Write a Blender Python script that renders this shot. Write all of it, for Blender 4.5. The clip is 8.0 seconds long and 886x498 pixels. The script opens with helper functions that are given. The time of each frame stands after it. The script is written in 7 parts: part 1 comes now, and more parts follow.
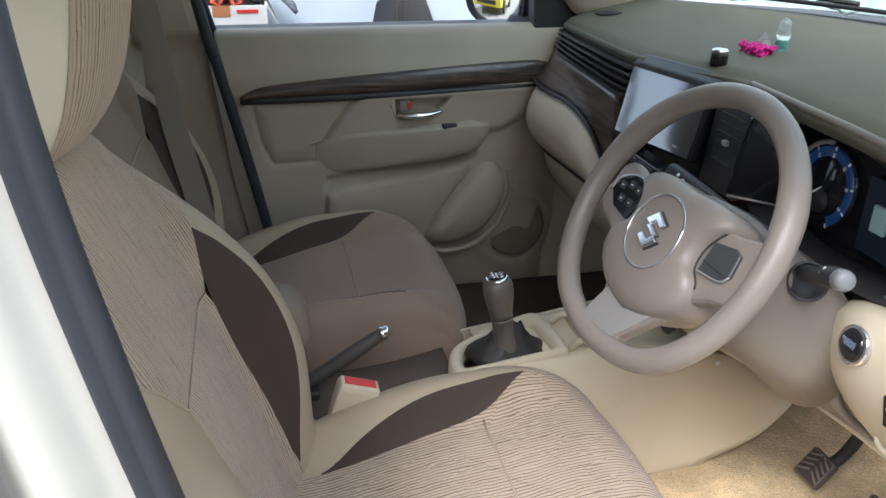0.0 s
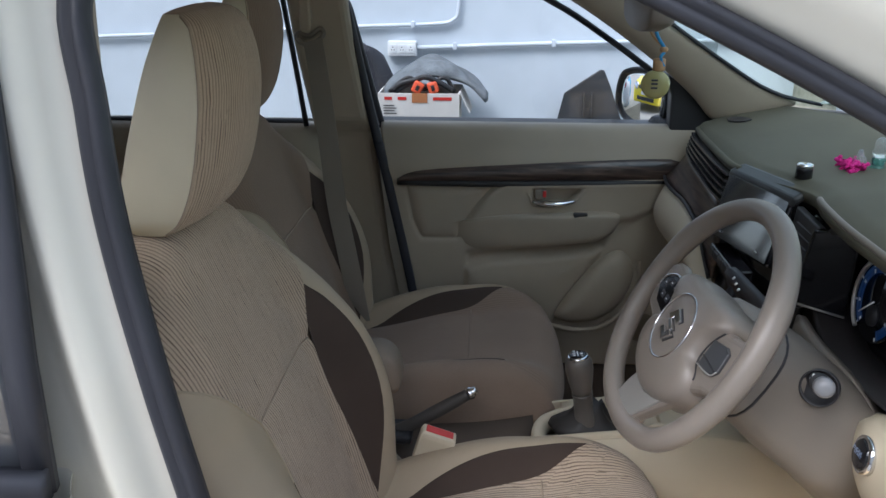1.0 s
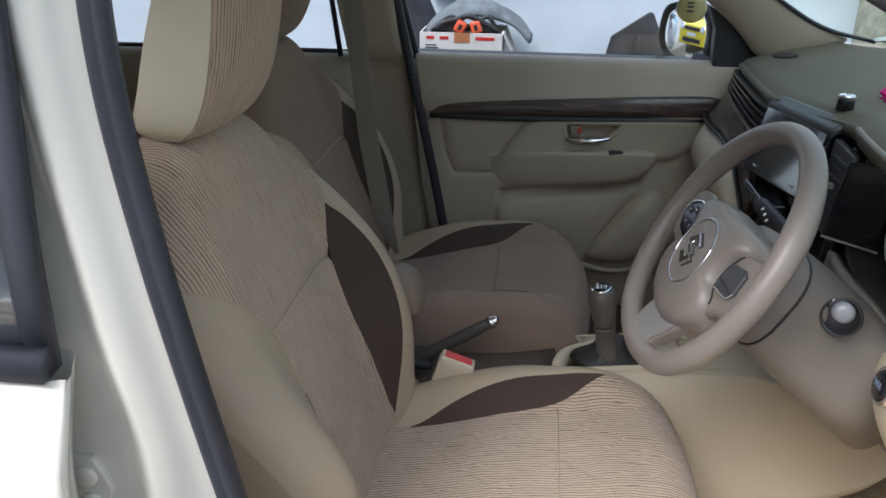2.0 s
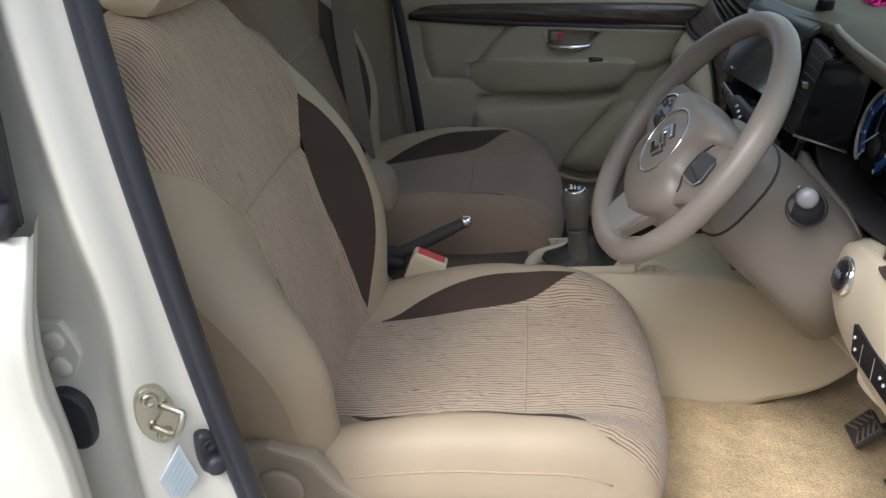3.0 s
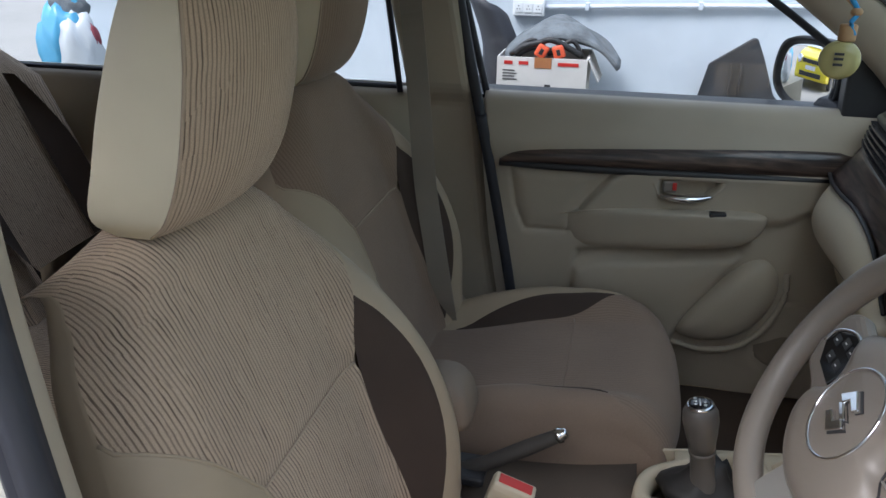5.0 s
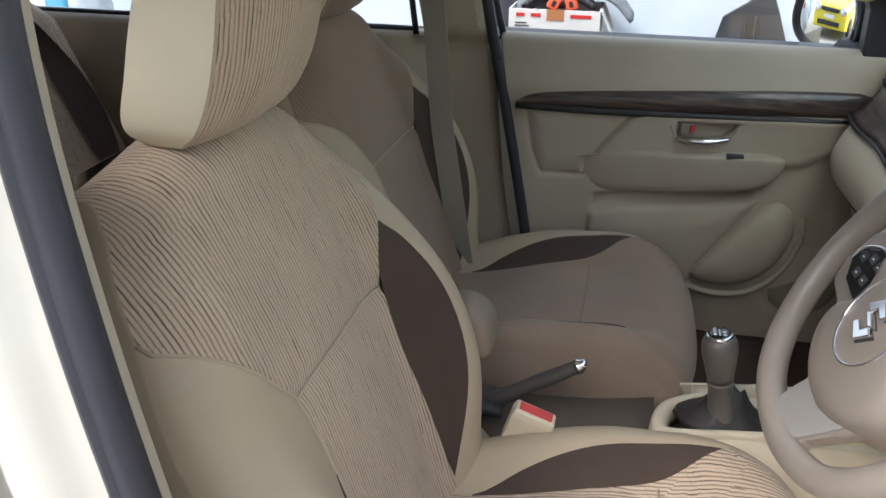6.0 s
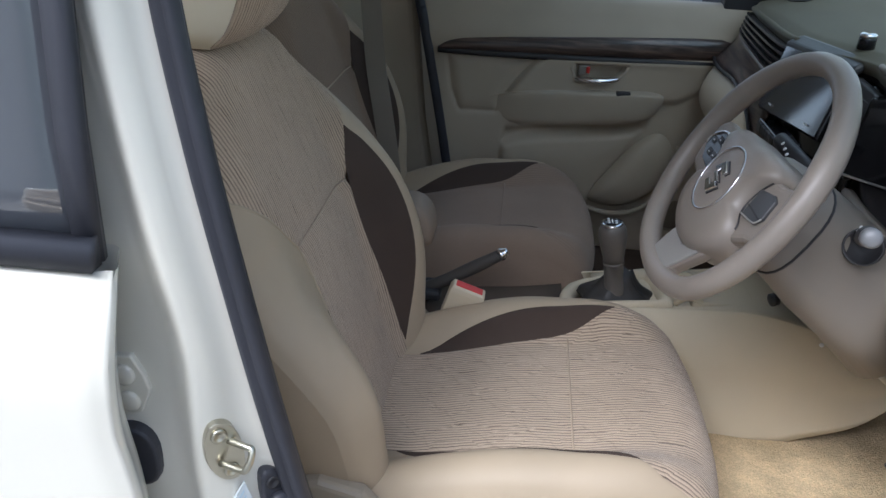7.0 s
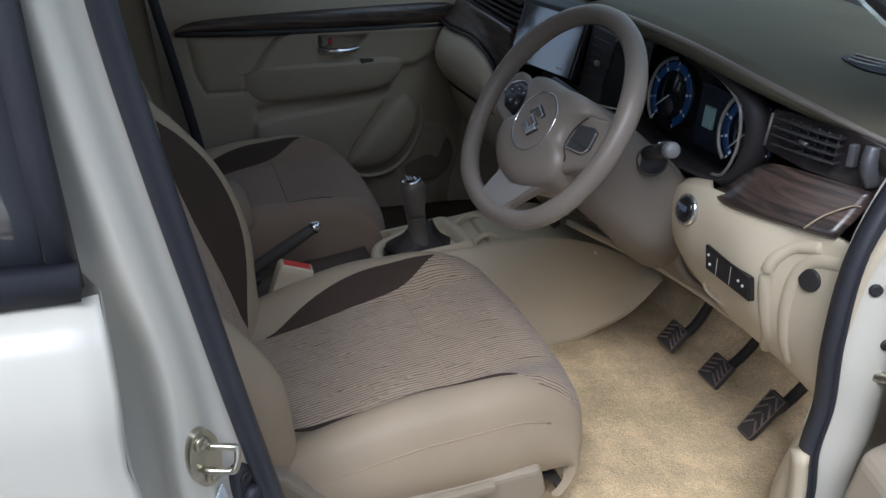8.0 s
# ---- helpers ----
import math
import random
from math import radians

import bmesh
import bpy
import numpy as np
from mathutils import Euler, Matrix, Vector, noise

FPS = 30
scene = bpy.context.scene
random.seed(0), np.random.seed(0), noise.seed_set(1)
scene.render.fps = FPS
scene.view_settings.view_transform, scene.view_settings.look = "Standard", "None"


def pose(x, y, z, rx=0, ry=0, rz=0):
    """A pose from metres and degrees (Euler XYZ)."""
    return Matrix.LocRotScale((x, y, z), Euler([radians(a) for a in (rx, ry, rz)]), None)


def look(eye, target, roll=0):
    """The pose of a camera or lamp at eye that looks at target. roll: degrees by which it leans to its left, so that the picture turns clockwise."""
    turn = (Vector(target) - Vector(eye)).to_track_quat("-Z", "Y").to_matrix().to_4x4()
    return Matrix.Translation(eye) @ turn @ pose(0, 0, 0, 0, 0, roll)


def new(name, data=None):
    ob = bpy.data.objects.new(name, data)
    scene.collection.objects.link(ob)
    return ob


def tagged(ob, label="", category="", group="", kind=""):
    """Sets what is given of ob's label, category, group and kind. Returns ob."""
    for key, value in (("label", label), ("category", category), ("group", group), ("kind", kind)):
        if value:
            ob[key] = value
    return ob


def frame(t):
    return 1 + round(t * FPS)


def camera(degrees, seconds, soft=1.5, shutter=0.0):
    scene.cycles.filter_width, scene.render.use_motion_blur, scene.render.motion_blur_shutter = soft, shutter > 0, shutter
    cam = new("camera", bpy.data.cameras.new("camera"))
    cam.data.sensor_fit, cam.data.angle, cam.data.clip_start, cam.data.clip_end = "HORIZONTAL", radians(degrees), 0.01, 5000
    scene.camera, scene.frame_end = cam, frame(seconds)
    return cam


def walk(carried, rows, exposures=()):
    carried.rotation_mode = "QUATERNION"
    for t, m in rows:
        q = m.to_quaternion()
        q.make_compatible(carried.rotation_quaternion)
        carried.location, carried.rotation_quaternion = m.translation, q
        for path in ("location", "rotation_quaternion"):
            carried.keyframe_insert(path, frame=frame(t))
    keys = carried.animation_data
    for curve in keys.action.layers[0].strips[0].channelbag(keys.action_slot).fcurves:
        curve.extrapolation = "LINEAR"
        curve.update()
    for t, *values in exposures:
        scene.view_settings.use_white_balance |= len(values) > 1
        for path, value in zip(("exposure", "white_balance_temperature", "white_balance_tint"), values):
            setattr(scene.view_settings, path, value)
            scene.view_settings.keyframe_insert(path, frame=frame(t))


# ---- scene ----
cam = camera(57.6, 8.0)
PATH = [
    (0, (0.137, -1.188, 1.377), (0.557, 0.579, 0.537), 1.0),
    (0.5, (0.275, -1.343, 1.433), (0.285, 0.502, 0.66), 0.8),
    (1, (0.333, -1.387, 1.457), (0.23, 0.493, 0.783), 0.2),
    (1.5, (0.365, -1.397, 1.462), (0.181, 0.477, 0.787), -0.1),
    (2, (0.375, -1.392, 1.407), (0.163, 0.437, 0.625), 0.7),
    (2.2, (0.378, -1.393, 1.388), (0.169, 0.416, 0.56), 1.1),
    (3.3, (0.397, -1.418, 1.358), (0.25, 0.334, 0.404), 2.5),
    (3.5, (0.398, -1.409, 1.362), (0.244, 0.352, 0.426), 2.6),
    (4, (0.376, -1.307, 1.39), (0.152, 0.487, 0.534), 1.9),
    (4.5, (0.358, -1.142, 1.421), (0.029, 0.672, 0.645), 0.7),
    (4.7, (0.361, -1.101, 1.423), (-0.016, 0.713, 0.67), 0.6),
    (5.8, (0.343, -1.078, 1.376), (-0.069, 0.7, 0.557), 0.7),
    (6, (0.34, -1.117, 1.368), (-0.063, 0.655, 0.533), 0.8),
    (6.5, (0.322, -1.223, 1.365), (0.018, 0.549, 0.49), 2.3),
    (7, (0.316, -1.416, 1.363), (0.165, 0.372, 0.48), 3.1),
    (7.5, (0.24, -1.536, 1.37), (0.402, 0.249, 0.483), 3.6),
    (8, (0.055, -1.453, 1.367), (0.675, 0.221, 0.465), 3.3),
]
walk(cam, [(t, look(eye, target, roll)) for t, eye, target, roll in PATH],
     exposures=[(0, 1.37, 5940, 10), (0.5, 0.80, 5860, 10), (1, 0.71, 5820, 10), (1.5, 0.88, 5800, 10), (2.0, 0.84, 5900, 10), (3.5, 0.84, 6060, 10),
                (4, 0.76, 5830, 10), (4.5, 0.71, 5830, 10), (6, 1.49, 6230, 10), (6.5, 1.30, 6030, 10), (7, 0.77, 5600, 10), (7.5, 0.30, 5560, 10), (8, 0.03, 5560, 10)])


# ---- world and light ----
world = bpy.data.worlds.new("sky")
scene.world = world
world.use_nodes = True
wn = world.node_tree.nodes
sky = wn.new("ShaderNodeTexSky")
sky.sky_type = "NISHITA"
sky.sun_disc = False
sky.sun_elevation = radians(55)
sky.sun_rotation = radians(217)
sky.air_density, sky.dust_density = 1.0, 4.0
pale = wn.new("ShaderNodeHueSaturation")
pale.inputs["Saturation"].default_value = 0.6
world.node_tree.links.new(sky.outputs[0], pale.inputs["Color"])
world.node_tree.links.new(pale.outputs[0], wn["Background"].inputs[0])
wn["Background"].inputs[1].default_value = 0.29
sun_data = bpy.data.lights.new("sun", "SUN")
sun_data.energy, sun_data.angle, sun_data.color = 1.0, radians(20), (1.0, 0.985, 0.96)
sun = new("sun", sun_data)
sun.matrix_world = look((-2.9, -4.5, 8.5), (0.5, 0, 0.6))


# ---- materials ----
def material(name, color, rough=0.6, metal=0.0, spec=0.5):
    m = bpy.data.materials.new(name)
    m.use_nodes = True
    b = m.node_tree.nodes["Principled BSDF"]
    b.inputs["Base Color"].default_value = (*color, 1)
    b.inputs["Roughness"].default_value = rough
    b.inputs["Metallic"].default_value = metal
    b.inputs["Specular IOR Level"].default_value = spec
    return m


def tree(m):
    return m.node_tree.nodes, m.node_tree.links, m.node_tree.nodes["Principled BSDF"]


def coords(m, kind="Object", scale=(1, 1, 1), rot=(0, 0, 0)):
    n, l, b = tree(m)
    c = n.new("ShaderNodeTexCoord")
    k = n.new("ShaderNodeMapping")
    k.inputs["Scale"].default_value = scale
    k.inputs["Rotation"].default_value = [radians(a) for a in rot]
    l.new(c.outputs[kind], k.inputs[0])
    return k.outputs[0]


def vary(m, scale, amount, where=None, detail=4.0, first=0.35, last=0.65):
    """Lighten and darken the base colour with a soft noise."""
    n, l, b = tree(m)
    where = where or coords(m)
    t = n.new("ShaderNodeTexNoise")
    t.inputs["Scale"].default_value = scale
    t.inputs["Detail"].default_value = detail
    l.new(where, t.inputs["Vector"])
    r = n.new("ShaderNodeMapRange")
    r.inputs["From Min"].default_value, r.inputs["From Max"].default_value = first, last
    r.inputs["To Min"].default_value, r.inputs["To Max"].default_value = 1 - amount, 1 + amount
    l.new(t.outputs[0], r.inputs[0])
    mix = n.new("ShaderNodeMix")
    mix.data_type, mix.blend_type = "RGBA", "MULTIPLY"
    mix.inputs[0].default_value = 1
    sock = b.inputs["Base Color"]
    if sock.is_linked:
        l.new(sock.links[0].from_socket, mix.inputs[6])
    else:
        mix.inputs[6].default_value = sock.default_value
    l.new(r.outputs[0], mix.inputs[7])
    l.new(mix.outputs[2], sock)
    return t.outputs[0]


def relief(m, scale, strength, distance=0.001, where=None, detail=4.0, height=None):
    n, l, b = tree(m)
    if height is None:
        where = where or coords(m)
        t = n.new("ShaderNodeTexNoise")
        t.inputs["Scale"].default_value = scale
        t.inputs["Detail"].default_value = detail
        l.new(where, t.inputs["Vector"])
        height = t.outputs[0]
    u = n.new("ShaderNodeBump")
    u.inputs["Strength"].default_value = strength
    u.inputs["Distance"].default_value = distance
    l.new(height, u.inputs["Height"])
    if b.inputs["Normal"].is_linked:
        l.new(b.inputs["Normal"].links[0].from_socket, u.inputs["Normal"])
    l.new(u.outputs[0], b.inputs["Normal"])


def grained(name, color, rough=0.6, grain=900, strength=0.25, amount=0.06):
    """Moulded plastic or vinyl: fine pebbled relief, faint soiling."""
    m = material(name, color, rough, spec=0.4)
    vary(m, 6, amount)
    relief(m, grain, strength, 0.0006)
    return m


def ribbed(name, color, groove, soft=0.42, cut_at=0.38, pitch=57, waver=0.006, step=0.0034, quilt=False):
    """Woven seat cloth with broken, wavering ribs along V."""
    m = material(name, color, 0.92, spec=0.15)
    n, l, b = tree(m)
    uv = coords(m, "UV", (1, 1, 1))
    warp = n.new("ShaderNodeTexNoise")
    warp.inputs["Scale"].default_value = 22
    warp.inputs["Detail"].default_value = 2
    l.new(uv, warp.inputs["Vector"])
    add = n.new("ShaderNodeVectorMath")
    add.operation = "MULTIPLY_ADD"
    l.new(warp.outputs["Color"], add.inputs[0])
    add.inputs[1].default_value = (waver, 0.0, 0)
    l.new(uv, add.inputs[2])
    # the ribs jump sideways along slanting lines of the weave
    slant = n.new("ShaderNodeMapping")
    slant.inputs["Rotation"].default_value = (0, 0, radians(35))
    slant.inputs["Scale"].default_value = (46, 15, 1)
    l.new(uv, slant.inputs[0])
    cell = n.new("ShaderNodeTexVoronoi")
    cell.inputs["Scale"].default_value = 1.0
    l.new(slant.outputs[0], cell.inputs["Vector"])
    jump = n.new("ShaderNodeVectorMath")
    jump.operation = "MULTIPLY_ADD"
    l.new(cell.outputs["Color"], jump.inputs[0])
    jump.inputs[1].default_value = (step, 0.0, 0)
    l.new(add.outputs[0], jump.inputs[2])
    add = jump
    wave = n.new("ShaderNodeTexWave")
    wave.inputs["Scale"].default_value = pitch
    l.new(add.outputs[0], wave.inputs["Vector"])
    long = n.new("ShaderNodeMapping")
    long.inputs["Scale"].default_value = (160, 17, 1)
    l.new(add.outputs[0], long.inputs[0])
    gap = n.new("ShaderNodeTexNoise")
    gap.inputs["Scale"].default_value = 1.0
    gap.inputs["Detail"].default_value = 1.0
    l.new(long.outputs[0], gap.inputs["Vector"])
    ramp = n.new("ShaderNodeMapRange")
    ramp.interpolation_type = "SMOOTHSTEP"
    ramp.inputs["From Min"].default_value, ramp.inputs["From Max"].default_value = 0.0, 0.62
    ramp.inputs["To Min"].default_value = soft
    l.new(wave.outputs["Fac"], ramp.inputs[0])
    # dark dashes sit in some of the grooves
    dash = n.new("ShaderNodeMath")
    dash.operation = "MULTIPLY_ADD"
    dash.inputs[1].default_value = 0.85
    l.new(wave.outputs["Fac"], dash.inputs[0])
    l.new(gap.outputs[0], dash.inputs[2])
    cut = n.new("ShaderNodeMapRange")
    cut.interpolation_type = "SMOOTHSTEP"
    cut.inputs["From Min"].default_value, cut.inputs["From Max"].default_value = cut_at, cut_at + 0.22
    cut.inputs["To Min"].default_value = 0.15
    l.new(dash.outputs[0], cut.inputs[0])
    both = n.new("ShaderNodeMath")
    both.operation = "MULTIPLY"
    l.new(ramp.outputs[0], both.inputs[0])
    l.new(cut.outputs[0], both.inputs[1])
    mix = n.new("ShaderNodeMix")
    mix.data_type = "RGBA"
    mix.inputs[6].default_value, mix.inputs[7].default_value = (*groove, 1), (*color, 1)
    l.new(both.outputs[0], mix.inputs[0])
    l.new(mix.outputs[2], b.inputs["Base Color"])
    vary(m, 5, 0.07)
    vary(m, 1400, 0.15)
    if quilt:
        turn = coords(m, "UV", (1, 1, 1), (0, 0, -48))
        line = n.new("ShaderNodeTexWave")
        line.inputs["Scale"].default_value = 5.0
        line.inputs["Distortion"].default_value = 1.6
        line.inputs["Detail Scale"].default_value = 6
        l.new(turn, line.inputs["Vector"])
        thin = n.new("ShaderNodeMapRange")
        thin.inputs["From Min"].default_value, thin.inputs["From Max"].default_value = 0.0, 0.006
        thin.inputs["To Min"].default_value = 0.86
        l.new(line.outputs["Fac"], thin.inputs[0])
        dim = n.new("ShaderNodeMix")
        dim.data_type, dim.blend_type = "RGBA", "MULTIPLY"
        dim.inputs[0].default_value = 1
        l.new(b.inputs["Base Color"].links[0].from_socket, dim.inputs[6])
        l.new(thin.outputs[0], dim.inputs[7])
        l.new(dim.outputs[2], b.inputs["Base Color"])
    relief(m, 0, 0.55, 0.0014, height=both.outputs[0])
    relief(m, 1600, 0.3, 0.0005)
    b.inputs["Sheen Weight"].default_value = 0.15
    return m


def wood_grain(name):
    m = material(name, (0.05, 0.03, 0.022), 0.42, spec=0.4)
    n, l, b = tree(m)
    v = coords(m, "Object", (5, 5, 60))
    w = n.new("ShaderNodeTexNoise")
    w.inputs["Scale"].default_value, w.inputs["Detail"].default_value, w.inputs["Distortion"].default_value = 1.3, 7, 1.2
    l.new(v, w.inputs["Vector"])
    r = n.new("ShaderNodeValToRGB")
    r.color_ramp.elements[0].position, r.color_ramp.elements[0].color = 0.36, (0.020, 0.014, 0.012, 1)
    r.color_ramp.elements[1].position, r.color_ramp.elements[1].color = 0.67, (0.115, 0.078, 0.062, 1)
    l.new(w.outputs[0], r.inputs[0])
    l.new(r.outputs[0], b.inputs["Base Color"])
    b.inputs["Coat Weight"].default_value = 0.6
    b.inputs["Coat Roughness"].default_value = 0.12
    return m


CLOTH = ribbed("ribbed_cloth", (0.485, 0.378, 0.280), (0.115, 0.083, 0.062), 0.34, 0.38, 54, 0.008, 0.0030, True)
BACK_CLOTH = ribbed("broken_rib_cloth", (0.475, 0.368, 0.268), (0.13, 0.092, 0.068), 0.46, 0.38, 58, 0.005, 0.0014)
# seat cloth with fainter ribs, its colour darkened for the passenger side's shade
SHADED_CLOTH = ribbed("shaded_brown_rib_cloth", (0.27, 0.195, 0.142), (0.175, 0.126, 0.092), 0.6, 0.25, 49, 0.008, 0.001)
PALE_VINYL = grained("pale_cream_vinyl", (0.72, 0.655, 0.49), 0.5, 1100, 0.2, 0.05)
VINYL = grained("beige_vinyl", (0.385, 0.308, 0.215), 0.55, 1100, 0.2, 0.05)
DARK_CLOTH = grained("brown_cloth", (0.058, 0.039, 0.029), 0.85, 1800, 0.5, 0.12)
STITCH = material("stitching", (0.42, 0.33, 0.24), 0.8)
TRIM = grained("beige_plastic", (0.405, 0.348, 0.268), 0.55, 1300, 0.22, 0.04)
CREAM = grained("cream_plastic", (0.56, 0.485, 0.355), 0.5, 1300, 0.2, 0.03)
TAUPE = grained("taupe_plastic", (0.205, 0.178, 0.150), 0.5, 1300, 0.22, 0.05)
LEATHER = grained("taupe_wheel_rim", (0.225, 0.192, 0.163), 0.30, 1500, 0.3, 0.05)
PAD = grained("dark_olive_dash_pad", (0.115, 0.108, 0.078), 0.75, 1000, 0.35, 0.06)
PAD.node_tree.nodes["Principled BSDF"].inputs["Specular IOR Level"].default_value = 0.25
BLACK = grained("black_plastic", (0.030, 0.029, 0.031), 0.45, 1500, 0.15, 0.1)
GLOSS = material("piano_black", (0.012, 0.012, 0.014), 0.08)
RUBBER = grained("black_rubber", (0.034, 0.035, 0.043), 0.48, 300, 0.1, 0.1)
WOOD = wood_grain("dark_wood_trim")
PAINT = material("pearl_white_paint", (0.66, 0.638, 0.555), 0.3)
PAINT.node_tree.nodes["Principled BSDF"].inputs["Coat Weight"].default_value = 0.8
vary(PAINT, 3, 0.02)
CHROME = material("chrome", (0.75, 0.75, 0.77), 0.1, 1.0)
STEEL = material("zinc_plated_steel", (0.55, 0.52, 0.42), 0.3, 1.0)
RED = material("red_plastic", (0.55, 0.03, 0.025), 0.4)
MIRROR = material("mirror_glass", (0.9, 0.9, 0.9), 0.02, 1.0)


def thin_glass(name, tint, mirror=0.04):
    """A thin pane: light passes straight on, with a weak mirror on top."""
    m = bpy.data.materials.new(name)
    m.use_nodes = True
    n, l = m.node_tree.nodes, m.node_tree.links
    n.clear()
    out = n.new("ShaderNodeOutputMaterial")
    a, g, mix = n.new("ShaderNodeBsdfTransparent"), n.new("ShaderNodeBsdfGlossy"), n.new("ShaderNodeMixShader")
    f = n.new("ShaderNodeLayerWeight")
    f.inputs[0].default_value = 0.5
    steep = n.new("ShaderNodeMath")
    steep.operation = "POWER"
    steep.inputs[1].default_value = 5.0
    l.new(f.outputs["Facing"], steep.inputs[0])
    gloss = n.new("ShaderNodeMath")
    gloss.operation = "MULTIPLY_ADD"
    gloss.inputs[1].default_value, gloss.inputs[2].default_value = 0.6, mirror
    l.new(steep.outputs[0], gloss.inputs[0])
    l.new(gloss.outputs[0], mix.inputs[0])
    a.inputs[0].default_value = (*tint, 1)
    g.inputs["Roughness"].default_value = 0.02
    l.new(a.outputs[0], mix.inputs[1])
    l.new(g.outputs[0], mix.inputs[2])
    l.new(mix.outputs[0], out.inputs[0])
    return m


GLASS = thin_glass("window_glass", (0.70, 0.73, 0.745))
SCREEN_GLASS = thin_glass("green_windscreen_glass", (0.74, 0.82, 0.77), 0.03)
PAD_CLOTH = grained("brown_taupe_vinyl", (0.20, 0.155, 0.115), 0.6, 1200, 0.25, 0.06)


# ---- mesh builders ----
def root(name, at, label, category, group="", kind=""):
    e = new(name)
    e.location = at
    e.empty_display_size = 0.05
    return tagged(e, label, category, group, kind)


def world_of(ob):
    v = Vector((0, 0, 0))
    while ob:
        v = v + ob.location
        ob = ob.parent
    return v


def link(name, verts, faces, mat, parent=None, label="", smooth=True, uvs=None, levels=0, thick=0.0, bevel=0.0):
    """One mesh from world places; it becomes a part of parent."""
    me = bpy.data.meshes.new(name)
    o = world_of(parent) if parent else Vector((0, 0, 0))
    me.from_pydata([tuple(Vector(v) - o) for v in verts], [], faces)
    me.materials.append(mat)
    if uvs:
        layer = me.uv_layers.new(name="UVMap")
        for p in me.polygons:
            for li in p.loop_indices:
                layer.data[li].uv = uvs[me.loops[li].vertex_index]
    bm = bmesh.new()
    bm.from_mesh(me)
    bmesh.ops.recalc_face_normals(bm, faces=bm.faces)
    bm.to_mesh(me)
    bm.free()
    if smooth:
        for p in me.polygons:
            p.use_smooth = True
    ob = new(name, me)
    ob.parent = parent
    if label:
        ob["label"] = label
    if thick:
        k = ob.modifiers.new("thick", "SOLIDIFY")
        k.thickness, k.offset = thick, -1
    if bevel:
        k = ob.modifiers.new("round", "BEVEL")
        k.width, k.segments, k.limit_method, k.angle_limit = bevel, 3, "ANGLE", radians(35)
        k.harden_normals = False
    if levels:
        k = ob.modifiers.new("soft", "SUBSURF")
        k.levels = k.render_levels = levels
    return ob


def part(name, bm, mat, parent, label="", smooth=False, bevel=0.0, levels=0):
    bm.verts.index_update()
    vs = [v.co.copy() for v in bm.verts]
    fs = [[v.index for v in f.verts] for f in bm.faces]
    bm.free()
    return link(name, vs, fs, mat, parent, label, smooth, bevel=bevel, levels=levels)


def grid(fn, us, vs, uvfn=None, flip=False):
    verts = [fn(u, v) for v in vs for u in us]
    n = len(us)
    faces = []
    for j in range(len(vs) - 1):
        for i in range(n - 1):
            a = j * n + i
            faces.append((a, a + 1, a + n + 1, a + n))
    uvs = [uvfn(u, v) for v in vs for u in us] if uvfn else None
    return verts, faces, uvs


def lin(a, b, n):
    return [a + (b - a) * i / (n - 1) for i in range(n)]


def curve_at(pts, t):
    """Smooth value from rows (t, value)."""
    ts = [p[0] for p in pts]
    if t <= ts[0]:
        return pts[0][1]
    if t >= ts[-1]:
        return pts[-1][1]
    for i in range(len(ts) - 1):
        if t <= ts[i + 1]:
            h = ts[i + 1] - ts[i]
            u = (t - ts[i]) / h
            y0, y1 = pts[i][1], pts[i + 1][1]
            m0 = (y1 - pts[i - 1][1]) / (ts[i + 1] - ts[i - 1]) if i else (y1 - y0) / h
            m1 = (pts[i + 2][1] - y0) / (ts[i + 2] - ts[i]) if i + 2 < len(ts) else (y1 - y0) / h
            return (2 * u**3 - 3 * u**2 + 1) * y0 + (u**3 - 2 * u**2 + u) * h * m0 + (3 * u**2 - 2 * u**3) * y1 + (u**3 - u**2) * h * m1


def smooth_path(pts, n=8, closed=False):
    """Catmull-Rom through the places."""
    p = [Vector(q) for q in pts]
    k = len(p)
    out = []
    for i in range(k if closed else k - 1):
        a = p[(i - 1) % k] if closed or i else p[0] * 2 - p[1]
        b, c = p[i], p[(i + 1) % k]
        d = p[(i + 2) % k] if closed or i + 2 < k else p[-1] * 2 - p[-2]
        for j in range(n):
            t = j / n
            out.append(0.5 * (2 * b + (c - a) * t + (2 * a - 5 * b + 4 * c - d) * t * t + (3 * b - a - 3 * c + d) * t**3))
    if not closed:
        out.append(p[-1])
    return out


def sweep(path, profile, up=(0, 0, 1), closed=False, scales=None):
    """Sweep a closed outline (side, up) along a path; side is across the path and up."""
    path = [Vector(p) for p in path]
    n, m = len(path), len(profile)
    verts, faces = [], []
    up = Vector(up)
    for i, p in enumerate(path):
        a = path[(i - 1) % n] if closed or i else path[0]
        b = path[(i + 1) % n] if closed or i < n - 1 else path[-1]
        t = (b - a).normalized()
        side = t.cross(up)
        side = side.normalized() if side.length > 1e-6 else Vector((1, 0, 0))
        w = side.cross(t).normalized()
        s = scales[i] if scales else 1
        for x, y in profile:
            verts.append(p + side * x * s + w * y * s)
    for i in range(n if closed else n - 1):
        for j in range(m):
            a, b = i * m + j, i * m + (j + 1) % m
            c, d = ((i + 1) % n) * m + (j + 1) % m, ((i + 1) % n) * m + j
            faces.append((a, b, c, d))
    if not closed:
        faces.append(tuple(range(m))[::-1])
        faces.append(tuple((n - 1) * m + j for j in range(m)))
    return verts, faces


def round_profile(r, n=12, ry=None):
    ry = ry or r
    return [(r * math.cos(2 * math.pi * i / n), ry * math.sin(2 * math.pi * i / n)) for i in range(n)]


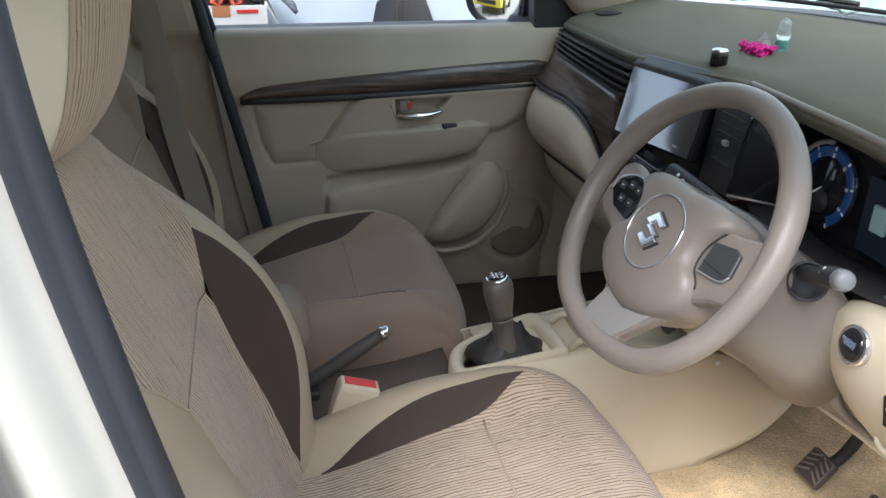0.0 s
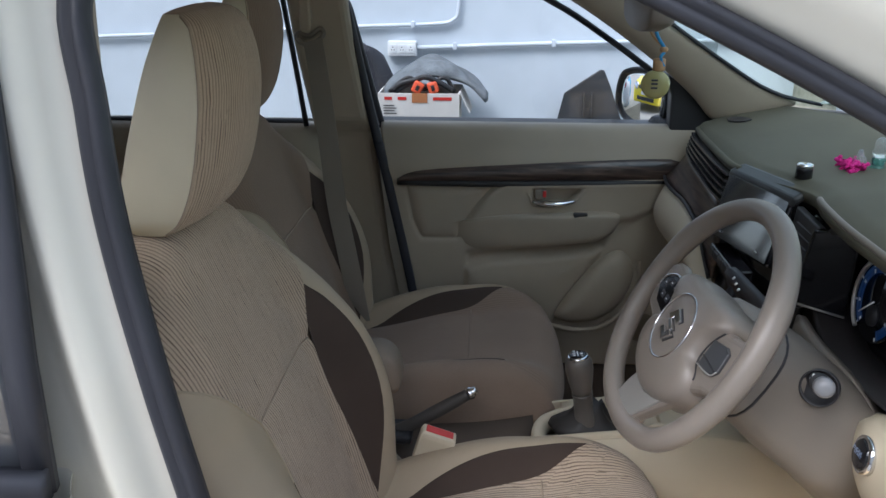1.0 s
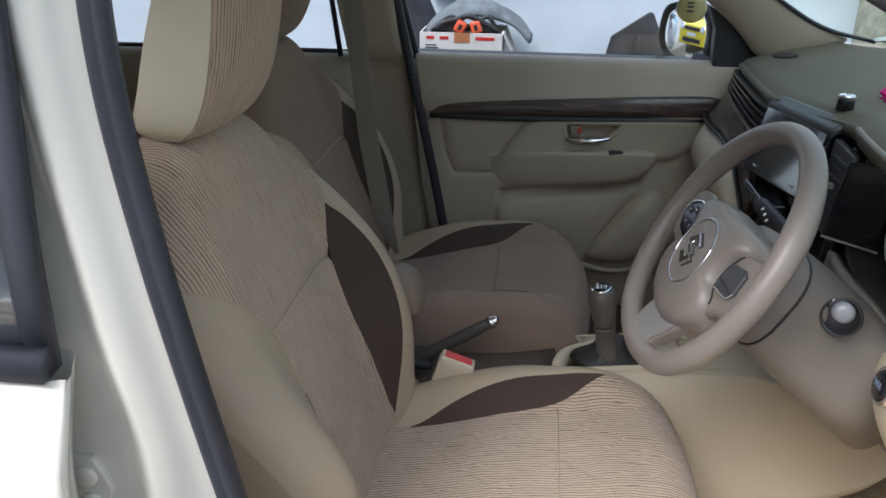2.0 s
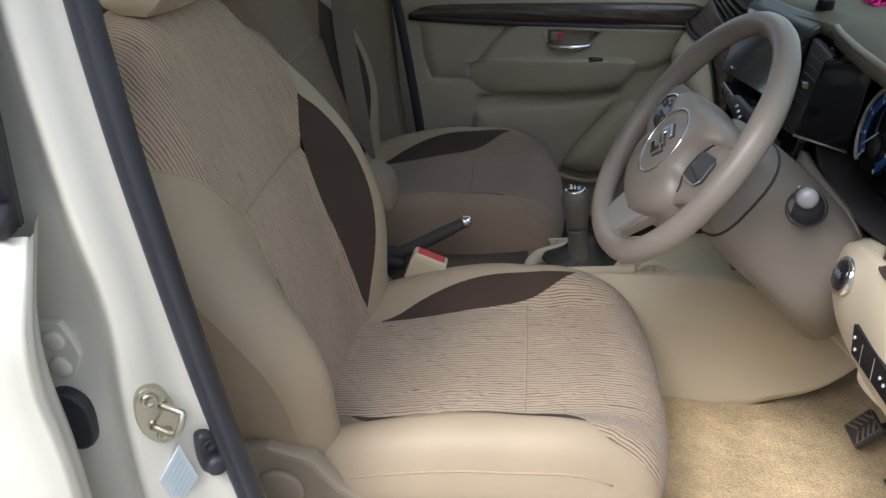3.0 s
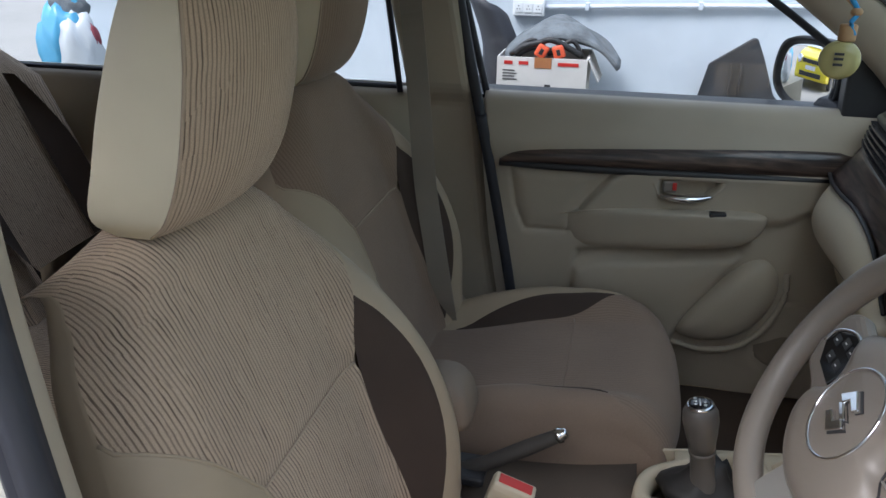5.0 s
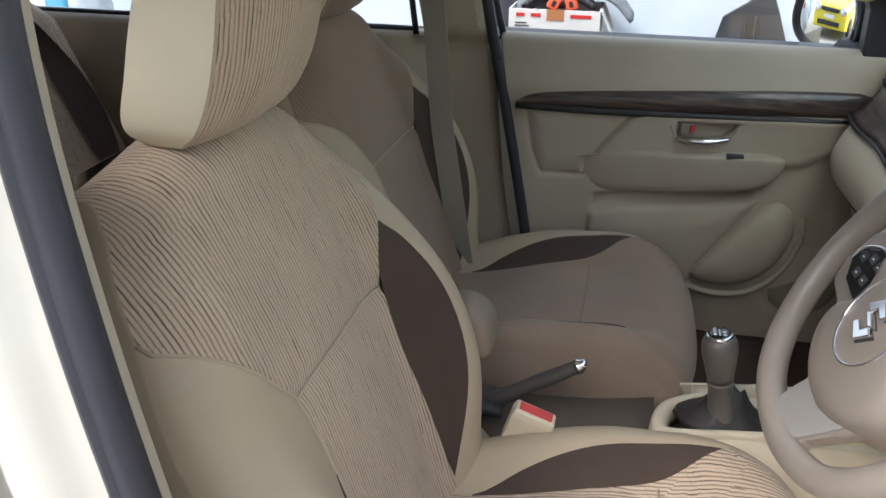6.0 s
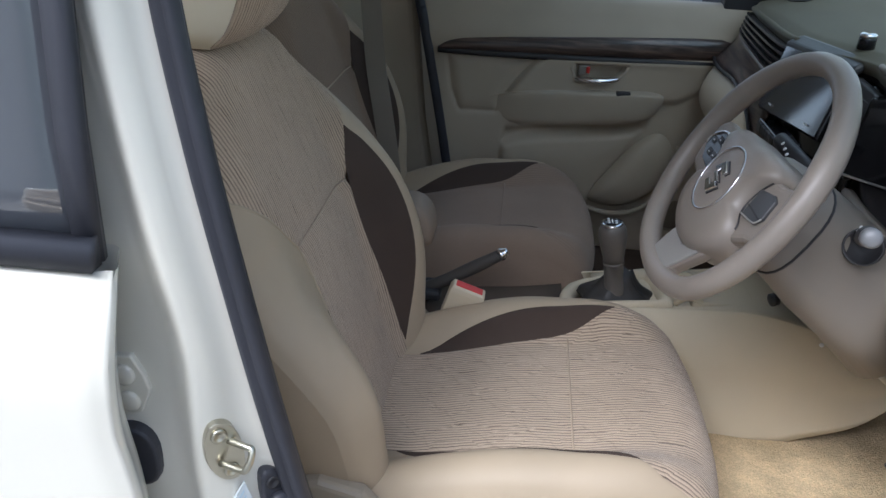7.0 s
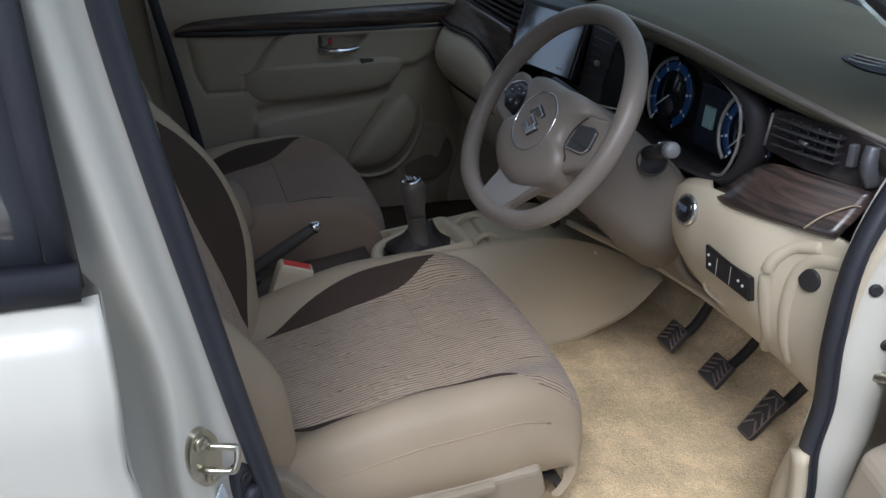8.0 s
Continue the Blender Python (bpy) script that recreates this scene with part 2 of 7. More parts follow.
def tube(name, pts, r, mat, parent, label="", n=10, smoothing=6, closed=False, scales=None, up=(0, 0, 1)):
    path = smooth_path(pts, smoothing, closed) if smoothing else [Vector(p) for p in pts]
    if scales and len(scales) != len(path):
        k = len(scales) - 1
        scales = [curve_at(list(enumerate(scales)), i * k / (len(path) - 1)) for i in range(len(path))]
    v, f = sweep(path, round_profile(r, n), up, closed, scales)
    return link(name, v, f, mat, parent, label)


def loft(rings, caps=True):
    m = len(rings[0])
    verts = [Vector(p) for r in rings for p in r]
    faces = []
    for i in range(len(rings) - 1):
        for j in range(m):
            faces.append((i * m + j, i * m + (j + 1) % m, (i + 1) * m + (j + 1) % m, (i + 1) * m + j))
    if caps:
        faces.append(tuple(range(m))[::-1])
        faces.append(tuple((len(rings) - 1) * m + j for j in range(m)))
    return verts, faces


def prism(name, outline, vec, mat, parent, label="", bevel=0.002, smooth=False):
    """A plate: a closed 3D outline pushed along vec."""
    vec = Vector(vec)
    a = [Vector(p) for p in outline]
    v, f = loft([a, [p + vec for p in a]])
    return link(name, v, f, mat, parent, label, smooth, bevel=bevel)


def block(name, lo, hi, mat, parent, label="", bevel=0.004, turn=None):
    x0, y0, z0 = lo
    x1, y1, z1 = hi
    v = [Vector((x, y, z)) for z in (z0, z1) for x, y in ((x0, y0), (x1, y0), (x1, y1), (x0, y1))]
    if turn:
        c = sum(v, Vector()) / 8
        v = [c + turn @ (p - c) for p in v]
    f = [(3, 2, 1, 0), (4, 5, 6, 7), (0, 1, 5, 4), (1, 2, 6, 5), (2, 3, 7, 6), (3, 0, 4, 7)]
    return link(name, v, f, mat, parent, label, False, bevel=bevel)


def disc_stack(name, centre, axis, rows, mat, parent, label="", n=28):
    """A turned body: rows (distance along axis, radius)."""
    axis = Vector(axis).normalized()
    a = axis.orthogonal().normalized()
    b = axis.cross(a)
    c = Vector(centre)
    rings = [[c + axis * d + (a * math.cos(2 * math.pi * i / n) + b * math.sin(2 * math.pi * i / n)) * max(r, 1e-4) for i in range(n)] for d, r in rows]
    v, f = loft(rings)
    return link(name, v, f, mat, parent, label, True, bevel=0)


def smooth01(a, b, x):
    t = min(1, max(0, (x - a) / (b - a)))
    return t * t * (3 - 2 * t)


# ---- setting outside the car ----
def wall_material(name, color):
    m = material(name, color, 0.85, spec=0.2)
    vary(m, 0.9, 0.05)
    vary(m, 9, 0.03)
    relief(m, 60, 0.25, 0.003)
    return m


PLASTER = wall_material("blue_white_plaster", (0.54, 0.595, 0.66))
GREEN_PLASTER = wall_material("pale_green_plaster", (0.40, 0.45, 0.42))
CONCRETE = wall_material("rough_concrete", (0.25, 0.245, 0.205))
vary(CONCRETE, 25, 0.2)
FLOOR = wall_material("cement_floor", (0.30, 0.29, 0.27))

ground = link("ground", [(-60, -60, 0), (60, -60, 0), (60, 60, 0), (-60, 60, 0)], [(0, 1, 2, 3)], FLOOR, smooth=False)
tagged(ground, "grey cement yard floor under the car", "ground", kind="structure")
side_wall = block("wall_side", (-2.6, 2.7, 0), (4.2, 2.9, 3.4), PLASTER, None, bevel=0.0)
tagged(side_wall, "pale blue plastered compound wall beside the car", "wall", kind="structure")
front_wall = block("wall_front", (4.2, -4.8, 0), (4.4, 2.9, 3.4), GREEN_PLASTER, None, bevel=0.0)
tagged(front_wall, "pale green plastered wall ahead of the car", "wall", kind="structure")
column = disc_stack("column", (1.875, 2.53, 0), (0, 0, 1), [(0, 0.100), (0.02, 0.100), (3.38, 0.096), (3.4, 0.096)], CONCRETE, None)
tagged(column, "round mossy concrete column before the wall", "column", kind="structure")
# unseen slab overhead, added to hold back sky and sun from the car
shade_slab = block("ceiling", (-5.0, -1.35, 2.35), (0.75, 1.0, 2.5), wall_material("shade_slab_plaster", (0.5, 0.5, 0.48)), None, bevel=0.0)
tagged(shade_slab, "unseen plain plastered slab added over the car to block sky light", "ceiling", kind="structure")
# unseen wall, added so that less low sky light enters the open door
near_wall = block("wall_near", (-9.0, -4.8, 0), (4.2, -4.6, 3.5), wall_material("light_block_concrete", (0.52, 0.51, 0.47)), None, bevel=0.0)
tagged(near_wall, "unseen concrete wall added across the yard to cut low light", "wall", kind="structure")
ledge = block("ledge", (-3.2, 2.2, 0), (1.7, 2.7, 0.55), CONCRETE, None, bevel=0.01)
tagged(ledge, "low concrete ledge along the plastered wall", "ledge", kind="structure")

# ---- car shell ----
car = root("car_body", (0.0, 0.0, 0.20), "pearl white car body with a beige interior", "car")

SEAL = [  # opening of the driver's door: x, y, z
    (0.003, -0.725, 1.440), (0.007, -0.742, 1.340), (0.017, -0.754, 1.240), (0.041, -0.766, 1.110), (0.066, -0.773, 0.990),
    (0.095, -0.776, 0.850), (0.131, -0.776, 0.690), (0.166, -0.778, 0.560), (0.208, -0.783, 0.450), (0.271, -0.790, 0.405), (0.42, -0.800, 0.392),
    (0.62, -0.800, 0.390), (0.77, -0.800, 0.395), (0.855, -0.800, 0.430), (0.889, -0.794, 0.520), (0.876, -0.788, 0.620), (0.879, -0.785, 0.700), (0.868, -0.778, 0.800), (0.880, -0.764, 0.915),
    (0.925, -0.752, 1.010), (0.975, -0.748, 1.060), (0.985, -0.745, 1.105), (0.930, -0.742, 1.168), (0.790, -0.738, 1.256), (0.650, -0.735, 1.341),
    (0.480, -0.730, 1.426), (0.370, -0.715, 1.472), (0.220, -0.700, 1.500), (0.080, -0.705, 1.500)]
seal_path = smooth_path(SEAL, 6, closed=True)
seal_profile = [(-0.010, -0.013), (0.010, -0.013), (0.0125, -0.004), (0.010, 0.008), (0.004, 0.011), (0.001, 0.005), (-0.003, 0.012), (-0.010, 0.010), (-0.0125, -0.002)]
v, f = sweep(seal_path, seal_profile, (0, -1, 0), True)
link("door_seal", v, f, RUBBER, car, "black rubber weatherstrip round the door opening")


# centre pillar outer metal: flange beside the seal, ridge, then a recess behind the rear door's edge
RIDGE_X = [(0.40, 0.080), (0.60, 0.052), (0.70, 0.042), (0.82, 0.036), (0.92, 0.034), (1.05, 0.008), (1.25, -0.028), (1.46, -0.052)]


def pillar_point(i, z):
    x = curve_at(sorted([(p[2], p[0]) for p in SEAL[:9]]), z)
    y = curve_at(sorted([(p[2], p[1]) for p in SEAL[:9]]), z)
    r = curve_at(RIDGE_X, z)
    wide = max(0.004, x - r)
    o = min(1.0, max(0.75, wide / 0.055))
    return Vector([(x - 0.002, y + 0.02, z), (x - 0.006, y + 0.002, z), (x - 0.3 * wide, y - 0.001 * o, z), (x - 0.52 * wide, y - 0.010 * o, z), (r + 0.30 * wide, y - 0.034 * o, z), (r + 0.08 * wide, y - 0.044 * o, z), (r, y - 0.047 * o, z), (r - 0.009, y - 0.043 * o, z),
                   (r - 0.022, y - 0.026 * o, z), (r - 0.042, y - 0.018 - 0.018 * smooth01(0.88, 0.80, z), z), (r - 0.15, y - 0.016 - 0.018 * smooth01(0.88, 0.80, z), z)][int(i)])


v, f, _ = grid(pillar_point, list(range(11)), lin(0.455, 1.46, 30))
link("centre_pillar", v, f, PAINT, car, "white painted centre door pillar", levels=1)

# sill, front pillar foot and roof rail in body colour

def ring_point(i, k):
    p = seal_path[int(i) % len(seal_path)]
    c = Vector((0.5, 0, 0.9))
    d = Vector((p.x - c.x, 0, p.z - c.z)).normalized()
    off, dy = [(0.010, 0.03), (0.010, 0.0), (0.03, -0.006), (0.045, -0.02), (0.075, -0.03), (0.10, -0.02), (0.14, 0.03)][int(k)]
    return Vector((p.x + d.x * off, p.y + dy, p.z + d.z * off))


first = next(i for i, p in enumerate(seal_path) if p.z < 0.47)
v, f, _ = grid(lambda k, i: ring_point(i, k), list(range(7)), list(range(first, len(seal_path) + 1)))
link("door_frame", v, f, PAINT, car, "white painted sill, front pillar and roof rail", levels=1)

# roof, rear body and nose close the car
roof_mat = grained("roof_lining", (0.55, 0.5, 0.42), 0.9, 1500, 0.3, 0.03)


def roof_point(x, y):
    return Vector((x, y, 1.60 - 0.10 * (abs(y) / 0.72) ** 4 - 0.07 * ((x + 0.5) / 1.5) ** 2))


v, f, _ = grid(roof_point, lin(-2.3, 0.52, 16), lin(-0.69, 0.69, 16))
link("roof_lining", v, f, roof_mat, car, "pale cloth roof lining", thick=-0.02)
v, f, _ = grid(lambda x, y: roof_point(x, y) + Vector((0, 0, 0.035)), lin(-2.35, 0.58, 16), lin(-0.72, 0.72, 16))
link("roof_panel", v, f, PAINT, car, "white painted roof panel", thick=0.01)
block("tail_panel", (-2.5, -0.8, 0.3), (-2.4, 0.8, 1.0), PAINT, car, bevel=0.02)
block("firewall", (1.345, -0.74, 0.32), (1.37, 0.74, 1.06), BLACK, car, bevel=0.005)
v, f = loft([[Vector((x, y * w, z)) for y, z in ((-1, 0.32), (-1, hi - 0.16), (-0.92, hi - 0.04), (-0.5, hi), (0.5, hi), (0.92, hi - 0.04), (1, hi - 0.16), (1, 0.32))] for x, w, hi in ((1.42, 0.84, 1.06), (1.7, 0.84, 1.02), (2.0, 0.81, 0.96), (2.2, 0.74, 0.88), (2.28, 0.66, 0.76))])
link("bonnet", v, f, PAINT, car, "white painted bonnet and nose", False, bevel=0.03)
CARPET_M = material("tan_floor_mat", (0.60, 0.465, 0.285), 1.0, spec=0.05)
vary(CARPET_M, 5, 0.2)
vary(CARPET_M, 22, 0.10)
vary(CARPET_M, 320, 0.12)
vary(CARPET_M, 110, 0.06)
relief(CARPET_M, 300, 0.9, 0.004)
relief(CARPET_M, 40, 0.5, 0.006)
# worn pits and dark specks
vary(CARPET_M, 60, 0.16, first=0.20, last=0.36)


def carpet_point(x, y):
    z = 0.372 + 0.30 * smooth01(1.14, 1.38, x) + 0.03 * smooth01(0.55, 0.2, x)
    z += 0.004 * noise.noise(Vector((x * 9, y * 9, 0.3))) + 0.002 * noise.noise(Vector((x * 30, y * 30, 1.3)))
    return Vector((x, y, z))


v, f, _ = grid(carpet_point, lin(-0.2, 1.34, 96), lin(-0.70, 0.66, 80))
link("floor_carpet", v, f, CARPET_M, car, "tan looped floor carpet", thick=0.02)
block("floor_pan", (-2.4, -0.78, 0.28), (1.34, 0.78, 0.335), BLACK, car, bevel=0.0)
# inner sill cover
v, f, _ = grid(lambda x, k: Vector((x, [-0.795, -0.775, -0.72, -0.70, -0.695][int(k)], [0.385, 0.42, 0.425, 0.41, 0.34][int(k)])), lin(0.12, 1.05, 12), list(range(5)))
link("sill_cover", v, f, CREAM, car, "beige plastic sill cover", levels=1)
# kick panel ahead of the door opening
post_x = lambda z: curve_at([(0.36, 0.90), (0.5, 0.893), (0.62, 0.878), (0.69, 0.880), (0.8, 0.870), (0.95, 0.892), (1.04, 0.98)], z)
v, f, _ = grid(lambda z, k: Vector((post_x(z) + [0.008, 0.002, -0.006, 0.004, 0.40][int(k)], -0.780 + [-0.005, 0.002, 0.03, 0.09, 0.10][int(k)] * (0.25 + 0.75 * smooth01(0.70, 0.48, z)), z)), lin(0.34, 0.69, 12), list(range(5)))
link("kick_panel", v, f, CREAM, car, "cream plastic kick panel", levels=1)
v, f, _ = grid(lambda z, k: Vector((post_x(z) + [0.008, 0.002, 0.004, 0.016, 0.10][int(k)], [-0.785, -0.778, -0.766, -0.758, -0.752][int(k)], z)), lin(0.685, 1.04, 12), list(range(5)))
link("pillar_lip", v, f, CREAM, car, "cream plastic lip beside the door seal", levels=1)
v, f = sweep(smooth_path([(p[0] - 0.014, p[1] + 0.002, p[2]) for p in SEAL[11:16]], 5), [(-0.009, -0.012), (0.008, -0.012), (0.010, 0.0), (0.006, 0.012), (-0.008, 0.012)], (0, -1, 0))
link("scuff_trim", v, f, CREAM, car, "cream plastic trim over the seal's inner lip")
block("left_kick_panel", (0.86, 0.695, 0.33), (1.36, 0.72, 1.06), TRIM, car, "beige plastic kick panel", 0.004)
# inner trim of the centre pillar behind the driver's seat
v, f, _ = grid(lambda z, k: Vector((curve_at(sorted([(p[2], p[0]) for p in SEAL[:9]]), z) + [0.002, -0.004, -0.03, -0.09, -0.15][int(k)], curve_at(sorted([(p[2], p[1]) for p in SEAL[:9]]), z) + [0.006, 0.035, 0.06, 0.065, 0.05][int(k)], z)), lin(0.42, 1.5, 22), list(range(5)))
link("centre_pillar_trim", v, f, TRIM, car, "beige plastic pillar trim", levels=1, thick=0.004)


# ---- left body side: pillars and windows ----
def strip(name, line, width_x, depth, mat, parent, label="", bevel=0.01):
    """An upright post: line of (x, y, z) places at its rear edge, running up."""
    rings = [[Vector((x, y, z)), Vector((x + width_x, y, z)), Vector((x + width_x, y + depth, z)), Vector((x, y + depth, z))] for x, y, z in line]
    v, f = loft(rings)
    return link(name, v, f, mat, parent, label, False, bevel=bevel)


strip("left_centre_pillar_trim", [(-0.03, 0.70, 0.38), (-0.085, 0.70, 0.70), (-0.118, 0.69, 1.03), (-0.118, 0.655, 1.06), (-0.150, 0.635, 1.25), (-0.178, 0.60, 1.52)], 0.150, 0.07, TRIM, car, "beige plastic centre pillar trim", 0.02)
L_SEAL = [(0.045, 0.672, 1.036), (0.055, 0.665, 1.00), (0.085, 0.665, 0.86), (0.118, 0.665, 0.70), (0.145, 0.668, 0.55), (0.16, 0.67, 0.44)]
v, f = sweep(smooth_path([(-0.03, 0.66, 1.40)] + L_SEAL, 6), seal_profile, (0, 1, 0))
link("left_door_seal", v, f, RUBBER, car, "black rubber door weatherstrip")
# left front pillar trim, from the dash corner up to the roof
rings = []
glass_edge = []
for x, y, z, w, h in [(0.40, 0.62, 1.43, 0.08, 0.050), (0.52, 0.63, 1.372, 0.08, 0.050), (0.645, 0.645, 1.292, 0.082, 0.052), (0.80, 0.655, 1.178, 0.098, 0.054), (0.875, 0.66, 1.105, 0.15, 0.054), (0.90, 0.66, 1.05, 0.25, 0.078)]:
    rings.append([Vector((x, y + 0.05, z)), Vector((x, y, z)), Vector((x + 0.45 * w, y - 0.025, z + 0.6 * h)), Vector((x + 0.96 * w, y - 0.03, z + 0.96 * h)), Vector((x + w, y - 0.01, z + h)), Vector((x + 0.9 * w, y + 0.06, z + h))])
    glass_edge.append((x + w - 0.002, y - 0.028, z + h))
v, f = loft(rings)
link("left_front_pillar_trim", v, f, TRIM, car, "beige plastic front pillar trim", levels=2)
tube("windscreen_edge", glass_edge, 0.0045, RUBBER, car, "black windscreen edge", n=8)
# roof rail above the left windows
tube("left_roof_rail", [(0.40, 0.66, 1.445), (0.0, 0.65, 1.475), (-0.6, 0.65, 1.485), (-1.6, 0.65, 1.45)], 0.04, TRIM, car)
tube("window_frame_seal", [(0.055, 0.72, 1.05), (0.020, 0.70, 1.20), (-0.014, 0.69, 1.34), (-0.03, 0.685, 1.40), (0.1, 0.682, 1.425), (0.36, 0.69, 1.41), (0.50, 0.70, 1.355), (0.64, 0.705, 1.268), (0.76, 0.71, 1.185)], 0.008, RUBBER, car, smoothing=6)
windscreen = link("windscreen", *grid(lambda u, y: Vector((1.40 - 0.84 * u - 0.38 * (abs(y) / 0.7) ** 2 * (1 - 0.6 * u), y * (1 - 0.12 * u), 1.135 + 0.38 * u - 0.01 * (y / 0.7) ** 2)), lin(0, 1, 10), lin(-0.74, 0.74, 18))[:2], SCREEN_GLASS, car, "clear windscreen")
windscreen.visible_shadow = False

# ---- rear door on the driver's side, closed ----
rear_door = root("rear_door", (-0.5, -0.84, 0.4), "closed white rear car door with a tinted window", "car door")


def skin_point(x, z):
    y = -0.900 + 0.046 * smooth01(0.95, 1.05, z) + 0.03 * smooth01(0.6, 0.35, z)
    edge = curve_at([(0.35, 0.03), (0.6, 0.020), (0.768, 0.010), (0.834, 0.006), (0.90, -0.004), (0.96, -0.002), (1.05, -0.010)], z)
    k = smooth01(-0.03, 0.0, x)
    return Vector((x + edge, y + 0.007 * k * k, z))


v, f, _ = grid(skin_point, lin(-1.0, -0.04, 12) + [-0.03, -0.02, -0.012, -0.005, 0.0], lin(0.36, 1.035, 20))
link("outer_skin", v, f, PAINT, rear_door, "white painted outer skin", thick=0.006)
v, f, _ = grid(lambda k, z: skin_point(0.0, z) + Vector(([0.0, 0.003, -0.002, -0.012, -0.014, -0.05][int(k)], [0.0, 0.006, 0.014, 0.034, 0.048, 0.052][int(k)], 0)), list(range(6)), lin(0.36, 1.035, 20))
link("door_edge", v, f, PAINT, rear_door, "folded white door edge", levels=1)
v, f = sweep([(-1.0, -0.860, 1.050), (-0.5, -0.860, 1.050), (-0.020, -0.856, 1.050)], [(-0.012, -0.013), (0.006, -0.013), (0.008, 0.0), (0.004, 0.012), (-0.012, 0.014)], (0, 0, 1))
link("belt_moulding", v, f, RUBBER, rear_door, "black belt moulding")
v, f = sweep([(-0.036, -0.842, 1.038), (-0.044, -0.828, 1.15), (-0.052, -0.804, 1.28), (-0.064, -0.772, 1.46)], [(-0.004, -0.012), (0.014, -0.012), (0.018, 0.0), (0.014, 0.008), (-0.004, 0.008)], (0, -1, 0))
link("window_frame", v, f, RUBBER, rear_door, "black window frame")
TINT = material("dark_tinted_glass", (0.09, 0.094, 0.105), 0.06)
TINT.node_tree.nodes["Principled BSDF"].inputs["IOR"].default_value = 2.5
v, f, _ = grid(lambda x, z: Vector((x - 0.06 * (z - 1.04), -0.848 + 0.19 * (z - 1.04) ** 1.0, z)), lin(-1.0, -0.042, 6), lin(1.04, 1.46, 8))
link("window_pane", v, f, TINT, rear_door, "dark tinted window glass", thick=0.004)


# ---- front seats ----
SEAT_PLASTIC = grained("brown_beige_seat_plastic", (0.31, 0.262, 0.195), 0.5, 1300, 0.2, 0.05)
RECLINE = radians(19)
BACK_UP = Vector((-math.sin(RECLINE), 0, math.cos(RECLINE)))
BACK_OUT = Vector((math.cos(RECLINE), 0, math.sin(RECLINE)))
HINGE = Vector((0.131, 0, 0.606))
B_WIDTH = [(-0.10, 0.225), (0.0, 0.250), (0.12, 0.268), (0.24, 0.268), (0.34, 0.256), (0.42, 0.236), (0.48, 0.214), (0.54, 0.188), (0.60, 0.172)]
B_BULGE = [(-0.10, 0.05), (0.0, 0.066), (0.12, 0.084), (0.24, 0.078), (0.34, 0.052), (0.44, 0.020), (0.54, 0.0), (0.6, 0.0)]
B_INNER = [(-0.10, 0.132), (-0.03, 0.143), (0.0, 0.141), (0.11, 0.132), (0.21, 0.125), (0.306, 0.135), (0.366, 0.165)]
B_LENS = [(-0.03, 0.1435), (0.0, 0.160), (0.07, 0.181), (0.16, 0.194), (0.26, 0.195), (0.33, 0.183), (0.366, 0.1655)]


def back_depth(s, h):
    """How far the backrest's face stands out at s across, h up."""
    w = curve_at(B_WIDTH, h)
    a = abs(s)
    d = 0.012 * math.sin(math.pi * min(1, max(0, h / 0.5)))
    d += curve_at(B_BULGE, h) * smooth01(0.10, 0.225, a) * (curve_at([(0.0, 1.0), (0.1, 0.85), (0.2, 0.45), (0.25, 0.2), (0.31, 0.0)], h) if s < 0 else 1.0)
    q = max(0.0, (a - (w - 0.085)) / 0.085)
    d -= 0.068 * (1 - math.sqrt(max(0.0, 1 - min(1, q) ** 2)))
    d -= 0.02 * (a / 0.25) ** 2 * smooth01(0.4, 0.56, h)
    return d


def back_point(s, h, sink=0.0):
    over = max(0.0, h - 0.52)
    ang = min(over / 0.07, math.pi / 2 + 0.6)
    up = min(h, 0.52) + 0.065 * math.sin(ang)
    out = back_depth(s, min(h, 0.56)) - 0.065 * (1 - math.cos(ang)) - sink
    up -= 0.035 * (abs(s) / 0.18) ** 2 * smooth01(0.46, 0.6, h)
    return HINGE + Vector((0, s, 0)) + BACK_UP * up + BACK_OUT * out


def seam_sink(t):
    """A shallow pull-in at both borders of a sewn panel."""
    e = min(t, 1 - t)
    return 0.0014 * (1 - smooth01(0, 0.06, e))


def panel(name, mat, parent, point, lo, hi, rows, cols=14, label="", uv=True, row_sink=lambda r: 0.0):
    """A sewn panel between the borders lo(r) and hi(r)."""
    verts, uvs = [], []
    for r in rows:
        a, b = lo(r), hi(r)
        line, run = [], [0.0]
        for i in range(cols):
            t = i / (cols - 1)
            line.append(point(a + (b - a) * t, r, seam_sink(t) + row_sink(r)))
            if i:
                run.append(run[-1] + (line[i] - line[i - 1]).length)
        # lengths along the row, counted from the middle of the seat
        q = min(cols - 1.001, max(0.0, -a / (b - a) * (cols - 1)))
        zero = run[int(q)] + (run[int(q) + 1] - run[int(q)]) * (q - int(q))
        verts += line
        uvs += [(run[i] - zero, r) for i in range(cols)]
    faces = [(j * cols + i, j * cols + i + 1, (j + 1) * cols + i + 1, (j + 1) * cols + i) for j in range(len(rows) - 1) for i in range(cols - 1)]
    return link(name, verts, faces, mat, parent, label, True, uvs if uv else None)


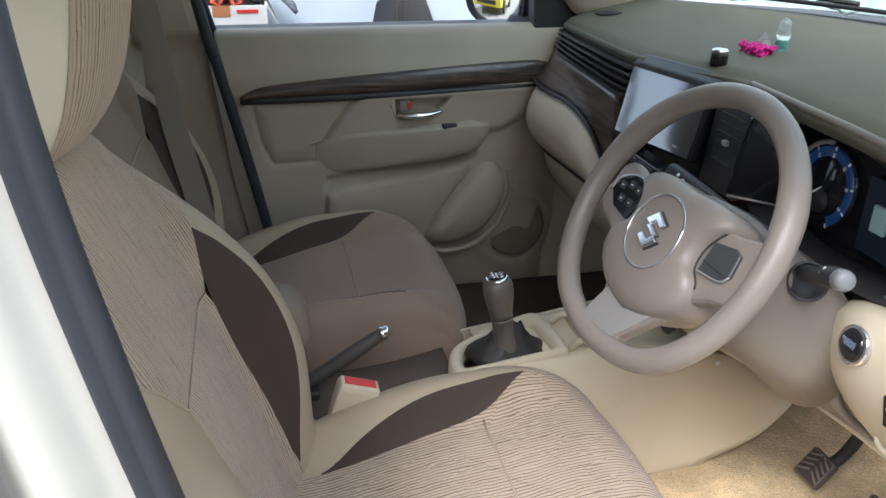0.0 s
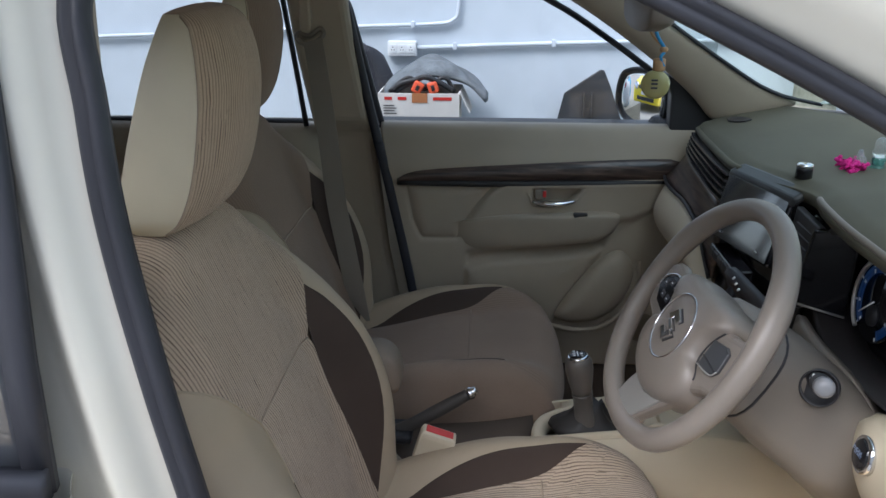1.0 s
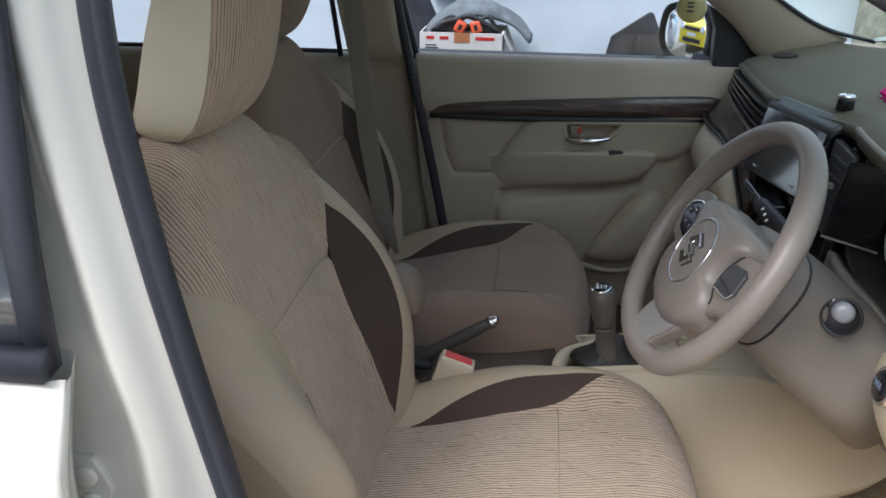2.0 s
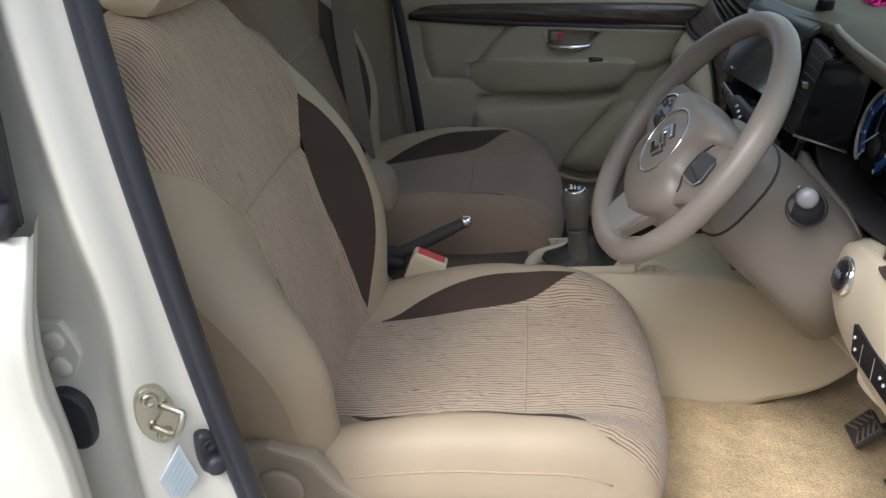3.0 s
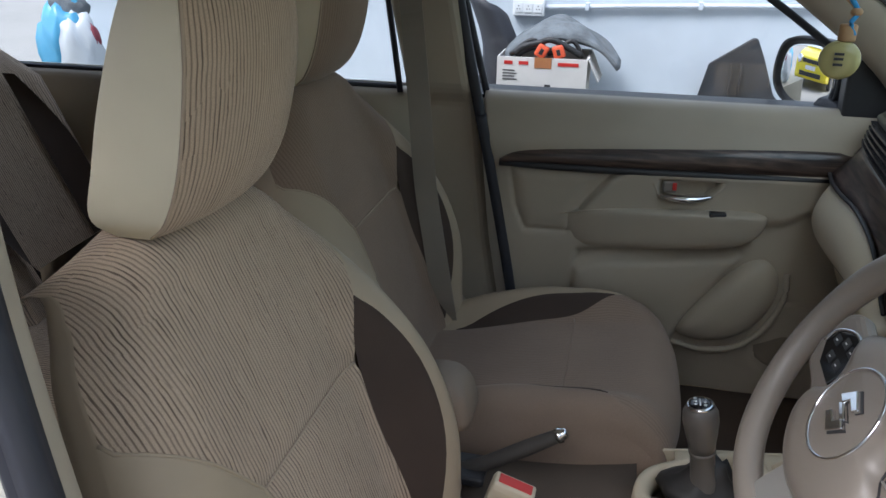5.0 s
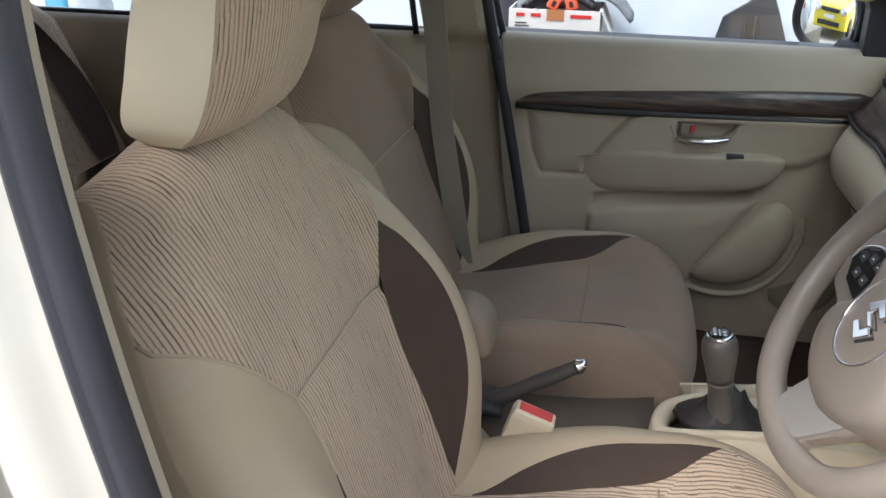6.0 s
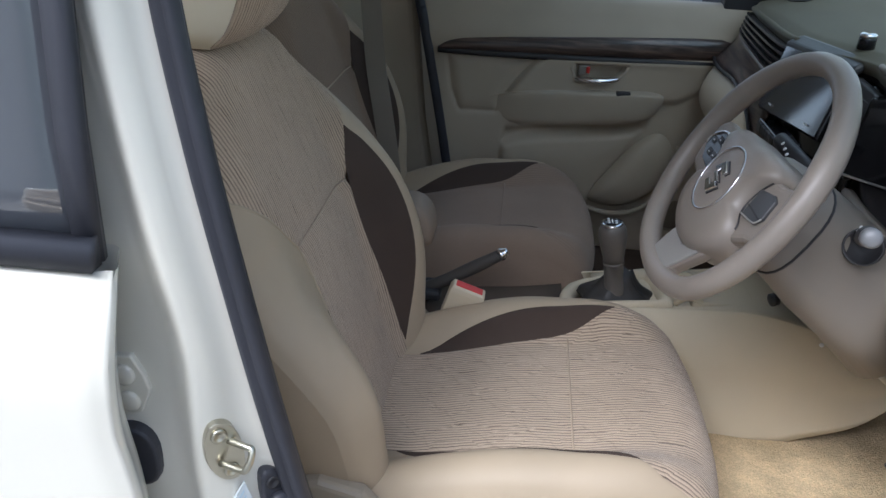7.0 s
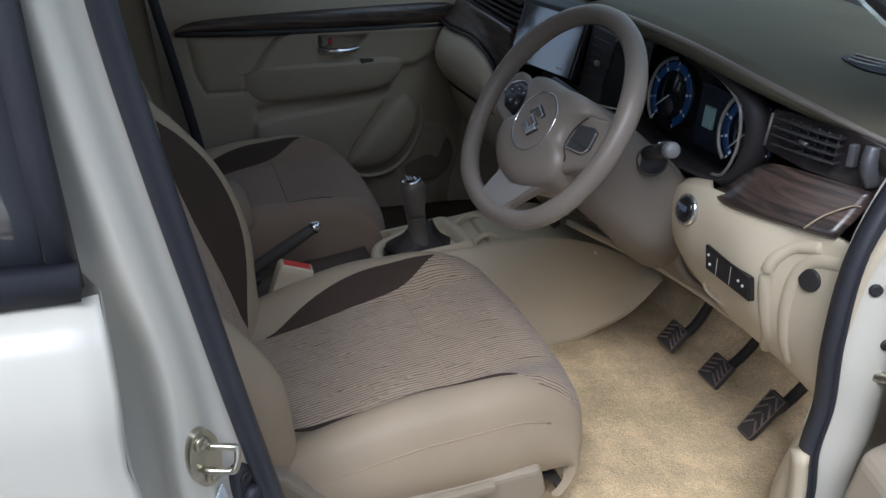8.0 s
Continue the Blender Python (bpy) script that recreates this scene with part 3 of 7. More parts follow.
def cushion_top(s, x, sink=0.0):
    """Cushion face: s across, x along from the hinge, rolled over the front edge."""
    w = 0.245 + 0.012 * math.sin(math.pi * min(1, max(0, x / 0.5)))
    a = abs(s)
    z = 0.560 + 0.045 * smooth01(0.0, 0.30, x) + 0.020 * smooth01(0.28, 0.44, x)
    z += curve_at([(0, 0.02), (0.12, 0.046), (0.33, 0.048), (0.43, 0.030), (0.50, 0.010), (0.58, 0.0)], x) * smooth01(0.135, 0.205, a)
    q = max(0.0, (a - (w - 0.05)) / 0.05)
    z -= 0.05 * (1 - math.sqrt(max(0.0, 1 - min(1, q) ** 2)))
    roll = max(0.0, x - 0.46)
    ang = min(roll / 0.075, math.pi / 2 + 0.9)
    xx = min(x, 0.46) + 0.075 * math.sin(ang)
    z -= 0.075 * (1 - math.cos(ang))
    xx -= 0.035 * (a / 0.24) ** 3 * smooth01(0.3, 0.5, x)
    return Vector((0.125 + xx, s, z - sink))


def make_seat(name, label, flank_mat, cloth):
    seat = root(name, (0, 0, 0.40), label, "car seat", "front seats")
    rows_low = lin(-0.10, 0.27, 16) + [0.28, 0.285, 0.29]
    rows_up = [0.29, 0.295, 0.30, 0.31] + lin(0.32, 0.44, 13) + lin(0.46, 0.668, 14)
    rows_all = rows_low + rows_up[1:-1] + [0.655]
    rows_lens = [h for h in rows_all if -0.03 < h < 0.366] + [0.366]
    crease = lambda h: 0.0045 * (1 - smooth01(0, 0.02, abs(h - 0.29)))
    inner = lambda h: curve_at(B_INNER, h) if h < 0.366 else curve_at([(0.366, 0.165), (0.41, 0.186), (0.45, 0.194), (0.52, 0.186), (0.6, 0.168), (0.7, 0.16)], h)
    edge = lambda h: curve_at(B_WIDTH, h) - 0.001
    # on the outboard side the upper cloth runs out to the edge
    outer = lambda h: inner(h) if h < 0.295 else min(edge(h) - 0.001, curve_at([(0.295, 0.134), (0.34, 0.165), (0.37, 0.19), (0.40, 0.218), (0.42, 0.238)], h))
    border = lambda k, h: inner(h) if k > 0 else outer(h)
    lens = lambda k, h: min(edge(h) - 0.0005, max(border(k, h) + 0.0005, curve_at(B_LENS, h) if k > 0 else border(k, h) + (curve_at(B_LENS, h) - inner(h)) * smooth01(0.20, 0.06, h)))
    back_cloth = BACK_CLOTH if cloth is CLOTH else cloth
    back = panel("backrest", back_cloth, seat, back_point, lambda h: -inner(h), inner, rows_low, 22, "lower cloth panel with fine ribs", row_sink=crease)
    panel("upper_panel", back_cloth, back, lambda s, h, k: back_point(s, h, k), lambda h: -outer(h), inner, rows_up, 30, "upper ribbed cloth panel", row_sink=crease)
    for k in (-1, 1):
        panel("inlay", DARK_CLOTH, back, back_point, lambda h: k * border(k, h), lambda h: k * lens(k, h), [-0.03] + rows_lens, 10, "dark brown cloth inlay", False)
        panel("bolster", VINYL, back, back_point, lambda h: k * (lens(k, h) if -0.03 < h < 0.366 else border(k, h)), lambda h: k * edge(h), sorted(set(rows_all + [-0.03, 0.366])), 30, "beige vinyl side bolster", False)

        def side(t, h, k=k):
            a = back_point(k * edge(h), h)
            b = back_point(0, h) * 0 + HINGE + Vector((0, k * (edge(h) - 0.035 * t * t), 0)) + BACK_UP * (a - HINGE).dot(BACK_UP) + BACK_OUT * (-0.115)
            return a.lerp(b, t)

        v, f, _ = grid(side, lin(0, 1, 7), lin(-0.10, 0.655, 30))
        link("side_panel", v, f, VINYL, back, "beige vinyl side panel")
    v, f, _ = grid(lambda s, h: HINGE + Vector((0, s * (curve_at(B_WIDTH, h) - 0.036), 0)) + BACK_UP * min((back_point(0.1, h) - HINGE).dot(BACK_UP), 0.60) + BACK_OUT * (-0.115 - 0.015 * (1 - s * s)), lin(-1, 1, 9), lin(-0.10, 0.66, 14))
    link("back_cover", v, f, VINYL, back, "beige vinyl rear cover")
    # cross seam between the two cloth panels
    tube("seam", [back_point(s, 0.29, 0.0032) for s in lin(-0.126, 0.127, 9)], 0.0016, STITCH, back, n=6, smoothing=2)
    # soft sewn edge between the cloth and the outboard bolster
    tube("seam_piping", [back_point(-outer(h), h, 0.0012) for h in lin(0.0, 0.425, 40)], 0.0021, VINYL, back, n=8, smoothing=1)
    # headrest
    loft_headrest(seat, back_cloth)
    # cushion
    c_in = lambda x: curve_at([(0.0, 0.125), (0.06, 0.130), (0.20, 0.142), (0.32, 0.160), (0.405, 0.200), (0.46, 0.222), (0.64, 0.222)], x)
    c_lens = lambda x: max(c_in(x) + 0.0005, curve_at([(0.06, 0.131), (0.12, 0.163), (0.20, 0.184), (0.30, 0.196), (0.36, 0.200), (0.405, 0.201)], x))
    c_edge = lambda x: 0.2445 + 0.012 * math.sin(math.pi * min(1, max(0, x / 0.5)))
    cush = panel("cushion", cloth, seat, cushion_top, lambda x: -c_in(x), c_in, lin(0.0, 0.64, 44), 30, "ribbed cloth seat cushion")
    for k in (-1, 1):
        panel("inlay", DARK_CLOTH, cush, cushion_top, lambda x: k * c_in(x), lambda x: k * c_lens(x), lin(0.06, 0.405, 22), 10, "dark brown cloth inlay", False)
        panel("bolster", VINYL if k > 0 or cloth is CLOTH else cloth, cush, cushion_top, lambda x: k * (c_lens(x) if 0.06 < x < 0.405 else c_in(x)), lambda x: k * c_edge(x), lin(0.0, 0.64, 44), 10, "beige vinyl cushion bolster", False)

        def flank(t, x, k=k):
            a = cushion_top(k * c_edge(x), x)
            bulge = 0.012 * math.sin(math.pi * t)
            return Vector((a.x - 0.02 * t * smooth01(0.35, 0.5, x), a.y + k * bulge, a.z + (min(a.z - 0.01, 0.495) - a.z) * t))

        v, f, _ = grid(flank, lin(0, 1, 8), lin(0.0, 0.64, 40))
        link("side_panel", v, f, flank_mat, cush, "cushion flank")
        if cloth is CLOTH:
            tube("piping", [flank(0.06, x) + Vector((0, k * 0.001, 0)) for x in lin(0.06, 0.47, 10)], 0.0014, STITCH, cush, n=6, smoothing=2)
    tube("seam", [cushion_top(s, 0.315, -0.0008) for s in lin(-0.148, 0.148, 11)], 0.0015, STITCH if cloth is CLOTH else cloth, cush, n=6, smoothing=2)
    # base and recliner covers
    v, f = loft([[Vector((0.02 + 0.05, -0.20, 0.36)), Vector((0.50, -0.20, 0.36)), Vector((0.50, 0.20, 0.36)), Vector((0.07, 0.20, 0.36))], [Vector((0.05, -0.23, 0.54)), Vector((0.57, -0.23, 0.52)), Vector((0.57, 0.23, 0.52)), Vector((0.05, 0.23, 0.54))]])
    link("base", v, f, TAUPE, seat, "taupe seat base", False, bevel=0.01)
    for k in (-1, 1):
        pts = [(0.05, 0.60), (0.10, 0.615), (0.16, 0.60), (0.20, 0.555), (0.27, 0.515), (0.45, 0.520), (0.545, 0.525), (0.56, 0.47), (0.52, 0.41), (0.10, 0.41), (0.03, 0.50)]
        prism("side_cover", [(x, k * 0.238, z) for x, z in pts], (0, k * 0.03, 0), SEAT_PLASTIC, seat, "brown-beige plastic side cover", 0.010)
    disc_stack("recliner_cap", (0.115, -0.268, 0.545), (0, -1, 0), [(0, 0.034), (0.006, 0.033), (0.010, 0.028)], SEAT_PLASTIC, seat, "round recliner cap")
    v, f = sweep(smooth_path([(0.19, -0.272, 0.485), (0.26, -0.278, 0.497), (0.36, -0.282, 0.515), (0.46, -0.280, 0.520)], 5), [(-0.006, -0.008), (0.006, -0.008), (0.007, 0.008), (-0.006, 0.009)])
    link("height_lever", v, f, SEAT_PLASTIC, seat, "cream height lever", True, bevel=0.002)
    seat.location = (0, 0, 0.40)
    return seat


def loft_headrest(seat, cloth):
    """Cushioned headrest: a cloth front over flat vinyl sides, tipped forward."""
    half = [(-1.0, 0.100), (-0.8, 0.113), (-0.3, 0.120), (0.3, 0.119), (0.75, 0.108), (0.95, 0.099), (1.0, 0.094)]
    # seam and rear edge of the sides, up the headrest: x and z
    seam_x = [(-1.0, -0.066), (-0.9, -0.050), (-0.75, -0.035), (-0.5, -0.019), (-0.2, -0.007), (0.2, 0.001), (0.5, 0.001), (0.8, -0.005), (0.93, -0.012), (1.0, -0.022)]
    rear_x = [(-1.0, -0.100), (-0.9, -0.116), (-0.75, -0.118), (-0.5, -0.106), (-0.2, -0.092), (0.2, -0.074), (0.5, -0.060), (0.8, -0.047), (1.0, -0.040)]
    up_z = [(-1.0, 1.131), (-0.9, 1.142), (-0.75, 1.161), (-0.5, 1.197), (-0.2, 1.245), (0.2, 1.300), (0.5, 1.343), (0.8, 1.378), (1.0, 1.398)]

    def face(t, v):
        w = curve_at(half, v)
        full = 1 - abs(t) ** 2.4
        return Vector((curve_at(seam_x, v) + 0.030 * full * (1 - 0.35 * abs(v) ** 3), w * t, curve_at(up_z, v) + 0.005 * full * smooth01(0.5, 1, v)))

    def rear(t, v):
        return Vector((curve_at(rear_x, v) - 0.004 * (1 - t * t), t * curve_at(half, v), curve_at(up_z, v) + 0.005 * (1 - t * t) * smooth01(0.5, 1, v)))

    cols = lin(-1, 1, 26)
    rows = lin(-1, -0.7, 7) + lin(-0.6, 0.7, 14) + lin(0.76, 1, 6)
    v, f, uvs = grid(face, cols, rows, lambda t, z: (t * 0.14, z * 0.135))
    head = link("headrest", v, f, cloth, seat, "ribbed cloth headrest front", True, uvs)
    v2, f2, uv2 = grid(lambda t, q: face(t, 1.0).lerp(rear(t, 1.0), q) + Vector((0, 0, 0.004 * (1 - t * t) * math.sin(math.pi * q))), cols, lin(0, 1, 5), lambda t, q: (t * 0.14, 0.135 + q * 0.05))
    link("top_panel", v2, f2, cloth, head, "", True, uv2)
    v2, f2, _ = grid(lambda t, q: face(t, -1.0).lerp(rear(t, -1.0), q) - Vector((0, 0, 0.005 * (1 - t * t) * math.sin(math.pi * q))), cols, lin(0, 1, 5))
    link("under_panel", v2, f2, VINYL, head, "", True)
    for k in (-1, 1):
        def cheek(q, v, k=k):
            return face(k, v).lerp(rear(k, v), q) + Vector((0, k * 0.006 * (1 - v ** 6) * math.sin(math.pi * q), 0))
        v3, f3, _ = grid(cheek, lin(0, 1, 10), rows)
        link("side_panel", v3, f3, PALE_VINYL, head, "cream vinyl headrest side")
        tube("piping", [face(k, v) + Vector((0, k * 0.001, 0)) for v in lin(-0.98, 0.98, 18)], 0.0017, STITCH, head, n=6, smoothing=2)
        tube("post", [(-0.088, k * 0.07, 1.15), (-0.075, k * 0.07, 1.06)], 0.006, CHROME, seat, "chrome headrest post", smoothing=0)
        disc_stack("post_guide", (-0.080, k * 0.07, 1.112), (-0.15, 0, 1), [(0, 0.014), (0.012, 0.013), (0.016, 0.009)], TAUPE, seat, "taupe post guide", 14)
    v4, f4, _ = grid(rear, lin(-1, 1, 8), rows)
    link("back_panel", v4, f4, VINYL, head, "cream vinyl headrest back")
    return head



driver_seat = make_seat("driver_seat", "beige cloth driver seat with dark brown inlays", VINYL, CLOTH)
driver_seat.location = (0.0, -0.355, 0.40)
# passenger side shade is put into this seat's cloth colour
passenger_seat = make_seat("passenger_seat", "front passenger seat in brown cloth darkened for shade, pushed further back", SHADED_CLOTH, SHADED_CLOTH)
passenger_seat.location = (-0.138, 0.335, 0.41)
# inboard arm pad fixed on the passenger side of the tunnel
arm = root("folding_armrest", (0.13, -0.09, 0.60), "folded taupe cloth armrest between the seats", "armrest")
rings = []
for d, k in ((-0.042, 0.5), (-0.038, 0.85), (-0.028, 1.0), (0.028, 1.0), (0.038, 0.85), (0.042, 0.5)):
    rings.append([Vector((0.150 + 0.036 * k * math.copysign(abs(math.cos(a)) ** 0.8, math.cos(a)) - 0.30 * 0.042 * k * math.sin(a), -0.088 + d, 0.765 + 0.042 * k * math.copysign(abs(math.sin(a)) ** 0.75, math.sin(a)))) for a in lin(0, 2 * math.pi * 23 / 24, 24)])
v, f = loft(rings)
link("pad", v, f, PAD_CLOTH, arm, "padded beige armrest")
link("pivot", *loft([[Vector((0.10, -0.12, 0.58)), Vector((0.17, -0.12, 0.58)), Vector((0.17, -0.065, 0.58)), Vector((0.10, -0.065, 0.58))], [Vector((0.12, -0.108, 0.74)), Vector((0.158, -0.108, 0.74)), Vector((0.158, -0.072, 0.74)), Vector((0.12, -0.072, 0.74))]]), PAD_CLOTH, arm, smooth=False, bevel=0.008)

# ---- second-row seat ----
rear_seat = root("bench_seat", (-0.9, 0, 0.40), "beige cloth rear bench with dark brown inlays", "car seat")
for yc in (-0.40, 0.02, 0.42):
    def bench_back(t, h, yc=yc):
        s = t * 0.20
        return Vector((-0.86 - 0.24 * h + 0.05 * abs(t) ** 2.5 - 0.09 * smooth01(0.9, 1.05, h), yc + s, 0.60 + 0.52 * h - 0.02 * abs(t) ** 3))
    v, f, uvs = grid(bench_back, lin(-1, 1, 16), lin(-0.1, 1.04, 18), lambda t, h: (t * 0.2, h * 0.5))
    link("backrest", v, f, CLOTH, rear_seat, "ribbed cloth rear backrest", uvs=uvs, thick=0.08)
for yc, k in ((-0.40, 1), (0.42, -1), (-0.40, -1), (0.42, 1)):
    v, f, _ = grid(lambda t, h: Vector((-0.852 - 0.24 * h + 0.05 * (0.55 + 0.4 * t) ** 2.5, yc + k * (0.11 + 0.075 * t * math.sin(math.pi * (h - 0.1) / 0.8)), 0.602 + 0.52 * h)), lin(0, 1, 6), lin(0.1, 0.9, 12))
    link("inlay", v, f, DARK_CLOTH, rear_seat, "dark brown cloth inlay")
v, f, uvs = grid(lambda t, x: Vector((-0.85 + x, t * 0.62, 0.60 + 0.01 * math.sin(t * 9) - 0.09 * smooth01(0.42, 0.5, x))), lin(-1, 1, 24), lin(0, 0.5, 12), lambda t, x: (t * 0.62, x))
link("cushion", v, f, CLOTH, rear_seat, "ribbed cloth rear cushion", uvs=uvs, thick=0.15)
for yc in (-0.40, 0.42):
    v, f = loft([[Vector((-1.16 + c * rx, yc + s * ry, z)) for c, s in [(math.cos(a), math.sin(a)) for a in lin(0, 2 * math.pi * 19 / 20, 20)]] for z, rx, ry in [(1.13, 0.02, 0.08), (1.135, 0.04, 0.11), (1.16, 0.05, 0.125), (1.24, 0.045, 0.12), (1.275, 0.035, 0.10), (1.28, 0.015, 0.08)]])
    link("headrest", v, f, CLOTH, rear_seat, "cloth rear headrest")


# ---- passenger door, closed, seen from inside ----
pdoor = root("passenger_door", (0.45, 0.70, 0.36), "closed beige front passenger door with dark wood strip", "car door")


def inside(x, z, poly):
    """Signed distance from a closed outline, positive within."""
    near, odd = 9.0, False
    for i in range(len(poly)):
        (ax, az), (bx, bz) = poly[i - 1], poly[i]
        ex, ez = bx - ax, bz - az
        t = min(1.0, max(0.0, ((x - ax) * ex + (z - az) * ez) / (ex * ex + ez * ez)))
        near = min(near, math.hypot(x - ax - t * ex, z - az - t * ez))
        if (az > z) != (bz > z) and x < ax + ex * (z - az) / ez:
            odd = not odd
    return near if odd else -near


REAR_PAD = [(0.100, 0.906), (0.100, 0.802), (0.118, 0.752), (0.238, 0.755), (0.264, 0.800), (0.308, 0.852), (0.344, 0.890), (0.372, 0.906)]
HANDLE_PANEL = [(0.268, 0.796), (0.312, 0.850), (0.348, 0.888), (0.385, 0.912), (0.82, 0.925), (0.80, 0.86), (0.72, 0.815), (0.45, 0.795)]
POCKET = [(0.262, 0.668), (0.34, 0.688), (0.49, 0.706), (0.645, 0.731), (0.60, 0.66), (0.548, 0.58), (0.51, 0.49), (0.30, 0.46), (0.245, 0.56)]
RECESS = [(0.450, 0.901), (0.592, 0.904), (0.578, 0.880), (0.556, 0.858), (0.50, 0.850), (0.460, 0.853), (0.450, 0.872)]
POCKET_GAP = [(0.255, 0.672), (0.34, 0.692), (0.49, 0.710), (0.650, 0.736), (0.655, 0.765), (0.49, 0.742), (0.34, 0.722), (0.262, 0.712)]


def door_y(x, z):
    """Inner face of the passenger door trim: how far it stands from the centre line."""
    y = curve_at([(0.36, 0.695), (0.48, 0.680), (0.60, 0.672), (0.72, 0.668), (0.80, 0.672), (0.89, 0.670), (0.95, 0.660), (1.0, 0.676), (1.035, 0.690), (1.052, 0.705), (1.055, 0.73)], z)
    d = inside(x, z, REAR_PAD)
    y += 0.006 * math.exp(-(d / 0.005) ** 2) - 0.006 * smooth01(0.0, 0.035, d)
    y -= 0.014 * smooth01(-0.010, 0.012, inside(x, z, HANDLE_PANEL))
    d = inside(x, z, POCKET)
    y -= 0.014 * smooth01(-0.004, 0.010, d) + 0.006 * smooth01(0.0, 0.06, d)
    y += 0.016 * smooth01(-0.006, 0.010, inside(x, z, POCKET_GAP))
    if 0.44 < x < 0.60 and 0.84 < z < 0.915:
        y += 0.026 * smooth01(0.0, 0.007, inside(x, z, RECESS))
    r = math.hypot(x - 0.772, (z - 0.540) * 0.92)
    y += 0.005 * math.exp(-((r - 0.086) / 0.005) ** 2) - 0.006 * smooth01(0.13, 0.09, r)
    return y + 0.03 * smooth01(0.80, 0.90, x) * smooth01(0.95, 0.8, z)


v, f, _ = grid(lambda x, z: Vector((x, door_y(x, z), z)), lin(0.055, 0.44, 56) + lin(0.444, 0.60, 50) + lin(0.606, 0.90, 44), lin(0.36, 0.845, 76) + lin(0.848, 0.908, 24) + lin(0.913, 1.04, 18) + [1.045, 1.05, 1.053, 1.055])
# the rear edge follows the sloping centre pillar
v = [Vector((p.x + (0.12 * (1.04 - p.z) / 0.6 * max(0, 1 - (p.x - 0.055) / 0.3) if p.z < 1.04 else 0), p.y, p.z)) for p in v]
link("inner_trim", v, f, TRIM, pdoor, "beige moulded inner trim", thick=-0.004)
# dark wood strip with a raised face
rows = [(0.098, 0.912, 0.003), (0.115, 0.919, 0.010), (0.14, 0.925, 0.015), (0.19, 0.929, 0.019), (0.335, 0.935, 0.024), (0.48, 0.941, 0.027), (0.623, 0.947, 0.029), (0.763, 0.952, 0.030), (0.85, 0.954, 0.030)]
rings = []
for x, zc, hh in rows:
    y = 0.660
    rings.append([Vector((x, y + 0.015, zc - hh)), Vector((x, y - 0.004, zc - hh)), Vector((x, y - 0.013, zc - 0.5 * hh)), Vector((x, y - 0.014, zc + 0.3 * hh)), Vector((x, y - 0.006, zc + hh)), Vector((x, y + 0.015, zc + hh))])
v, f = loft(rings)
link("wood_strip", v, f, WOOD, pdoor, "dark wood-grain strip", levels=1)
# black tube standing in for the shadow line under the strip
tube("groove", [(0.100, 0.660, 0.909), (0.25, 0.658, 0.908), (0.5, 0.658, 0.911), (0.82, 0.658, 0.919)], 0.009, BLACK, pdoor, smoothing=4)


def arm_ring(x, y0, zt, zb):
    return [Vector((x, 0.690, zb - 0.002)), Vector((x, y0 + 0.026, zb)), Vector((x, y0 + 0.008, zb + 0.008)), Vector((x, y0 + 0.003, zb + 0.4 * (zt - zb))), Vector((x, y0, zt - 0.010)), Vector((x, y0 + 0.0005, zt - 0.003)), Vector((x, y0 + 0.004, zt)), Vector((x, 0.645, zt + 0.002)), Vector((x, 0.690, zt + 0.004))]


v, f = loft([arm_ring(0.225, 0.682, 0.792, 0.740), arm_ring(0.262, 0.664, 0.800, 0.722), arm_ring(0.30, 0.652, 0.812, 0.716), arm_ring(0.36, 0.642, 0.821, 0.720), arm_ring(0.44, 0.632, 0.827, 0.730), arm_ring(0.52, 0.624, 0.832, 0.740), arm_ring(0.60, 0.619, 0.838, 0.751), arm_ring(0.645, 0.620, 0.839, 0.762), arm_ring(0.675, 0.629, 0.834, 0.783), arm_ring(0.689, 0.655, 0.827, 0.808)])
link("armrest", v, f, TRIM, pdoor, "beige moulded armrest", levels=1)
block("window_switch", (0.562, 0.622, 0.828), (0.598, 0.640, 0.8405), BLACK, pdoor, "small black window switch", 0.003)
out = RECESS
tube("recess_rim", [(x, 0.655, z) for x, z in out], 0.0035, TRIM, pdoor, closed=True, smoothing=4, n=8)
handle = tube("inside_handle", [(0.454, 0.650, 0.863), (0.49, 0.641, 0.861), (0.53, 0.641, 0.861), (0.566, 0.650, 0.867)], 0.0075, CHROME, pdoor, "chrome inside handle", scales=[0.6, 1, 1, 0.5])
block("lock_lever", (0.462, 0.645, 0.872), (0.490, 0.657, 0.896), TAUPE, handle, "", 0.003)
block("lock_mark", (0.481, 0.6415, 0.878), (0.490, 0.646, 0.895), RED, handle, "red lock mark", 0.002)
# bottle holder: a full, slanting bulge in the lower front of the door
out = [(0.530, 0.550), (0.575, 0.625), (0.625, 0.687), (0.665, 0.722), (0.702, 0.727), (0.730, 0.692), (0.733, 0.640), (0.702, 0.575), (0.650, 0.532), (0.590, 0.518), (0.540, 0.525)]
bulge_path = smooth_path([(x, 0, z) for x, z in out], 4, True)
bowl = [[Vector((0.640 + (p.x - 0.640) * k, 0.676 - d, 0.620 + (p.z - 0.620) * k)) for p in bulge_path] for k, d in [(1.02, 0.0), (1.0, 0.012), (0.95, 0.026), (0.86, 0.037), (0.7, 0.046), (0.45, 0.052), (0.15, 0.054)]]
v, f = loft(bowl)
link("bottle_holder", v, f, TRIM, pdoor, "beige bottle holder bulge")
tube("holder_lip", [(0.748, 0.664, 0.70), (0.750, 0.662, 0.64), (0.718, 0.658, 0.562), (0.662, 0.654, 0.512), (0.592, 0.654, 0.497), (0.52, 0.656, 0.508)], 0.007, TRIM, pdoor)
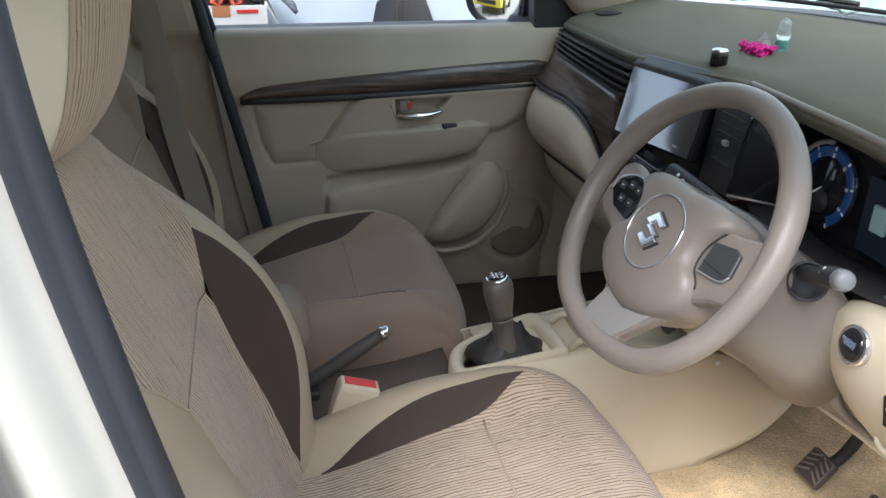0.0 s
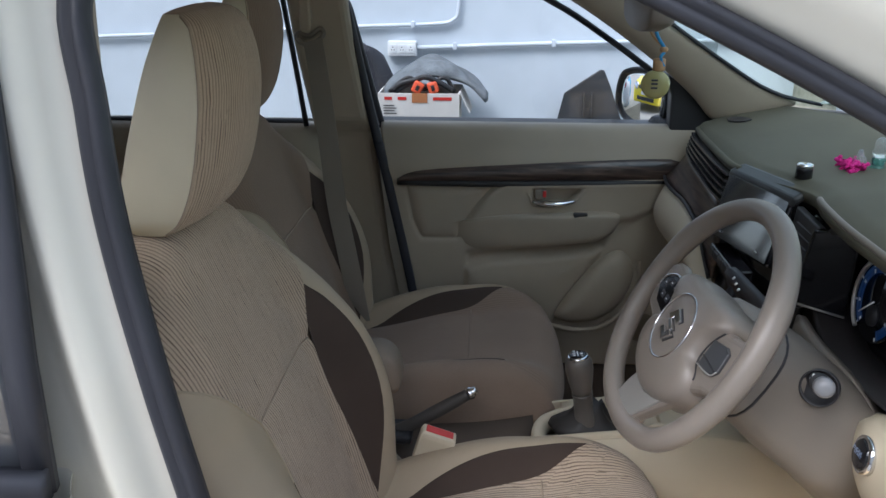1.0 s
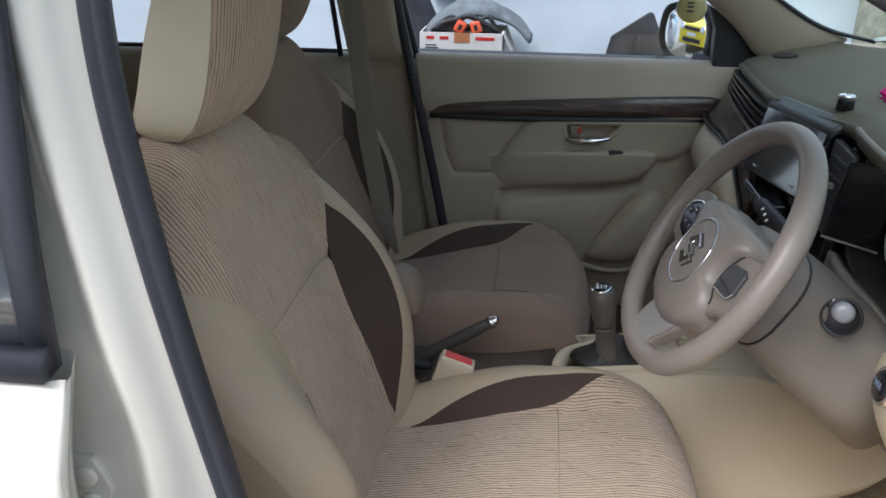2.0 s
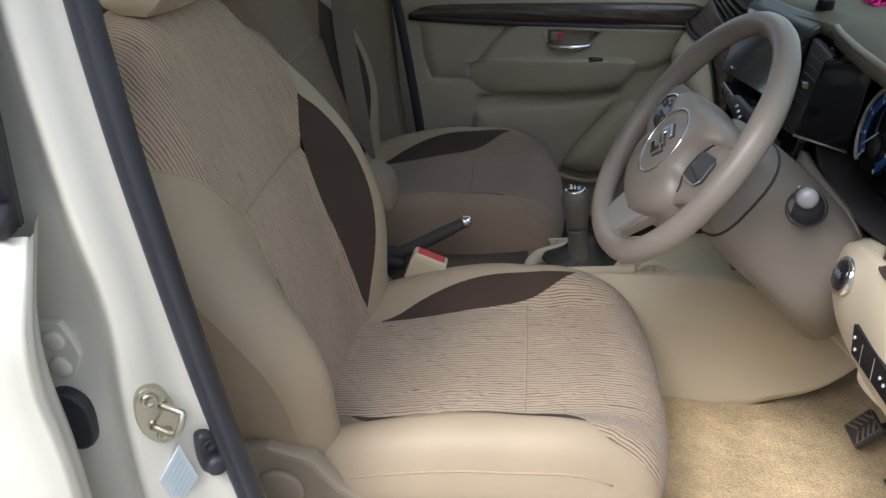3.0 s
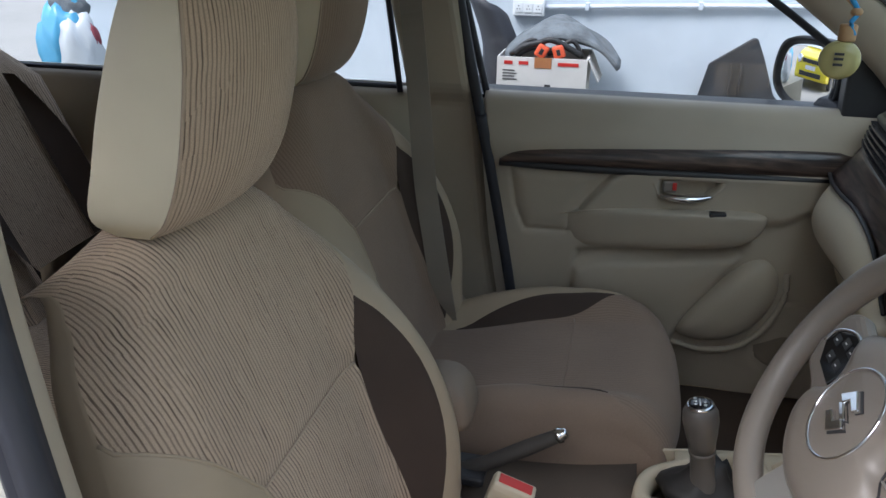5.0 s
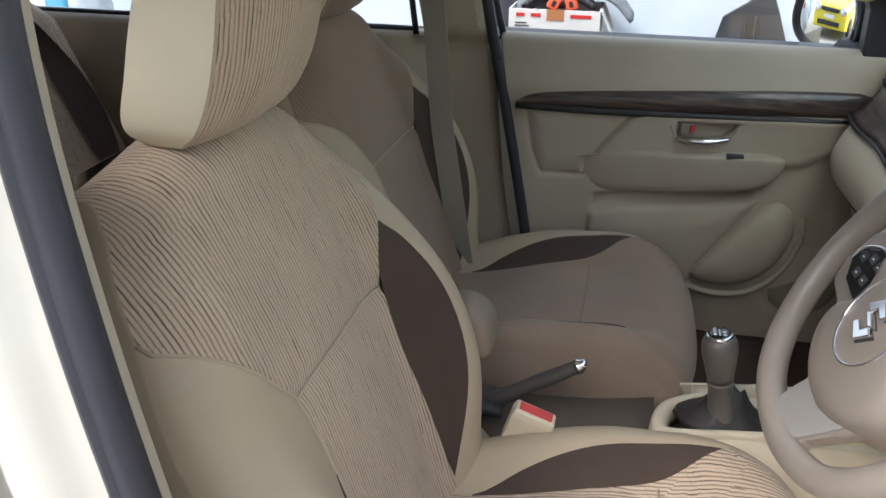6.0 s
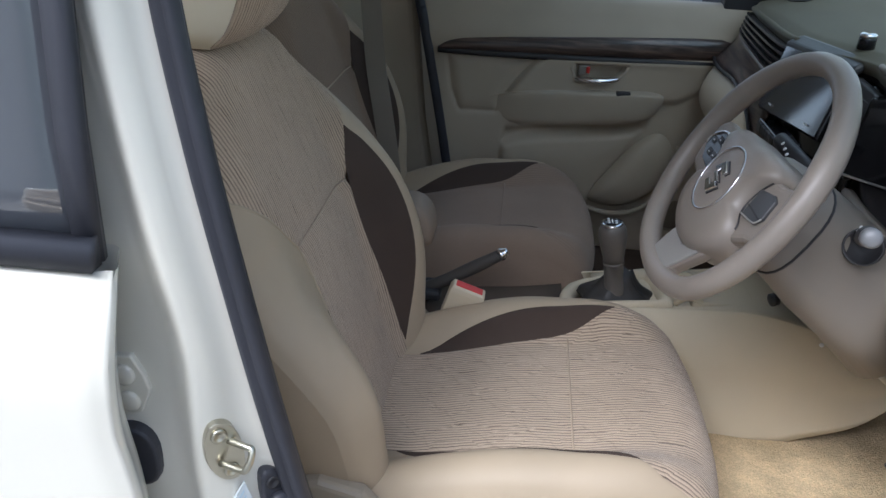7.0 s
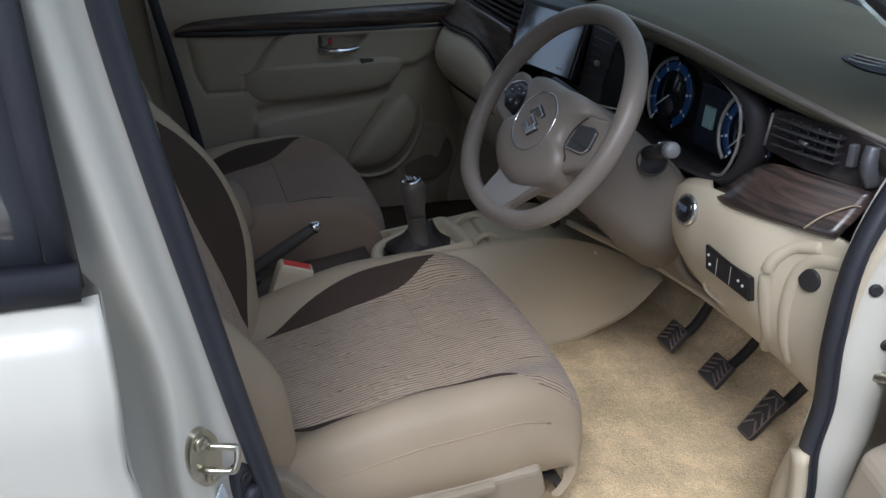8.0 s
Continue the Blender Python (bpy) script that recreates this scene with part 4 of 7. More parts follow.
SPEAKER = grained("speaker_mesh", (0.22, 0.185, 0.14), 0.7, 500, 0.8, 0.1)
disc_stack("speaker_grille", (0.772, 0.676, 0.540), (0, -1, 0), [(0, 0.082), (0.006, 0.081), (0.009, 0.072), (0.011, 0.01)], SPEAKER, pdoor, "round speaker grille")
# window of the passenger door
pane = link("window_pane", *grid(lambda x, z: Vector((x, 0.735 - 0.17 * (z - 1.05), z)), lin(-0.02, 0.90, 6), lin(1.045, 1.43, 6))[:2], GLASS, pdoor, "clear side window")
v, f = sweep([(0.05, 0.722, 1.052), (0.5, 0.722, 1.052), (0.82, 0.722, 1.052)], [(-0.008, -0.006), (0.008, -0.006), (0.006, 0.005), (-0.006, 0.007)])
link("window_sill_seal", v, f, RUBBER, pdoor)
# mirror triangle
prism("mirror_triangle", [(0.800, 0.694, 1.045), (0.985, 0.694, 1.045), (0.980, 0.694, 1.085), (0.900, 0.694, 1.125), (0.775, 0.694, 1.195), (0.797, 0.694, 1.14)], (0, 0.05, 0), BLACK, pdoor, "black mirror corner cover", 0.006)
# outer shell of that door
v, f, _ = grid(lambda x, z: Vector((x, 0.84 - 0.02 * smooth01(0.6, 0.36, z), z)), lin(0.0, 1.0, 6), lin(0.36, 1.045, 6))
link("outer_skin", v, f, PAINT, pdoor, "white painted outer skin", thick=0.004)
v, f = loft([[Vector((x, y, z)) for x, y in ((0.0, 0.715), (1.0, 0.715), (1.0, 0.84), (0.0, 0.84))] for z in (1.04, 1.048)])
link("belt_ledge", v, f, BLACK, pdoor, smooth=False)

# ---- left rear door ----
lrear = root("left_rear_door", (-0.6, 0.70, 0.36), "closed beige rear door behind the passenger seat", "car door")
v, f, _ = grid(lambda x, z: Vector((x, curve_at([(0.36, 0.70), (0.7, 0.68), (0.95, 0.675), (1.03, 0.70), (1.045, 0.715), (1.047, 0.74)], z), z)), lin(-1.30, -0.10, 12), lin(0.36, 1.03, 14) + [1.04, 1.045, 1.047])
link("inner_trim", v, f, TRIM, lrear, "beige moulded inner trim", thick=-0.004)
v, f, _ = grid(lambda x, z: Vector((x, 0.84, z)), [-1.30, -0.03], [0.36, 1.04])
link("outer_skin", v, f, PAINT, lrear, "white painted outer skin", smooth=False, thick=0.004)
pane = link("window_pane", *grid(lambda x, z: Vector((x, 0.735 - 0.17 * (z - 1.05), z)), lin(-1.26, -0.10, 6), lin(1.045, 1.47, 6))[:2], GLASS, lrear, "clear rear side window")
tube("window_seal", [(-1.25, 0.725, 1.052), (-0.6, 0.725, 1.052), (-0.145, 0.722, 1.052)], 0.007, RUBBER, lrear, smoothing=3)
tube("post_seal", [(-0.143, 0.700, 1.045), (-0.165, 0.700, 1.217), (-0.186, 0.700, 1.363), (-0.196, 0.692, 1.44)], 0.007, RUBBER, lrear, smoothing=3)
strip("rear_window_post", [(-1.30, 0.69, 1.05), (-1.32, 0.66, 1.25), (-1.34, 0.63, 1.50)], 0.06, 0.05, BLACK, lrear, "black window post", 0.008)

# ---- seat belt on the left centre pillar ----
belt = root("seat_belt", (-0.06, 0.65, 1.0), "taupe webbing seat belt hanging at the pillar", "seat belt")
v, f = sweep(smooth_path([(-0.092, 0.595, 1.275), (-0.074, 0.555, 1.20), (-0.050, 0.515, 1.05), (-0.030, 0.485, 0.90), (-0.006, 0.465, 0.78), (0.012, 0.47, 0.66), (0.02, 0.50, 0.56)], 5), [(-0.024, -0.001), (0.024, -0.001), (0.024, 0.001), (-0.024, 0.001)], (0, 1, 0))
link("webbing", v, f, grained("belt_webbing", (0.27, 0.24, 0.20), 0.8, 1500, 0.4, 0.05), belt, smooth=False)
tube("belt_guide", [(-0.135, 0.615, 1.275), (-0.105, 0.605, 1.262), (-0.070, 0.612, 1.285), (-0.078, 0.615, 1.30), (-0.105, 0.610, 1.283), (-0.130, 0.617, 1.29)], 0.006, TAUPE, belt, "plastic belt guide", closed=True)
block("height_slider", (-0.128, 0.612, 1.285), (-0.098, 0.632, 1.37), TRIM, belt, "beige belt height slider", 0.008)

# ---- steering wheel ----
SWITCH_GREY = material("dark_grey_switch", (0.05, 0.05, 0.052), 0.3)
SATIN = material("satin_silver_plastic", (0.40, 0.385, 0.36), 0.32, 0.35)
MARK = material("white_marking", (0.75, 0.75, 0.75), 0.5)
WC = Vector((0.617, -0.359, 0.990))
WN = Vector((-0.856, -0.060, 0.513)).normalized()
WU = (Vector((0, 0, 1)) - WN * WN.z).normalized()
WL = WU.cross(WN)  # towards the driver's right hand
if WL.y > 0:
    WL = -WL


def on_wheel(a, b, c=0.0):
    """a to the right hand, b up, c towards the driver."""
    return WC + WL * a + WU * b + WN * c


wheel = root("steering_wheel", on_wheel(0, 0, -0.05), "taupe grained three-spoke steering wheel with emblem", "steering wheel")
rim_pts = []
for i in range(72):
    a = 2 * math.pi * i / 72
    r = 0.177
    x, y = r * math.sin(a), r * math.cos(a)
    if y < -0.12:
        y = -0.12 - (abs(y) - 0.12) * 0.80
        x *= 1.0 + 0.06 * smooth01(0.12, 0.16, -y) * min(1, abs(x) / 0.08)
    rim_pts.append(on_wheel(x, y, 0.0))
scales = [1.0 + 0.10 * (math.exp(-((((i * 5 + 180) % 360 - 180) - 62) / 14) ** 2) + math.exp(-((((i * 5 + 180) % 360 - 180) + 62) / 14) ** 2)) for i in range(72)]
v, f = sweep(rim_pts, round_profile(0.0155, 14, 0.0165), tuple(WN), True, scales)
link("rim", v, f, LEATHER, wheel, "taupe grained rim")


# hub: rounded cushion with a domed face
def on_hub(a, b, c=0.0):
    return on_wheel(a + 0.018, b - 0.012, c)


def hub_slab(name, outline, c0, c1, mat, parent, label="", bevel=0.004):
    vv, ff = loft([[on_hub(x, y, c0) for x, y in outline], [on_hub(x, y, c1) for x, y in outline]])
    return link(name, vv, ff, mat, parent, label, False, bevel=bevel)


half_hub = [(0.0, 0.064), (0.040, 0.066), (0.074, 0.062), (0.086, 0.050), (0.076, 0.034), (0.068, 0.016), (0.070, -0.008), (0.086, -0.022), (0.090, -0.042), (0.078, -0.064), (0.045, -0.086), (0.0, -0.095)]
hub_out = half_hub + [(-x, y) for x, y in half_hub[-2:0:-1]]
hub_path = smooth_path([(x, y, 0) for x, y in hub_out], 4, True)
rings = [[on_hub(p.x * k, p.y * k, c) for p in hub_path] for k, c in [(0.98, -0.055), (1.05, -0.03), (1.045, 0.0), (1.03, 0.007), (0.995, 0.0135), (0.93, 0.019), (0.84, 0.0228), (0.70, 0.0252), (0.4, 0.0262), (0.02, 0.0264)]]
v, f = loft(rings)
hub = link("airbag_hub", v, f, LEATHER, wheel, "taupe domed airbag cover")
disc_stack("emblem_disc", on_hub(0, 0, 0.0200), WN, [(0, 0.049), (0.0062, 0.049), (0.0066, 0.047), (0.0052, 0.0455), (0.0058, 0.044), (0.0064, 0.02), (0.0064, 0.001)], LEATHER, hub, "round emblem field", 40)
tube("emblem_ring", [on_hub(0.0478 * math.cos(a), 0.0478 * math.sin(a), 0.0264) for a in lin(0, 2 * math.pi * 31 / 32, 32)], 0.0017, CHROME, hub, "fine chrome ring round the emblem", closed=True, smoothing=2, n=8)
for k in (-1, 1):
    tube("hub_gap", [on_hub(p.x * 1.036, p.y * 1.036, 0.0068) for p in hub_path if p.x * k > 0.06 and -0.030 < p.y < 0.045], 0.0013, BLACK, hub, "dark gap round the airbag cover", smoothing=1, n=6)
EMBLEM = material("bright_emblem", (0.82, 0.83, 0.85), 0.10, 1.0)
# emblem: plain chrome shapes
for pts in ([(-0.020, 0.008), (-0.004, 0.024), (0.018, 0.014), (0.012, 0.007), (-0.002, 0.012), (-0.008, 0.004)], [(-0.014, 0.002), (-0.006, 0.006), (0.014, -0.002), (0.006, -0.006)], [(0.020, -0.008), (0.004, -0.024), (-0.018, -0.014), (-0.012, -0.007), (0.002, -0.012), (0.008, -0.004)]):
    hub_slab("emblem_base", [(x * 1.10, y * 1.08) for x, y in pts], 0.0245, 0.0275, BLACK, hub, "", 0.0005)
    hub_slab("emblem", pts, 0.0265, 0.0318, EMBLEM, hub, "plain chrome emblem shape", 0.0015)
# side spokes with switch pads
for k in (-1, 1):
    sp = [(k * 0.060, 0.050), (k * 0.100, 0.050), (k * 0.140, 0.060), (k * 0.158, 0.050), (k * 0.164, 0.005), (k * 0.152, -0.022), (k * 0.118, -0.030), (k * 0.090, -0.045), (k * 0.058, -0.056)]
    spoke = hub_slab("spoke", sp, -0.018, 0.006, LEATHER, wheel, "taupe side spoke", 0.009)
    sp2 = [(k * 0.078, 0.040), (k * 0.108, 0.044), (k * 0.136, 0.030), (k * 0.142, 0.012), (k * 0.122, -0.006), (k * 0.082, -0.012), (k * 0.074, 0.010)]
    if k > 0:
        sp2 = [(0.079, 0.030), (0.112, 0.036), (0.124, 0.032), (0.128, 0.006), (0.118, -0.004), (0.080, -0.008)]
    hub_slab("switch_pad", sp2, 0.004, 0.0105, GLOSS if k < 0 else SWITCH_GREY, spoke, "black spoke switch pad", 0.002)
    rim_line = [(k * 0.078, 0.0405), (k * 0.108, 0.0445), (k * 0.137, 0.0305), (k * 0.143, 0.0125)] if k < 0 else sp2[3:6]
    tube("pad_trim", [on_hub(x, y, 0.0105) for x, y in rim_line], 0.0022 if k < 0 else 0.0011, CHROME if k < 0 else SATIN, spoke, "bright pad trim", n=8)
    if k < 0:
        for bx, by in ((0.088, 0.028), (0.106, 0.030), (0.124, 0.024), (0.092, 0.008), (0.112, 0.008)):
            hub_slab("button", [(k * (bx - 0.007), by - 0.005), (k * (bx + 0.007), by - 0.004), (k * (bx + 0.007), by + 0.006), (k * (bx - 0.007), by + 0.005)], 0.009, 0.0118, BLACK, spoke, "", 0.001)
            hub_slab("button_mark", [(k * (bx - 0.002), by - 0.0005), (k * (bx + 0.002), by - 0.0005), (k * (bx + 0.002), by + 0.001), (k * (bx - 0.002), by + 0.001)], 0.0110, 0.0123, MARK, spoke, "", 0.0)
    else:
        hub_slab("pad_divider", [(0.081, 0.007), (0.123, 0.005), (0.123, 0.003), (0.081, 0.005)], 0.009, 0.0114, BLACK, spoke, "", 0.0)
# lower spoke, tapering from the hub to the rim
low = hub_slab("lower_spoke", [(-0.072, -0.040), (0.072, -0.040), (0.078, -0.066), (0.052, -0.098), (0.026, -0.130), (0.020, -0.150), (-0.056, -0.150), (-0.054, -0.130), (-0.050, -0.100), (-0.074, -0.066)], -0.016, 0.003, LEATHER, wheel, "taupe lower spoke", 0.006)
hub_slab("spoke_trim", [(0.066, -0.070), (0.040, -0.108), (0.018, -0.136), (0.004, -0.147), (-0.040, -0.147), (-0.054, -0.136), (-0.048, -0.112), (-0.040, -0.092), (0.006, -0.100), (0.034, -0.090)], 0.001, 0.0062, SATIN, low, "satin silver spoke trim", 0.003)

# steering column shroud with two stalks
column_t = root("steering_column", (0.78, -0.345, 0.80), "taupe steering column shroud", "steering column")
rings = []
for d, w, h, drop in [(-0.045, 0.055, 0.050, 0.0), (-0.06, 0.075, 0.065, -0.004), (-0.11, 0.085, 0.075, -0.012), (-0.17, 0.090, 0.080, -0.022), (-0.24, 0.094, 0.080, -0.032), (-0.32, 0.10, 0.085, -0.045)]:
    c = on_wheel(0, drop, d)
    rings.append([c + WL * (w * math.copysign(abs(math.cos(a)) ** 0.7, math.cos(a))) + WU * (h * math.copysign(abs(math.sin(a)) ** 0.7, math.sin(a))) for a in lin(0, 2 * math.pi * 27 / 28, 28)])
v, f = loft(rings)
link("shroud", v, f, TAUPE, column_t, "taupe plastic shroud")
tube("shroud_gap", [a.lerp(b, 0.8) for a, b in zip(rings[1], rings[2])], 0.0020, BLACK, column_t, "dark gap round the column shell", closed=True, smoothing=1, n=6)
tube("light_stalk", [(0.770, -0.425, 0.944), (0.752, -0.475, 0.965), (0.735, -0.515, 0.985), (0.730, -0.535, 0.992)], 0.0115, BLACK, column_t, "black light stalk", scales=[0.8, 0.95, 1.08, 1.08], n=14)
disc_stack("stalk_end", (0.7305, -0.533, 0.991), Vector((-0.22, -0.80, 0.30)), [(0, 0.0112), (0.002, 0.0122), (0.012, 0.0120), (0.016, 0.0105), (0.018, 0.007), (0.0185, 0.002)], material("grey_stalk_cap", (0.17, 0.17, 0.175), 0.35), column_t, "satin grey stalk end")
for d in (-0.010, 0.0, 0.010):
    disc_stack("stalk_mark", Vector((0.738, -0.507, 0.9815)) + Vector((-0.0105, -abs(d) * 0.5, 0.0055 + d * 0.7)), (-0.85, 0, 0.5), [(0, 0.0022), (0.0012, 0.0022)], MARK, column_t, n=8)
disc_stack("stalk_boot", (0.772, -0.437, 0.937), Vector((-0.5, -0.82, 0.35)), [(0, 0.0245), (0.012, 0.0245), (0.0135, 0.0230), (0.004, 0.021), (0.003, 0.006)], BLACK, column_t, "black stalk boot")
tube("wiper_stalk", [(0.770, -0.262, 0.955), (0.752, -0.22, 0.968), (0.735, -0.175, 0.980), (0.730, -0.155, 0.985)], 0.012, BLACK, column_t, "black wiper stalk with white marks", scales=[0.8, 1, 1.1, 1.0], n=14)
for i, d in enumerate((0.0, 0.014, 0.028)):
    disc_stack("mark", Vector((0.736, -0.182 - d, 0.977 - d * 0.3)) + Vector((-0.009, 0, 0.0095)), (-0.7, 0, 0.7), [(0, 0.003), (0.0015, 0.003)], MARK, column_t, n=10)


# ---- dashboard ----
dash = root("dashboard", (1.05, 0.0, 0.60), "dark olive and beige dashboard with wood trim", "dashboard")
EDGE_X = [(-0.72, 0.985), (-0.69, 0.955), (-0.62, 0.905), (-0.52, 0.862), (-0.40, 0.838), (-0.29, 0.832), (-0.16, 0.850), (-0.06, 0.874), (0.03, 0.850), (0.10, 0.824), (0.17, 0.810), (0.40, 0.826), (0.56, 0.842), (0.65, 0.860), (0.70, 0.90)]
EDGE_Z = [(-0.72, 1.031), (-0.69, 1.044), (-0.62, 1.067), (-0.52, 1.090), (-0.40, 1.108), (-0.29, 1.113), (-0.16, 1.108), (-0.06, 1.098), (0.03, 1.092), (0.18, 1.088), (0.40, 1.080), (0.65, 1.070), (0.70, 1.064)]


def pad_point(t, y):
    """Top pad from the rear lip (t = 0) to the windscreen's foot (t = 1)."""
    x0, z0 = curve_at(EDGE_X, y), curve_at(EDGE_Z, y)
    x1, z1 = 1.38 - 0.38 * (abs(y) / 0.7) ** 2, 1.130
    hump = 0.012 * math.sin(math.pi * t) + 0.012 * smooth01(0, 0.06, t)
    return Vector((x0 + (x1 - x0) * t, y, z0 - 0.006 + (z1 - z0 - 0.012) * t ** 1.8 + hump))


v, f, _ = grid(pad_point, [0, 0.01, 0.025, 0.05, 0.08] + lin(0.15, 1, 12), lin(-0.71, 0.70, 70))
link("top_pad", v, f, PAD, dash, "dark olive grained top pad", thick=-0.02)
lip = [Vector((curve_at(EDGE_X, y) + 0.004, y, curve_at(EDGE_Z, y) - 0.004)) for y in lin(-0.70, -0.12, 30)]
v, f = sweep(lip, round_profile(0.0052, 10), (0, 0, 1))
link("hood_lip", v, f, TAUPE, dash, "rounded lip over the instrument hood")
tube("pad_edge", [Vector((curve_at(EDGE_X, y) + 0.003, y, curve_at(EDGE_Z, y) - 0.006)) for y in lin(0.14, 0.67, 12)], 0.007, PAD, dash, "rounded pad edge", smoothing=3)


def face_x(y):
    return curve_at(EDGE_X, y)


# core behind the face
v, f, _ = grid(lambda k, y: Vector((face_x(y) + [0.012, 0.03, 0.05, 0.09, 0.16][int(k)] + 0.10 * smooth01(-0.60, -0.57, y) * smooth01(-0.10, -0.13, y), y, [curve_at(EDGE_Z, y) - 0.012, 0.98, 0.86, 0.74, 0.66][int(k)])), list(range(5)), lin(-0.70, 0.69, 50))
link("core", v, f, BLACK, dash, "dark inner dash core")


def band(name, mat, label, ys, top, bottom, thick=0.012, levels=0, cols=6, bulge=0.0):
    """A face piece of the dash between two (x, z) borders given along y."""
    def p(t, y):
        a, b = top(y), bottom(y)
        return Vector((a[0] + (b[0] - a[0]) * t - bulge * math.sin(math.pi * t), y, a[1] + (b[1] - a[1]) * t))
    vv, ff, _ = grid(p, lin(0, 1, cols), ys)
    return link(name, vv, ff, mat, dash, label, True, thick=thick, levels=levels)


# left air vent band: frame and slats
SLAT = grained("dark_grey_slat", (0.065, 0.064, 0.067), 0.24, 1500, 0.1, 0.1)
vt = lambda y: (face_x(y) - 0.002, curve_at(EDGE_Z, y) - 0.014)
vb = lambda y: (face_x(y) - 0.014, curve_at([(0.1, 1.012), (0.30, 1.010), (0.60, 1.008), (0.66, 1.010)], y))
band("vent_recess", BLACK, "black vent recess", lin(0.16, 0.655, 16), lambda y: (vt(y)[0] + 0.02, vt(y)[1]), lambda y: (vb(y)[0] + 0.02, vb(y)[1]), 0.004)
for i in range(5):
    t = (i + 0.5) / 5
    pts = []
    for y in lin(0.16, 0.645, 10):
        a, b = vt(y), vb(y)
        pts.append((a[0] + (b[0] - a[0]) * t, y, a[1] + (b[1] - a[1]) * t))
    v, f = sweep(pts, [(-0.010, -0.0022), (0.008, -0.0022), (0.010, 0.0022), (-0.010, 0.0022)])
    link("vent_slat", v, f, SLAT, dash, "", False)
prism("vent_end", [vt(0.645) [:1] + (0.645,) + vt(0.645)[1:], vt(0.662)[:1] + (0.662,) + vt(0.662)[1:], vb(0.662)[:1] + (0.662,) + vb(0.662)[1:], vb(0.645)[:1] + (0.645,) + vb(0.645)[1:]], (0.03, 0, 0), BLACK, dash, "", 0.004)
# wood fascia below it, widening towards the centre
wt = lambda y: (vb(y)[0] - 0.004, vb(y)[1] - 0.002)
wb = lambda y: (curve_at([(0.20, 0.795), (0.30, 0.790), (0.45, 0.785), (0.60, 0.786), (0.64, 0.79)], y), curve_at([(0.18, 0.845), (0.213, 0.865), (0.27, 0.908), (0.32, 0.928), (0.41, 0.942), (0.52, 0.936), (0.60, 0.935), (0.64, 0.94)], y))
band("wood_fascia", WOOD, "dark glossy wood fascia", lin(0.18, 0.645, 18), wt, wb, 0.01, 0, 8, -0.006)
tube("fascia_edge", [(wb(y)[0] - 0.002, y, wb(y)[1]) for y in lin(0.18, 0.645, 12)], 0.004, BLACK, dash, smoothing=3)
# beige glovebox below
gb = lambda y: (curve_at([(0.15, 0.84), (0.4, 0.825), (0.62, 0.815), (0.68, 0.83)], y), 0.775)
def pod(t, y):
    a, b = (wb(y)[0] + 0.004, wb(y)[1] - 0.004), gb(y)
    e = smooth01(0.58, 0.70, y)
    return Vector((a[0] + (b[0] - a[0]) * t - 0.045 * math.sin(math.pi * t) ** 0.8 * (1 - 0.8 * e) + 0.05 * e * e, y, a[1] + (b[1] - a[1]) * t))


v, f, _ = grid(pod, lin(0, 1, 16), lin(0.14, 0.69, 30))
link("glovebox_upper", v, f, CREAM, dash, "cream rounded glovebox face", thick=0.012)
band("glovebox_lid", CREAM, "cream glovebox lid", lin(0.14, 0.68, 18), lambda y: (gb(y)[0] + 0.004, 0.768), lambda y: (0.93, 0.60), 0.012, 1, 8, 0.02)
tube("glovebox_gap", [(gb(y)[0] - 0.002, y, 0.771) for y in lin(0.14, 0.66, 8)], 0.003, BLACK, dash, smoothing=3)

# centre stack with a glossy touch screen
S_TL, S_TR, S_BL, S_BR = Vector((0.800, 0.150, 1.078)), Vector((0.858, -0.032, 1.074)), Vector((0.766, 0.136, 0.958)), Vector((0.823, -0.046, 0.954))
s_n = (S_TR - S_TL).cross(S_BL - S_TL).normalized()
if s_n.x > 0:
    s_n = -s_n
SCREEN = material("dark_screen_glass", (0.03, 0.034, 0.04), 0.08)
SCREEN.node_tree.nodes["Principled BSDF"].inputs["IOR"].default_value = 2.6
HOOD = grained("dark_grey_hood", (0.040, 0.042, 0.044), 0.3, 1300, 0.15, 0.05)
screen = prism("touch_screen", [S_TL, S_TR, S_BR, S_BL], -s_n * 0.02, GLOSS, dash, "glossy black touch screen", 0.006)
mid = (S_TL + S_TR + S_BL + S_BR) / 4
prism("display", [mid + (p - mid) * 0.93 + s_n * 0.0015 for p in (S_TL, S_TR, S_BR, S_BL)], -s_n * 0.003, SCREEN, screen, "dark display glass", 0.0005)
for t in (0.2, 0.8):
    prism("side_mark", [S_BL.lerp(S_TL, 0.12) + (S_BR - S_BL) * t + s_n * 0.003 + o for o in (Vector((0, 0.006, 0)), Vector((0, -0.006, 0)), Vector((0, -0.006, 0.003)), Vector((0, 0.006, 0.003)))], -s_n * 0.002, MARK, screen, "", 0.0)
prism("screen_hood", [S_TL + Vector((-0.002, 0.004, 0.003)), S_TR + Vector((-0.002, -0.006, 0.003)), S_TR + Vector((0.030, 0.0, 0.021)), S_TL + Vector((0.028, 0.005, 0.018))], (0, 0, -0.018), HOOD, dash, "dark grey rounded screen hood", 0.007)
band("centre_panel", GLOSS, "glossy black centre panel", lin(-0.10, 0.22, 10), lambda y: (face_x(y) + 0.010, 1.06), lambda y: (0.86, 0.80), 0.01)
prism("stack_flank", [(0.862, -0.040, 1.066), (0.856, -0.156, 1.064), (0.842, -0.152, 0.925), (0.848, -0.040, 0.925)], (0.012, 0, 0), BLACK, dash, "black face between screen and pod", 0.003)
